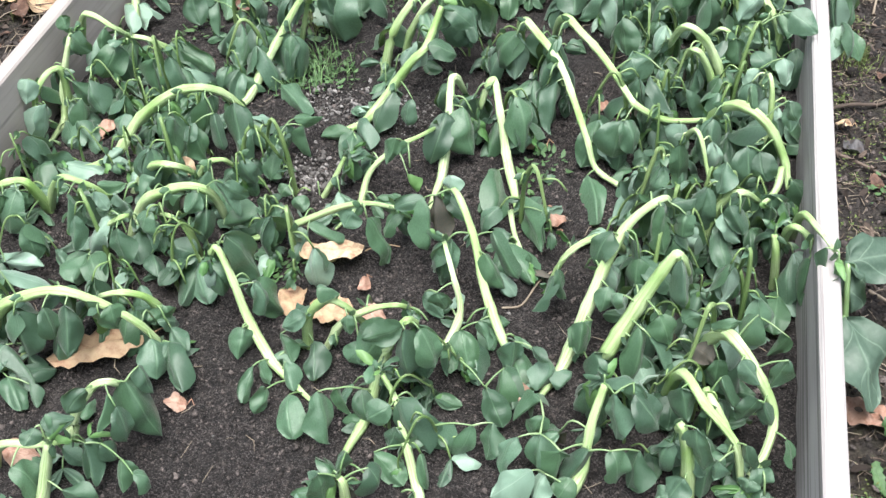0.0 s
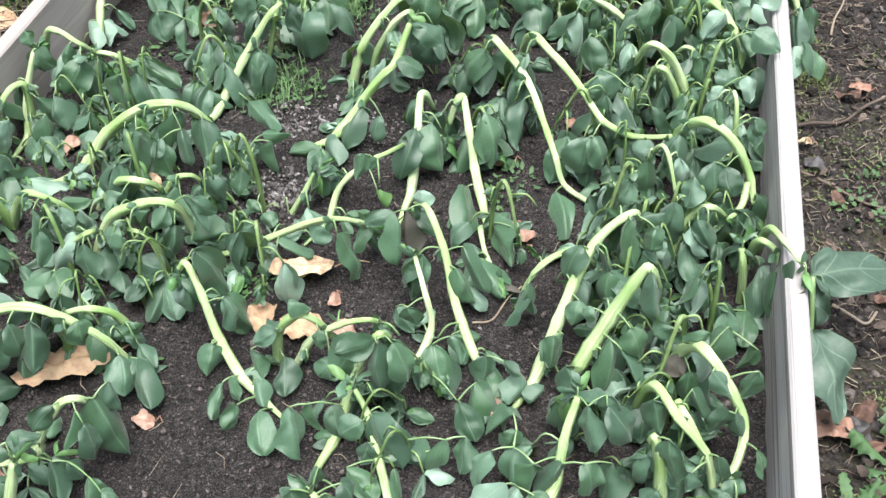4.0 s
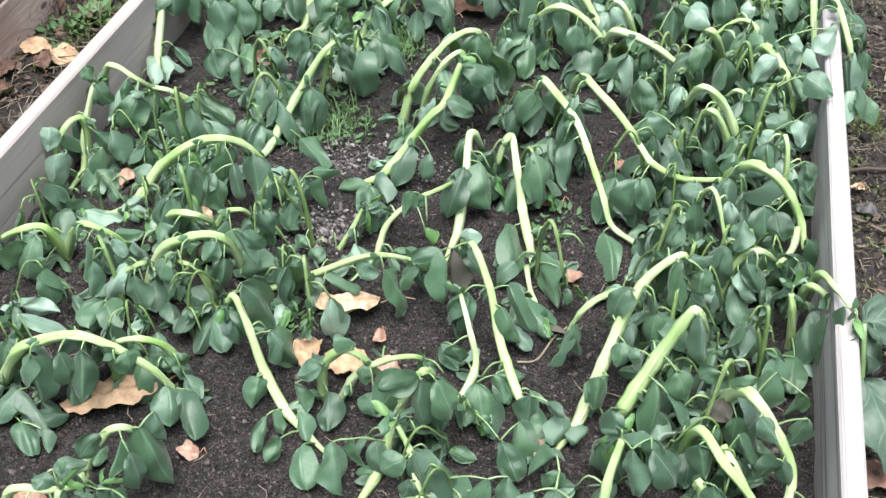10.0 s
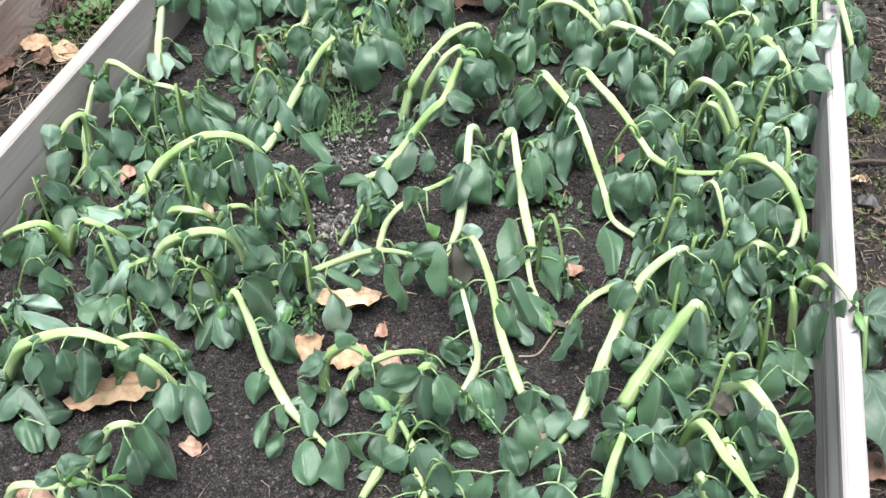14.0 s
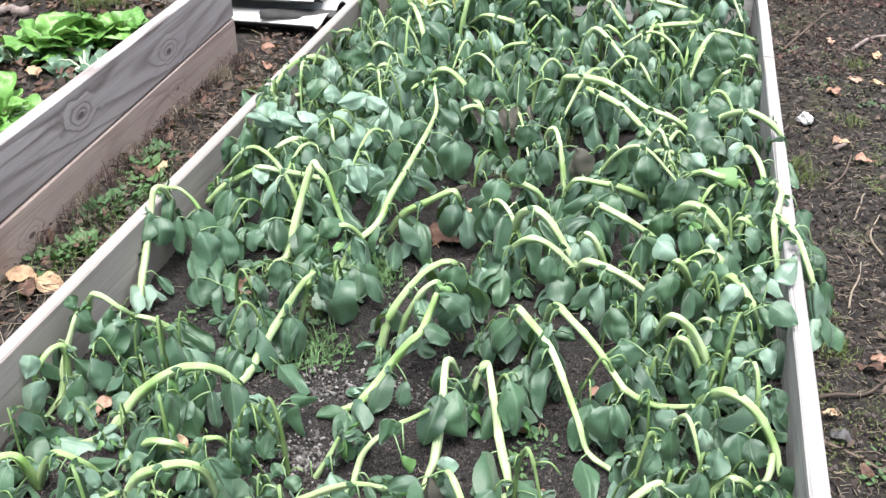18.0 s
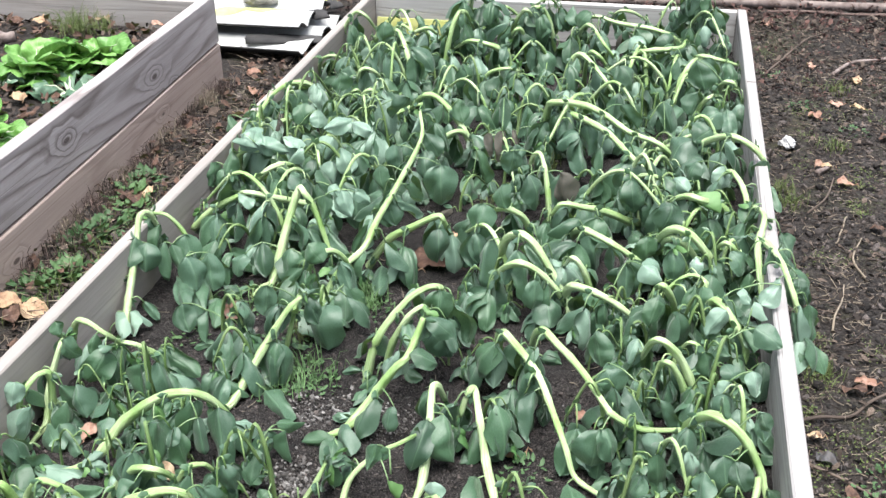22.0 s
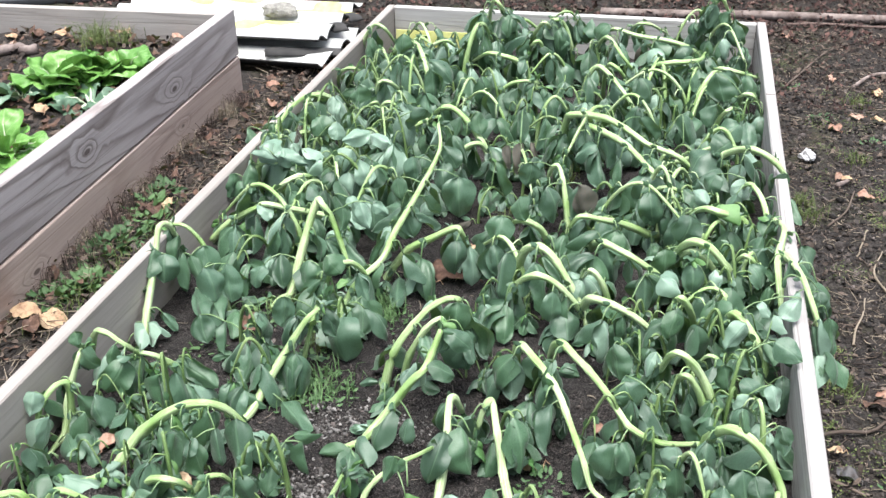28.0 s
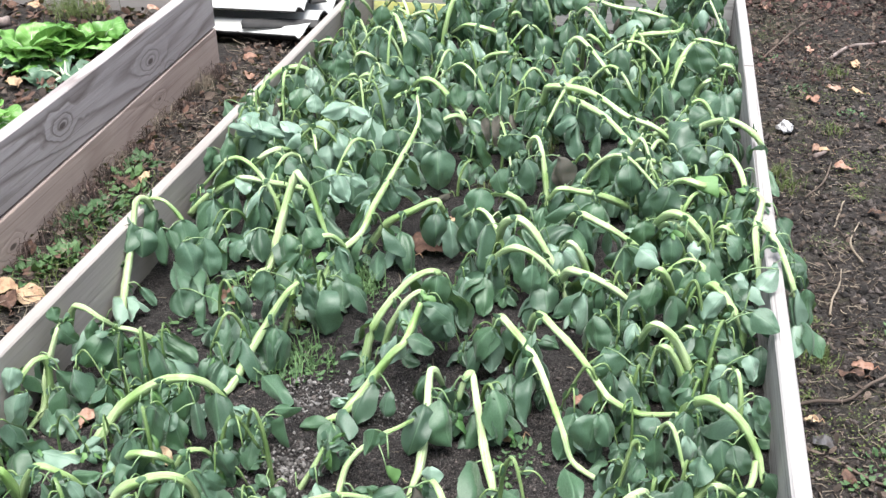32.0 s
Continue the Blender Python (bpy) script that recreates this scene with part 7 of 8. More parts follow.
# ---- things behind the beds ----
def corrugated(name, length, depth, wave, amp, at, turn, tilt, label, patches, seed):
    """A wavy cement sheet; the waves run along local x."""
    t, ny, nx = 0.007, int(depth / wave * 10), 8
    ob = thing(name, at, label, "roofing sheet", "stack of old roofing sheets", turn=turn)
    verts, faces, slots = [], [], []
    for i in range(nx + 1):
        x = -length / 2 + length * i / nx
        for top in (1, 0):
            for j in range(ny + 1):
                y = -depth / 2 + depth * j / ny
                chip = 0.012 * noise.noise(Vector((y * 14, seed, x))) if i in (0, nx) else 0.0
                verts.append((x + chip, y, amp * math.sin(2 * math.pi * y / wave) + (t if top else 0) + tilt * x))
    w = ny + 1
    # slot 1 paints shade onto the underside, both long edges and one end
    for i in range(nx):
        for j in range(ny):
            a = i * 2 * w + j
            b = a + 2 * w
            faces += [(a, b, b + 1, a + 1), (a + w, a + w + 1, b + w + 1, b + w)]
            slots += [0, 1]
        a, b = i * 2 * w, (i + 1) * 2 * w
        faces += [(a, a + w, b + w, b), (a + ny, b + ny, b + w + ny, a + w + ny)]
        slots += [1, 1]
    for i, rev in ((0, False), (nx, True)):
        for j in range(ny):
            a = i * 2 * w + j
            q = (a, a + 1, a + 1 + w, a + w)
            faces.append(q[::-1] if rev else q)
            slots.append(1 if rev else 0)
    child("sheet", smooth_mesh("sheet", verts, faces, [SHEET, SHEET_DARK_AND_SHADE], None, slots), ob)
    r = random.Random(seed)
    for px, py, pr in patches:
        n, pv, pf = 36, [], []
        rings = 10
        for k in range(rings + 1):
            for q in range(n):
                a = 2 * math.pi * q / n
                rr = pr * k / rings * (1 + 0.35 * math.sin(a * 3 + px * 9) + 0.2 * math.sin(a * 5 + py))
                x, y = px + rr * 1.7 * math.cos(a), py + rr * 0.6 * math.sin(a)
                pv.append((x, y, amp * math.sin(2 * math.pi * y / wave) + t + 0.0012 + tilt * x))
        for k in range(rings):
            for q in range(n):
                a, b = k * n + q, k * n + (q + 1) % n
                pf.append((a, a + n, b + n, b))
        child("lichen_patch", smooth_mesh("lichen_patch", pv, pf, LICHEN), ob, label="yellow-green lichen")
    return ob


corrugated("roofing_sheet", 0.93, 0.56, 0.146, 0.016, (-1.37, 4.43, 0.085), 1.0, 0.0, "old white corrugated cement sheet with yellow lichen", [(0.0, 0.22, 0.09), (0.36, 0.12, 0.08), (0.2, -0.1, 0.07), (-0.25, 0.2, 0.08)], 2)
corrugated("roofing_sheet", 0.90, 0.50, 0.146, 0.016, (-1.31, 4.30, 0.032), -2.0, 0.0, "old white corrugated cement sheet lying under another", [(0.1, -0.2, 0.05)], 3)


def ridge_piece(at, length, radius, turn, label, seed):
    """An arched shell with ragged ends: a sheet's broken-off ridge, or a dark stand-in for a shaded hollow."""
    verts, faces, nx, na = [], [], 14, 10
    for i in range(nx + 1):
        for shell in (0.0, 0.008):
            for k in range(na + 1):
                a = math.pi * k / na
                x = length * (i / nx - 0.5) + (0.02 * noise.noise(Vector((a * 2, seed, i))) if i in (0, nx) else 0.0)
                rr = radius - shell + 0.004 * noise.noise(Vector((x * 20, a * 2, seed)))
                taper = 1.0 - 0.35 * (i / nx) ** 3
                verts.append((x, rr * 1.3 * math.cos(a), rr * math.sin(a) * taper))
    w = na + 1
    for i in range(nx):
        for k in range(na):
            a, b = i * 2 * w + k, (i + 1) * 2 * w + k
            faces += [(a, b, b + 1, a + 1), (a + w, a + w + 1, b + w + 1, b + w)]
        a, b = i * 2 * w, (i + 1) * 2 * w
        faces += [(a, a + w, b + w, b), (a + na, b + na, b + w + na, a + w + na)]
    for i in (0, nx):
        for k in range(na):
            a = i * 2 * w + k
            faces.append((a, a + 1, a + 1 + w, a + w))
    ob = new("sheet_fragment", smooth_mesh("sheet_fragment", verts, faces, SHEET_DARK_AND_SHADE))
    ob.matrix_basis = pose(*at, 0, 0, turn)
    return tagged(ob, label, "sheet fragment")


ridge_piece((-0.967, 4.175, 0.040), 0.27, 0.024, 12, "dark arched fragment of a broken roofing sheet", 1)
# two small arches added where the wave ends have only shaded hollows
ridge_piece((-0.905, 4.385, 0.072), 0.06, 0.028, 40, "small dark arch standing in for a shaded hollow of a sheet end", 2)
ridge_piece((-0.895, 4.52, 0.072), 0.06, 0.028, 60, "small dark arch standing in for a shaded hollow of a sheet end", 3)


def pebble_geo(r, size, flat=0.6, rough=0.25):
    """A lumpy stone out of a coarse ball."""
    verts, faces = [], []
    seg, ring = 6, 3
    ph = Vector((r.uniform(0, 50), r.uniform(0, 50), r.uniform(0, 50)))
    for i in range(ring + 1):
        th = math.pi * i / ring
        for k in range(seg):
            a = 2 * math.pi * (k + 0.5 * (i % 2)) / seg
            d = Vector((math.sin(th) * math.cos(a), math.sin(th) * math.sin(a), math.cos(th)))
            s = size * (1 + rough * noise.noise(d * 1.6 + ph) * 2)
            verts.append((d.x * s, d.y * s * 0.8, d.z * s * flat))
    for i in range(ring):
        for k in range(seg):
            a, b = i * seg + k, i * seg + (k + 1) % seg
            faces.append((a, a + seg, b + seg, b))
    return verts, faces, [(0.5, 0.5)] * len(verts)


def stone(at, size, turn, material, label, seed, rough=1.0):
    r = random.Random(seed)
    bm = bmesh.new()
    bmesh.ops.create_icosphere(bm, subdivisions=4, radius=1.0)
    for v in bm.verts:
        d = v.co.normalized()
        s = 1 + rough * 0.25 * noise.noise(d * 1.3 + Vector((seed, 0, 0))) + rough * 0.12 * noise.noise(d * 4.0 + Vector((0, seed, 0))) + 0.05 * noise.noise(d * 11.0)
        v.co = Vector((d.x * s * size[0], d.y * s * size[1], d.z * s * size[2]))
    ob = new("stone", bm_mesh(bm, "stone", material))
    ob.matrix_basis = pose(*at, 0, 0, turn)
    return tagged(ob, label, "stone")


stone((-1.15, 4.44, 0.118), (0.070, 0.045, 0.028), 8, STONE, "flat rough grey stone weighing down a roofing sheet", 3)


def lying_bar(name, a, b, radius, material, label, category, sides=10, knobs=0.1, seed=1, square=0.0):
    a, b = Vector(a), Vector(b)
    n = 24
    pts, radii = [], []
    for i in range(n + 1):
        f = i / n
        p = a.lerp(b, f) - a
        p.z += 0.008 * noise.noise(Vector((f * 4, seed, 0)))
        p.y += 0.02 * noise.noise(Vector((f * 3, 0, seed)))
        pts.append(p)
        radii.append(radius * (1 + knobs * noise.noise(Vector((f * 19, seed, 2)))))
    ob = new(name, smooth_mesh(name, *tube_geo(pts, radii, sides, square), material))
    ob.matrix_basis = Matrix.Translation(a)
    return tagged(ob, label, category)


lying_bar("pole", (0.02, 4.98, 0.022), (1.75, 5.12, 0.022), 0.018, BARK, "long weathered wooden pole lying on the ground", "pole", seed=2)
lying_bar("pole", (0.75, 4.95, 0.015), (1.7, 5.00, 0.02), 0.006, BRUSH, "thin dark branch lying beside the pole", "pole", seed=5, knobs=0.5)


def gutter(a, b, label, seed):
    a, b = Vector(a), Vector(b)
    d = b - a
    bm = bmesh.new()
    rounded_box(bm, (d.length, 0.034, 0.026), (d.length / 2, 0.017, 0.013), 0.005)
    ob = new("plastic_beam", bm_mesh(bm, "plastic_beam", RAIL))
    ob.matrix_basis = pose(*a, 0, 0, math.degrees(math.atan2(d.y, d.x)))
    return tagged(ob, label, "beam")


gutter((-2.80, 4.53, 0.008), (-1.975, 4.890, 0.014), "dark grey plastic beam lying along the fence", 1)
gutter((-1.966, 4.900, 0.014), (-0.405, 5.215, 0.008), "dark grey plastic beam lying along the fence", 2)

# the yellow sheet leaning inside the far board
bm = bmesh.new()
rounded_box(bm, (0.30, 0.006, 0.055), (0, 0, 0.0275), 0.002)
ysheet = new("yellow_sheet", bm_mesh(bm, "yellow_sheet", LICHEN))
ysheet.matrix_basis = pose(-0.415, FAR - THICK - 0.02, SOIL_Z + 0.002, -8, 0, 0)
tagged(ysheet, "yellow-green sheet leaning on the far board", "sheet")

# ---- the fence ----
F0, F1 = Vector((-3.4, 5.10, 0.0)), Vector((2.2, 5.78, 0.0))
fence = thing("net_fence", F0, "green plastic diamond net fence on rusty posts", "fence")
run_v = (F1 - F0)
wide = run_v.length
along = run_v.normalized()
cell = 0.098
for k in range(int(wide / cell)):
    v, f = [], []
    slack = 2.6 if k * cell < 1.35 else 1.0        # one end hangs loose
    for way in (0, 1):
        pts = []
        for j in range(25):
            at = k + (0.5 if j % 2 else way)          # neighbours meet in knots
            s = cell * at + slack * 0.012 * noise.noise(Vector((at * 0.9, j * 0.6, 1)))
            z = 0.015 + j * 0.050 + slack * 0.012 * noise.noise(Vector((at * 0.7, j * 0.5, 5)))
            pts.append(along * s + Vector((0, 0.025 * noise.noise(Vector((at * 0.23, j * 0.21, 7))) - 0.02, z)))
        tube_geo(pts, [0.0045 * (1 + 0.35 * noise.noise(Vector((j * 0.8, k, 2)))) for j in range(25)], 4, 0.0, v, f)
    child("net_strand", smooth_mesh("net_strand", v, f, NET), fence)
for s in (0.95, 3.06, 5.2):
    p = along * s + Vector((0, 0.03, -0.1))
    child("post", smooth_mesh("post", *tube_geo([p, p + Vector((0, 0, 0.6)), p + Vector((0, 0, 1.35))], [0.028, 0.027, 0.026], 10), POST), fence)

# dead stems and brush behind the net
br = random.Random(31)
pieces = []
for k in range(2700):
    s = br.uniform(-0.3, wide + 0.3)
    dpt = br.uniform(-0.14, 0.2) if s > 2.6 and br.random() < 0.55 else br.uniform(0.05, 1.1)
    p = F0 + along * s + Vector((0, dpt, 0))
    h = br.uniform(0.2, 0.9)
    lean = Vector((br.gauss(0, 0.2), br.gauss(0, 0.15), 1)).normalized()
    bend = Vector((br.gauss(0, 0.12), br.gauss(0, 0.1), 0)) * h
    v, f = tube_geo([p, p + lean * h * 0.5, p + lean * h + bend], [br.uniform(0.002, 0.0045), 0.0025, 0.001], 3, 0.0, caps=False)
    pieces.append((v, f, [(0.5, 0.5)] * len(v)))
scatter_mesh("dead_brush", BRUSH, pieces, "tangle of dead reddish-brown stems behind the fence", "brush", kind="stuff")
pieces = []
for k in range(900):
    s = br.uniform(0, wide)
    p = F0 + along * s + Vector((0, br.uniform(-0.35, 0.5), br.uniform(0, 0.03)))
    a = br.uniform(0, 6.28)
    l = br.uniform(0.15, 0.5)
    d = Vector((math.cos(a), math.sin(a) * 0.5, br.uniform(-0.05, 0.6))) * l
    arch = spline([p, p + d * 0.45 + Vector((br.gauss(0, 0.03), 0, br.uniform(0.01, 0.10))), p + d + Vector((0, 0, -br.uniform(0, 0.08)))], 4)
    v, f = tube_geo(arch, [0.0022 - 0.0002 * q for q in range(9)], 3, caps=False)
    pieces.append((v, f, [(0.5, 0.5)] * len(v)))
scatter_mesh("dry_stalks", BRUSH, pieces, "pale dry stalks fallen along the fence", "stalks", kind="stuff")
bm = bmesh.new()
rounded_box(bm, (0.62, 0.10, 0.05), (0, 0, 0.025), 0.008)
pb = new("white_board", bm_mesh(bm, "white_board", SHEET))
pb.matrix_basis = pose(-0.12, 5.75, 0.03, 0, 4, 6)
tagged(pb, "white board lying in the brush behind the fence", "board")
bm = bmesh.new()
rounded_box(bm, (1.0, 0.06, 0.04), (0, 0, 0.02), 0.008)
pb = new("white_board", bm_mesh(bm, "white_board", SHEET))
pb.matrix_basis = pose(-1.9, 5.62, 0.06, 0, 3, -4)
tagged(pb, "white board lying in the brush behind the fence", "board")


# ---- fallen leaves ----
lf = random.Random(77)


def fallen_leaf(x, y, size, turn, material, label, wide=0.62, lift=0.006, inside=True, tilt=0.0, curl=0.10, z=None, stalk=0.3, group="fallen leaves"):
    """A dry leaf lying on the soil, curled, with its stalk."""
    seed = int(abs(x * 977 + y * 613) * 10)
    v, f, u = blade_geo(size, size * wide, -0.12, curl * 0.5, 0.10, seed, 12, 16)
    v = [(p[0] * (1 + 0.25 * noise.noise(Vector((p[2] * 90, seed, 1 if p[0] > 0 else 5))) + (0.16 if size < 0.07 else 0.05) * noise.noise(Vector((p[2] * 330, seed, 3 if p[0] > 0 else 8)))), -p[2] - size / 2, p[1] + 0.014 * noise.noise(Vector((p[0] * 40, p[2] * 40, seed))) + 0.006 * noise.noise(Vector((p[0] * 110, p[2] * 110, seed)))) for p in v]
    low = min(p[2] for p in v)
    v = [(a, b, c - low * 0.6) for a, b, c in v]
    if stalk:
        tv, tf = tube_geo([Vector((0, -size / 2, 0.002)), Vector((0.006, -size / 2 - stalk * size * 0.5, 0.006)), Vector((0.0, -size / 2 - stalk * size, 0.001))], [0.0014, 0.0012, 0.001], 4)
        f = f + [tuple(c + len(v) for c in q) for q in tf]
        v = v + [tuple(p) for p in tv]
        u = u + [(0.5, 0.5)] * len(tv)
    ob = new("fallen_leaf", smooth_mesh("fallen_leaf", v, f, material, u))
    ground_z = z if z is not None else (soil_height(x, y) if inside else ground_height(x, y))
    ob.matrix_basis = pose(x, y, ground_z + lift, tilt, lf.uniform(-8, 8), turn)
    return tagged(ob, label, "leaf", group)


TAN_L, ORANGE_L, BROWN_L = "large dry tan leaf fallen on the soil", "curled dry orange-brown leaf fallen on the soil", "small withered dark brown leaf fallen on the soil"
fallen_leaf(-0.285, 1.450, 0.125, 118, DRY_TAN, TAN_L, 0.5, 0.008)
fallen_leaf(-0.038, 1.662, 0.088, 112, DRY_TAN, "dry tan leaf with a red stalk on the soil", 0.62, 0.008, stalk=0.55)
fallen_leaf(-0.066, 1.573, 0.055, 30, DRY_TAN, TAN_L, 0.8)
fallen_leaf(-0.010, 1.562, 0.062, 80, DRY_TAN, TAN_L, 0.8)
fallen_leaf(0.044, 1.570, 0.040, 70, DRY_ORANGE, ORANGE_L, 0.7)
fallen_leaf(0.247, 1.784, 0.042, 20, DRY_ORANGE, ORANGE_L, 0.85)
fallen_leaf(0.297, 2.058, 0.050, 60, DRY_ORANGE, ORANGE_L, 0.7)
fallen_leaf(0.197, 1.943, 0.034, 120, DRY_TAN, TAN_L, 0.8)
fallen_leaf(0.253, 1.473, 0.034, 100, DRY_ORANGE, ORANGE_L, 0.8)
fallen_leaf(-0.303, 1.791, 0.036, 40, DRY_TAN, TAN_L, 0.7)
fallen_leaf(-0.462, 1.856, 0.040, 0, DRY_ORANGE, ORANGE_L, 0.6)
fallen_leaf(0.345, 1.644, 0.028, 40, DRY_ORANGE, ORANGE_L, 0.7)
fallen_leaf(0.019, 1.615, 0.024, 160, DRY_ORANGE, ORANGE_L, 0.7)
fallen_leaf(-0.301, 1.280, 0.048, 95, DRY_ORANGE, ORANGE_L, 0.7)
fallen_leaf(-0.155, 1.390, 0.030, 95, DRY_ORANGE, ORANGE_L, 0.7)
fallen_leaf(-0.107, 2.465, 0.060, 80, DRY_TAN, "pale dry leaf fallen on the soil", 0.6)
fallen_leaf(-0.052, 2.505, 0.090, 70, DRY_BROWN, BROWN_L, 0.75)
fallen_leaf(-0.020, 2.609, 0.055, 40, DRY_TAN, TAN_L, 0.8)
fallen_leaf(-0.376, 2.242, 0.065, 60, DRY_BROWN, BROWN_L, 0.7)
fallen_leaf(-0.300, 2.02, 0.050, 60, DRY_BROWN, BROWN_L, 0.7)
fallen_leaf(-0.40, 2.05, 0.050, 10, DRY_BROWN, BROWN_L, 0.7)
# on the path between the beds
for x, y, s, a, m in ((-0.975, 2.40, 0.085, 70, DRY_TAN), (-0.912, 2.386, 0.080, 100, DRY_TAN), (-0.93, 2.35, 0.07, 30, DRY_BROWN), (-0.949, 2.93, 0.085, 60, DRY_BROWN), (-0.918, 2.97, 0.05, 0, DRY_TAN),
                      (-0.984, 3.91, 0.09, 80, DRY_ORANGE), (-0.93, 3.75, 0.08, 50, DRY_ORANGE), (-1.02, 3.98, 0.07, 20, DRY_BROWN), (-0.90, 3.55, 0.06, 100, DRY_TAN), (-1.00, 2.30, 0.08, 10, DRY_BROWN), (-0.96, 2.22, 0.07, 140, DRY_BROWN)):
    fallen_leaf(x, y, s * (0.62 if y > 3.0 else 1.0), a, m, "dry leaf lying on the path between the beds", 0.65, 0.012, inside=False)
# on the ground beside the bed
for x, y, s, a, m in ((0.858, 3.357, 0.065, 70, DRY_ORANGE), (0.827, 3.846, 0.075, 20, DRY_ORANGE), (0.898, 3.966, 0.07, 90, DRY_ORANGE), (0.96, 3.93, 0.08, 75, DRY_TAN), (0.82, 3.465, 0.06, 60, DRY_TAN), (0.80, 3.47, 0.045, 20, DRY_ORANGE),
                      (0.796, 2.464, 0.06, 80, DRY_ORANGE), (0.680, 1.648, 0.115, 60, DRY_ORANGE), (0.734, 1.678, 0.065, 150, DRY_BROWN), (0.722, 1.640, 0.075, 20, SLATE_LEAF), (0.772, 2.439, 0.07, 75, DRY_BROWN), (0.70, 2.215, 0.06, 40, SLATE_LEAF), (0.74, 4.80, 0.08, 20, DRY_ORANGE), (0.684, 2.276, 0.045, 90, DRY_TAN), (1.02, 3.70, 0.09, 30, DRY_BROWN), (0.99, 4.2, 0.08, 10, DRY_TAN), (0.86, 4.35, 0.08, 0, DRY_ORANGE),
                      (0.73, 2.12, 0.05, 15, DRY_BROWN), (0.78, 1.90, 0.05, 75, DRY_BROWN), (0.90, 3.10, 0.05, 75, DRY_BROWN), (0.74, 1.62, 0.05, 120, DRY_BROWN)):
    fallen_leaf(x, y, s * 0.68, a, m, "dry leaf lying on the mossy ground", 0.65, 0.010, inside=False)
# in the neighbouring bed
for x, y, s, a, m in ((-1.66, 3.76, 0.08, 70, DRY_TAN), (-1.73, 3.74, 0.09, 20, DRY_BROWN), (-1.74, 3.60, 0.06, 0, DRY_ORANGE), (-1.45, 3.80, 0.07, 80, DRY_ORANGE), (-1.33, 3.10, 0.09, 40, DRY_TAN), (-1.30, 3.25, 0.06, 100, DRY_TAN),
                      (-1.80, 3.70, 0.07, 45, DRY_TAN), (-1.38, 3.25, 0.06, 10, DRY_BROWN), (-1.25, 3.79, 0.06, 60, DRY_ORANGE), (-1.50, 3.25, 0.05, 60, DRY_TAN), (-1.40, 3.15, 0.07, 130, DRY_BROWN)):
    fallen_leaf(x, y, s * 0.75, a, m, "dry leaf lying in the neighbouring bed", 0.65, 0.010, z=0.188)


def litter(name, count, area, height, mats, size, seed, label):
    """Countless small leaf scraps over an area (x0, x1, y0, y1)."""
    r = random.Random(seed)
    for mi, material in enumerate(mats):
        pieces = []
        for k in range(count // len(mats)):
            x, y = r.uniform(area[0], area[1]), r.uniform(area[2], area[3])
            s = r.uniform(*size)
            v, f, u = blade_geo(s, s * r.uniform(0.2, 0.65), r.uniform(-0.4, 0.4), r.uniform(-0.2, 0.25), 0.2, seed * 100 + k, 2, 4)
            m = pose(x, y, height(x, y) + r.uniform(0.002, 0.025), r.uniform(40, 140), r.uniform(-50, 50), r.uniform(0, 360))
            pieces.append(([m @ Vector(p) for p in v], f, u))
        scatter_mesh(name, material, pieces, label, "leaf litter", kind="stuff")


litter("leaf_litter", 13500, (-2.9, 2.0, 4.75, 6.0), ground_height, [RUST, RUST, MULCH], (0.010, 0.034), 3, "red-brown leaf litter heaped along the fence")
litter("leaf_litter", 2600, (0.63, 1.6, 4.0, 4.95), ground_height, [RUST, MULCH], (0.006, 0.020), 8, "rotting leaf scraps beside the pole")
litter("leaf_litter", 6300, (0.63, 1.5, 1.2, 5.0), ground_height, [CLOD, MULCH, MULCH], (0.004, 0.016), 4, "scraps of brown leaves on the bare ground")
litter("leaf_litter", 1100, (0.63, 1.35, 1.35, 4.9), ground_height, [MULCH, MULCH], (0.012, 0.030), 21, "torn dark leaves trodden into the ground")
litter("leaf_litter", 500, (-1.08, -0.62, 2.9, 4.4), ground_height, [DRY_BROWN, DRY_BROWN, MULCH, MULCH], (0.016, 0.042), 23, "torn brown and tan leaves on the path")
litter("leaf_litter", 1300, (-1.06, -0.62, 1.8, 4.6), ground_height, [DRY_BROWN, MULCH], (0.008, 0.034), 5, "scraps of brown leaves on the path")
litter("leaf_litter", 1400, (-1.85, -1.15, 2.6, 3.8), lambda x, y: 0.180, [MULCH, DRY_BROWN], (0.015, 0.04), 6, "scraps of brown leaves on the bed's soil")


def sticks(name, count, area, height, material, length, thick, seed, label, rise=0.1):
    r = random.Random(seed)
    pieces = []
    for k in range(count):
        x, y, a, l = r.uniform(area[0], area[1]), r.uniform(area[2], area[3]), r.uniform(0, 6.28), r.uniform(*length)
        d = Vector((math.cos(a), math.sin(a), r.uniform(-0.02, rise))) * l
        p = Vector((x, y, height(x, y) + 0.003))
        side = Vector((-d.y, d.x, 0)) * r.uniform(-0.25, 0.25)
        t = r.uniform(*thick)
        q = p + d
        q.z = max(q.z, height(q.x, q.y) + 0.003)
        h = p.lerp(q, 0.5) + side
        h.z = max(h.z, height(h.x, h.y) + 0.003)
        v, f = tube_geo([p, h, q], [t, t, t * 0.5], 4, caps=False)
        pieces.append((v, f, [(0.5, 0.5)] * len(v)))
    scatter_mesh(name, material, pieces, label, "twigs", kind="stuff")


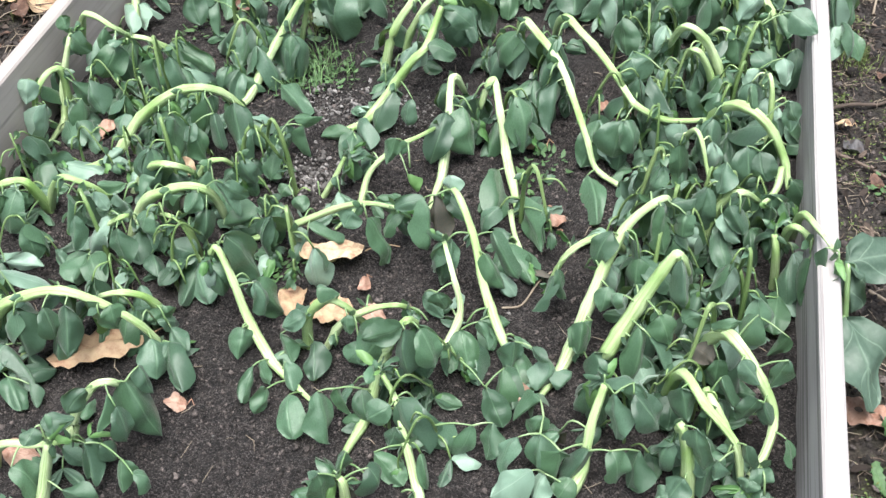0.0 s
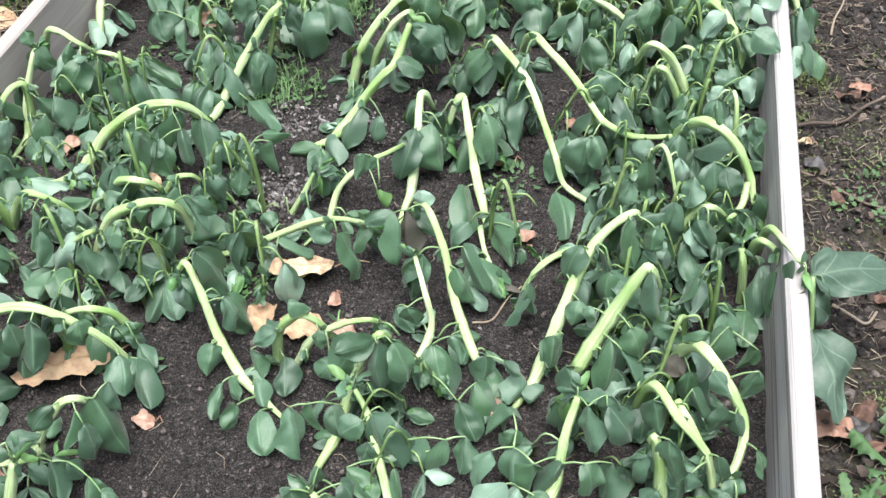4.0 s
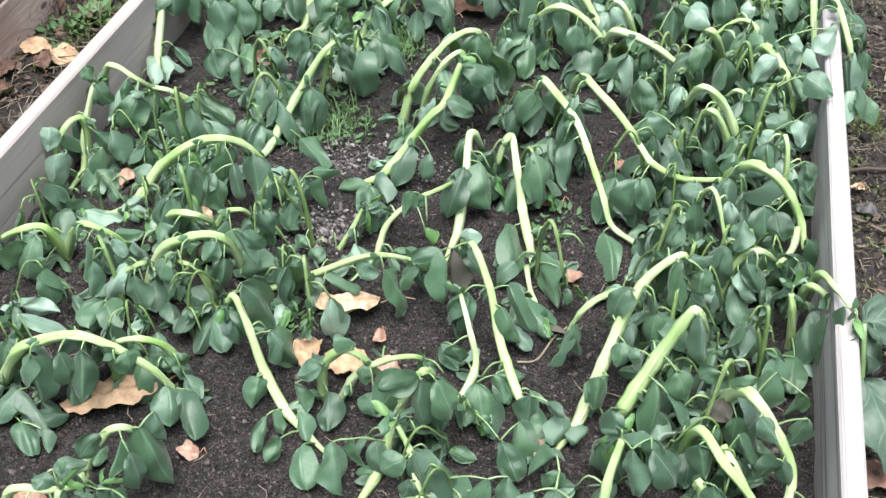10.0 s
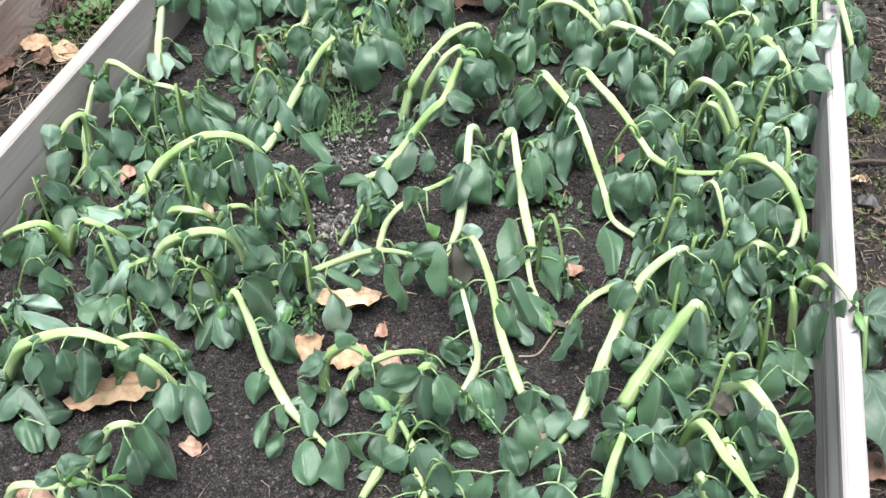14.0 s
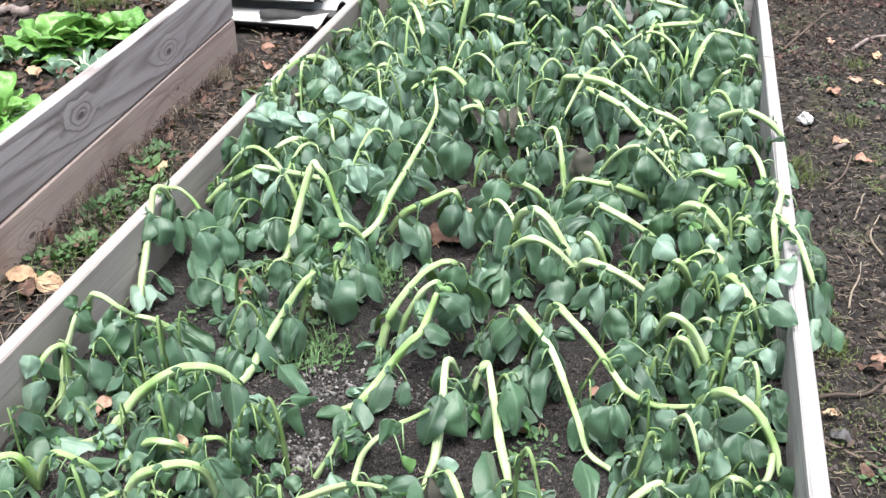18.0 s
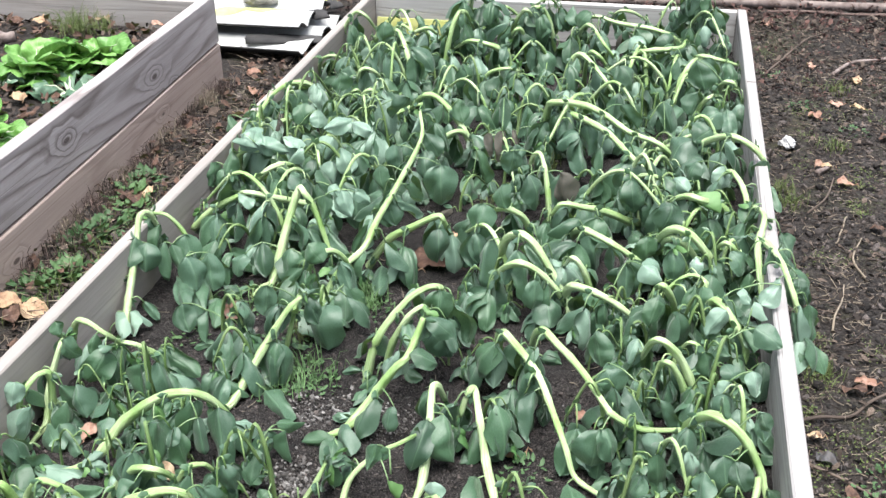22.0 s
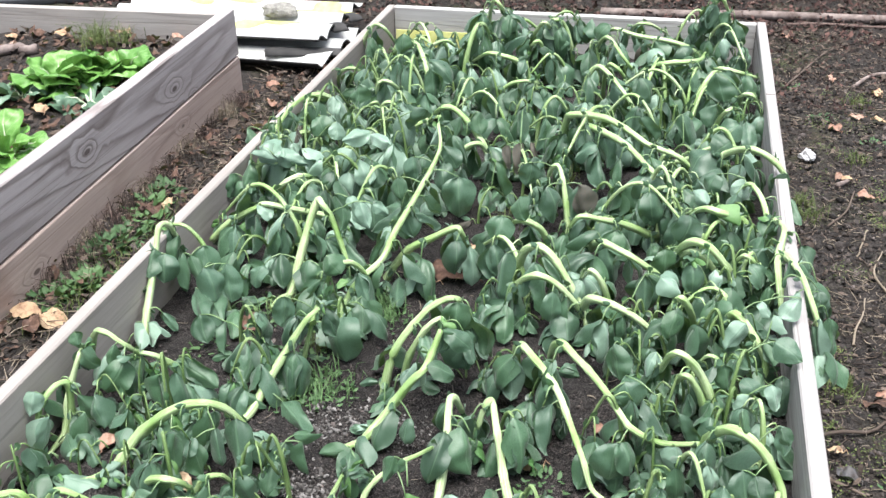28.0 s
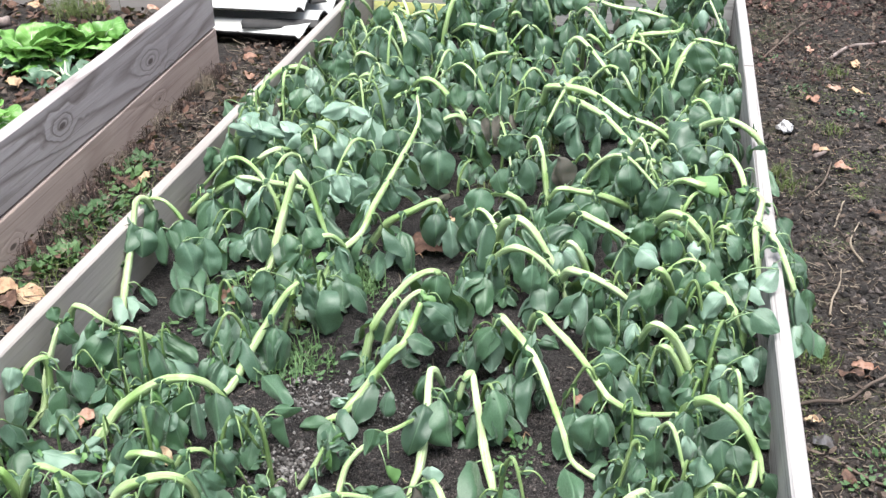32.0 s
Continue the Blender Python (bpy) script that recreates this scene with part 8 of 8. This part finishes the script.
sticks("dry_stems", 2600, (0.62, 1.5, 1.2, 5.0), ground_height, STRAW, (0.008, 0.036), (0.0005, 0.0012), 11, "pale dry grass stems strewn on the ground")
sticks("dry_stems", 450, (0.63, 1.05, 1.3, 2.9), ground_height, STRAW, (0.01, 0.05), (0.0004, 0.0009), 16, "pale dry grass bits on the mossy ground", 0.2)
sticks("dry_stems", 4200, (0.62, 1.6, 1.2, 5.0), ground_height, MULCH, (0.010, 0.050), (0.0005, 0.0015), 12, "brown dead stems strewn on the ground")
sticks("dry_stems", 1400, (-1.06, -0.62, 1.8, 4.6), ground_height, MULCH, (0.02, 0.10), (0.0008, 0.002), 13, "brown dead stems on the path", 0.3)
sticks("dry_stems", 700, (-1.06, -0.62, 1.8, 4.6), ground_height, STRAW, (0.02, 0.09), (0.0006, 0.0014), 14, "pale dry grass on the path", 0.35)
sticks("dry_stems", 250, (-0.55, 0.55, 1.1, 2.6), soil_height, STRAW, (0.006, 0.03), (0.0004, 0.0008), 15, "fine straw bits on the soil")


def twig(points, thick, material, label):
    """A bent twig lying through points x, y (m)."""
    pts = [Vector((x, y, ground_height(x, y) + thick + 0.004 + 0.004 * (k % 2))) for k, (x, y) in enumerate(points)]
    at = pts[0].copy()
    run = spline([p - at for p in pts], 5)
    radii = [thick * (1 - 0.45 * i / len(run)) * (1 + 0.25 * noise.noise(Vector((i * 0.9, at.x * 50, 1)))) for i in range(len(run))]
    ob = new("twig", smooth_mesh("twig", *tube_geo(run, radii, 7), material))
    ob.matrix_basis = Matrix.Translation(at)
    tagged(ob, label, "twig")


def soil_twig(points, thick, material, label):
    pts = [Vector((x, y, soil_height(x, y) + thick + 0.003)) for x, y in points]
    at = pts[0].copy()
    ob = new("twig", smooth_mesh("twig", *tube_geo(spline([p - at for p in pts], 4), [thick] * (4 * len(pts) - 3), 7), material))
    ob.matrix_basis = Matrix.Translation(at)
    tagged(ob, label, "twig")


soil_twig(((0.205, 1.612), (0.228, 1.628), (0.243, 1.670), (0.258, 1.690)), 0.0015, STRAW, "bent grey twig lying on the bed's soil")
twig(((0.655, 2.315), (0.70, 2.335), (0.757, 2.358), (0.80, 2.398), (0.873, 2.461), (0.95, 2.50)), 0.0038, TWIG, "dark bent twig lying on the ground")
twig(((0.665, 2.195), (0.72, 2.160), (0.779, 2.129), (0.845, 2.104), (0.93, 2.09)), 0.0032, TWIG, "dark thin twig lying on the ground")
twig(((0.757, 2.655), (0.765, 2.70), (0.785, 2.76), (0.797, 2.83)), 0.0026, STRAW, "pale peeled stick lying on the ground")
twig(((0.705, 1.875), (0.727, 1.860), (0.752, 1.848), (0.767, 1.868)), 0.0032, STRAW, "pale forked root lying on the ground")
twig(((0.767, 1.845), (0.80, 1.835), (0.85, 1.85)), 0.003, TWIG, "dark thin twig lying on the ground")
twig(((0.75, 3.18), (0.80, 3.26), (0.835, 3.40)), 0.003, TWIG, "dark thin twig lying on the ground")
twig(((0.79, 3.40), (0.81, 3.43), (0.835, 3.47)), 0.008, BARK, "short grey stick lying on the ground")
twig(((0.70, 4.25), (0.76, 4.38), (0.86, 4.62), (0.92, 4.70)), 0.004, TWIG, "dark bent twig lying on the ground")
twig(((0.92, 4.25), (1.00, 4.40), (1.12, 4.46), (1.25, 4.58)), 0.007, BARK, "grey forked branch lying on the ground")
twig(((0.85, 2.86), (0.83, 2.95), (0.86, 3.05)), 0.003, STRAW, "pale peeled stick lying on the ground")
lying_bar("twig", (0.80, 3.02, 0.012), (0.84, 3.16, 0.016), 0.002, STRAW, "pale peeled stick lying on the ground", "twig", 6, 0.3, 7)
stone((0.728, 3.60, 0.022), (0.016, 0.022, 0.013), 20, PAPER, "crumpled scrap of white paper on the ground", 8, 2.5)
lying_bar("log", (-1.78, 3.55, 0.20), (-1.64, 3.59, 0.20), 0.017, BARK, "short pale piece of wood in the bed", "wood", 8, 0.2, 9)

# ---- soil crumbs and gravel ----
cr = random.Random(19)


def crumbs(name, count, area, height, material, size, label, round_at=None):
    pieces = []
    shapes = [pebble_geo(cr, 1.0, 0.7, 0.75) for _ in range(12)]
    for k in range(count):
        if round_at:
            x, y = cr.gauss(round_at[0], round_at[2]), cr.gauss(round_at[1], round_at[2])
        else:
            x, y = cr.uniform(area[0], area[1]), cr.uniform(area[2], area[3])
        s = cr.uniform(*size) * (1 + 1.2 * cr.random() ** 8)
        pv, pf, pu = cr.choice(shapes)
        m = pose(x, y, height(x, y) + s * 0.15, cr.uniform(-40, 40), cr.uniform(-40, 40), cr.uniform(0, 360)) @ Matrix.Scale(s, 4)
        pieces.append(([m @ Vector(p) for p in pv], pf, pu))
    scatter_mesh(name, material, pieces, label, "soil crumbs", kind="stuff")


crumbs("soil_crumbs", 23000, (-0.56, 0.56, 1.15, 2.15), soil_height, CLOD, (0.0010, 0.0026), "dark crumbs of peat soil")
crumbs("soil_crumbs", 1800, (-0.56, 0.56, 2.2, 3.9), soil_height, CLOD, (0.002, 0.005), "dark crumbs of peat soil")
crumbs("pale_grit", 150, (-0.56, 0.56, 1.05, 2.6), soil_height, GRAVEL, (0.0008, 0.002), "white specks of grit in the soil")
crumbs("gravel", 300, None, soil_height, GRAVEL, (0.0010, 0.0034), "patch of pale gravel in the soil", (-0.146, 1.985, 0.030))
crumbs("gravel", 300, None, soil_height, GRAVEL, (0.0010, 0.0040), "patch of pale gravel in the soil", (-0.125, 1.815, 0.026))
crumbs("gravel", 260, None, soil_height, GRAVEL, (0.0006, 0.0026), "patch of pale gravel in the soil", (-0.02, 1.99, 0.03))
crumbs("earth_crumbs", 7000, (0.62, 1.3, 1.3, 4.4), ground_height, CLOD, (0.002, 0.007), "dark crumbs of earth")
crumbs("earth_crumbs", 1500, (-1.05, -0.62, 1.9, 4.3), ground_height, CLOD, (0.003, 0.008), "dark crumbs of earth")


# ---- weeds, moss and grass ----
def weed(x, y, count, spread, size, material, label, seed, inside=False, name="weed", wide=(0.4, 0.7), z=None):
    r = random.Random(seed)
    pieces = []
    z0 = z if z is not None else (soil_height(x, y) if inside else ground_height(x, y))
    for k in range(count):
        a, d = r.uniform(0, 6.28), spread * r.random() ** 0.6
        p = Vector((math.cos(a) * d, math.sin(a) * d, 0.004 + r.uniform(0, 0.5) * (spread - d) * 0.8))
        s = r.uniform(*size)
        v, f, u = blade_geo(s, s * r.uniform(*wide), r.uniform(0, 0.4), -0.15, 0.1, seed * 77 + k, 2, 4)
        rise = Vector((math.cos(a + r.uniform(-0.8, 0.8)), math.sin(a + r.uniform(-0.8, 0.8)), r.uniform(-0.1, 0.9)))
        m = hang_pose(p, rise, Vector((0, 0, 1)), 1.0)
        pieces.append(([m @ Vector(q) for q in v], f, u))
    return scatter_mesh(name, material, pieces, label, "weed", (x, y, z0), "stuff")


def tuft(x, y, count, height, material, label, seed, inside=False, spread=0.02, z=None, name="grass_tuft"):
    r = random.Random(seed)
    z0 = z if z is not None else (soil_height(x, y) if inside else ground_height(x, y))
    pieces = []
    for k in range(count):
        a = r.uniform(0, 6.28)
        p = Vector((r.gauss(0, spread), r.gauss(0, spread), 0))
        h = height * r.uniform(0.5, 1.1)
        o = Vector((math.cos(a), math.sin(a), 0)) * h * r.uniform(0.1, 0.8)
        v, f = tube_geo([p, p + o * 0.35 + Vector((0, 0, h * 0.6)), p + o + Vector((0, 0, h * r.uniform(0.5, 0.95)))], [0.001, 0.0009, 0.0003], 3, caps=False)
        pieces.append((v, f, [(0.5, 0.5)] * len(v)))
    return scatter_mesh(name, material, pieces, label, "grass", (x, y, z0), "stuff")


for k, (x, y) in enumerate(((-0.929, 2.50), (-0.915, 2.56), (-0.955, 2.545), (-0.95, 2.73), (-0.935, 2.79), (-0.965, 2.68), (-0.972, 2.96), (-0.985, 2.48), (-0.93, 2.88), (-0.97, 3.05))):
    weed(x, y, 44, 0.055, (0.016, 0.038), WEED_LEAF, "low green weed growing on the path", 40 + k)
    tuft(x + 0.05, y - 0.06, 26, 0.035, GRASS, "short green grass tuft on the path", 180 + k, spread=0.03)
for k, (x, y) in enumerate(((0.80, 2.17), (0.76, 2.10), (0.86, 2.24), (0.77, 1.52), (0.84, 1.60), (0.80, 1.44), (0.86, 1.72), (0.95, 2.05), (0.9, 2.6), (0.80, 3.95), (0.72, 4.25), (0.93, 3.75))):
    weed(x, y, 40, 0.05, (0.006, 0.015), WEED_LEAF, "small green weed on the bare ground", 60 + k)
for k, (x, y) in enumerate(((0.213, 1.90), (0.20, 1.87), (-0.105, 1.644), (-0.12, 1.61), (-0.22, 2.14), (-0.26, 2.18), (-0.19, 2.20), (-0.30, 2.10), (-0.24, 2.24), (-0.43, 2.16), (-0.34, 2.32))):
    weed(x, y, 30, 0.035, (0.006, 0.016), WEED_LEAF, "tiny seedling weeds on the bed's soil", 80 + k, inside=True)


mossy = random.Random(9)
pieces = []
for k in range(75):
    cx, cy, spread = mossy.uniform(0.66, 1.05), mossy.uniform(1.30, 2.7) if k < 58 else mossy.uniform(2.7, 4.5), mossy.uniform(0.02, 0.06)
    for q in range(85):
        x, y = cx + mossy.gauss(0, spread * 0.6), cy + mossy.gauss(0, spread * 0.6)
        size = mossy.uniform(0.002, 0.0065)
        v, f, u = blade_geo(size, size * mossy.uniform(0.4, 0.8), 0.2, -0.15, 0.1, k * 85 + q, 2, 3)
        a = mossy.uniform(0, 6.28)
        m = hang_pose(Vector((x, y, ground_height(x, y) + 0.003 + mossy.uniform(0, 0.012))), Vector((math.cos(a), math.sin(a), mossy.uniform(-0.1, 0.9))), Vector((0, 0, 1)), 1.0)
        pieces.append(([m @ Vector(p) for p in v], f, u))
scatter_mesh("moss", MOSS, pieces, "patches of moss and tiny seedlings on the bare ground", "moss", kind="stuff")


for k, (x, y) in enumerate(((0.70, 2.52), (0.72, 2.48), (0.69, 3.30), (0.71, 3.22), (0.86, 3.62), (0.92, 4.1), (0.80, 1.62), (0.83, 1.5), (0.72, 1.42), (0.78, 1.36))):
    tuft(x, y, 50, 0.045, GRASS, "short mossy grass tuft on the bare ground", 100 + k)
for k in range(13):
    y = 2.55 + 0.10 * k
    x = -1.065 + 0.045 * (3.85 - y) + 0.02 * math.sin(k * 2.3)
    tuft(x, y, 70, 0.060, (BRUSH, MULCH, STRAW)[k % 3], "dry grass tuft against the bed's foot", 120 + k, spread=0.03)
tuft(-1.50, 3.70, 120, 0.10, GRASS, "feathery green grass tuft in the bed", 130, z=0.183, spread=0.035)
tuft(-1.42, 3.72, 80, 0.08, GRASS, "feathery green grass tuft in the bed", 131, z=0.183, spread=0.03)
for k, (x, y) in enumerate(((-0.17, 2.36), (-0.15, 2.33), (-0.23, 2.20), (-0.33, 2.30), (0.12, 3.0), (0.02, 2.75), (0.18, 3.25))):
    tuft(x, y, 44 if k < 2 else 24, 0.05, YOUNG_LEAF if k < 2 else GRASS, "feathery carrot seedling between the beans", 140 + k, True, 0.015, name="carrot_seedling")


# ---- broad weeds beside the board ----
def long_weed(x, y, count, size, seed):
    """A flat rosette of long toothed leaves."""
    r = random.Random(seed)
    plant = thing("weed_rosette", (x, y, ground_height(x, y)), "flat rosette of long green weed leaves on bare ground", "weed")
    for k in range(count):
        a, s = k * 2.4 + r.uniform(-0.3, 0.3), size * r.uniform(0.7, 1.1)
        v, f, u = blade_geo(s, s * 0.26, 0.15, -0.10, 0.25, seed * 9 + k, 6, 18, 1.1, 0.5)
        v = [(p[0] * (1 + 0.35 * math.sin(p[2] / s * 38)), p[1], p[2]) for p in v]
        rise = Vector((math.cos(a), math.sin(a), r.uniform(0.15, 0.6)))
        child("leaf", smooth_mesh("leaf", v, f, WEED_LEAF, u), plant, hang_pose(Vector((0, 0, 0.004)), rise, Vector((0, 0, 1)), 1.0))


long_weed(0.772, 1.590, 9, 0.085, 5)
long_weed(0.715, 1.515, 8, 0.070, 6)
long_weed(0.825, 1.500, 8, 0.080, 7)

# ---- green seedlings on the bed's soil ----
for k, (x, y) in enumerate(((-0.21, 2.08), (-0.19, 2.05), (-0.23, 2.06), (-0.19, 2.10), (-0.39, 2.26), (-0.37, 2.29), (-0.15, 2.32), (-0.14, 2.34), (-0.16, 2.08), (-0.23, 2.03))):
    tuft(x, y, 26, 0.040, (WEED_LEAF, YOUNG_LEAF)[k % 2], "feathery carrot seedling between the beans", 300 + k, True, 0.022, name="carrot_seedling")
    weed(x + 0.02, y - 0.02, 26, 0.035, (0.006, 0.014), WEED_LEAF, "tiny seedling weeds on the bed's soil", 330 + k, inside=True)
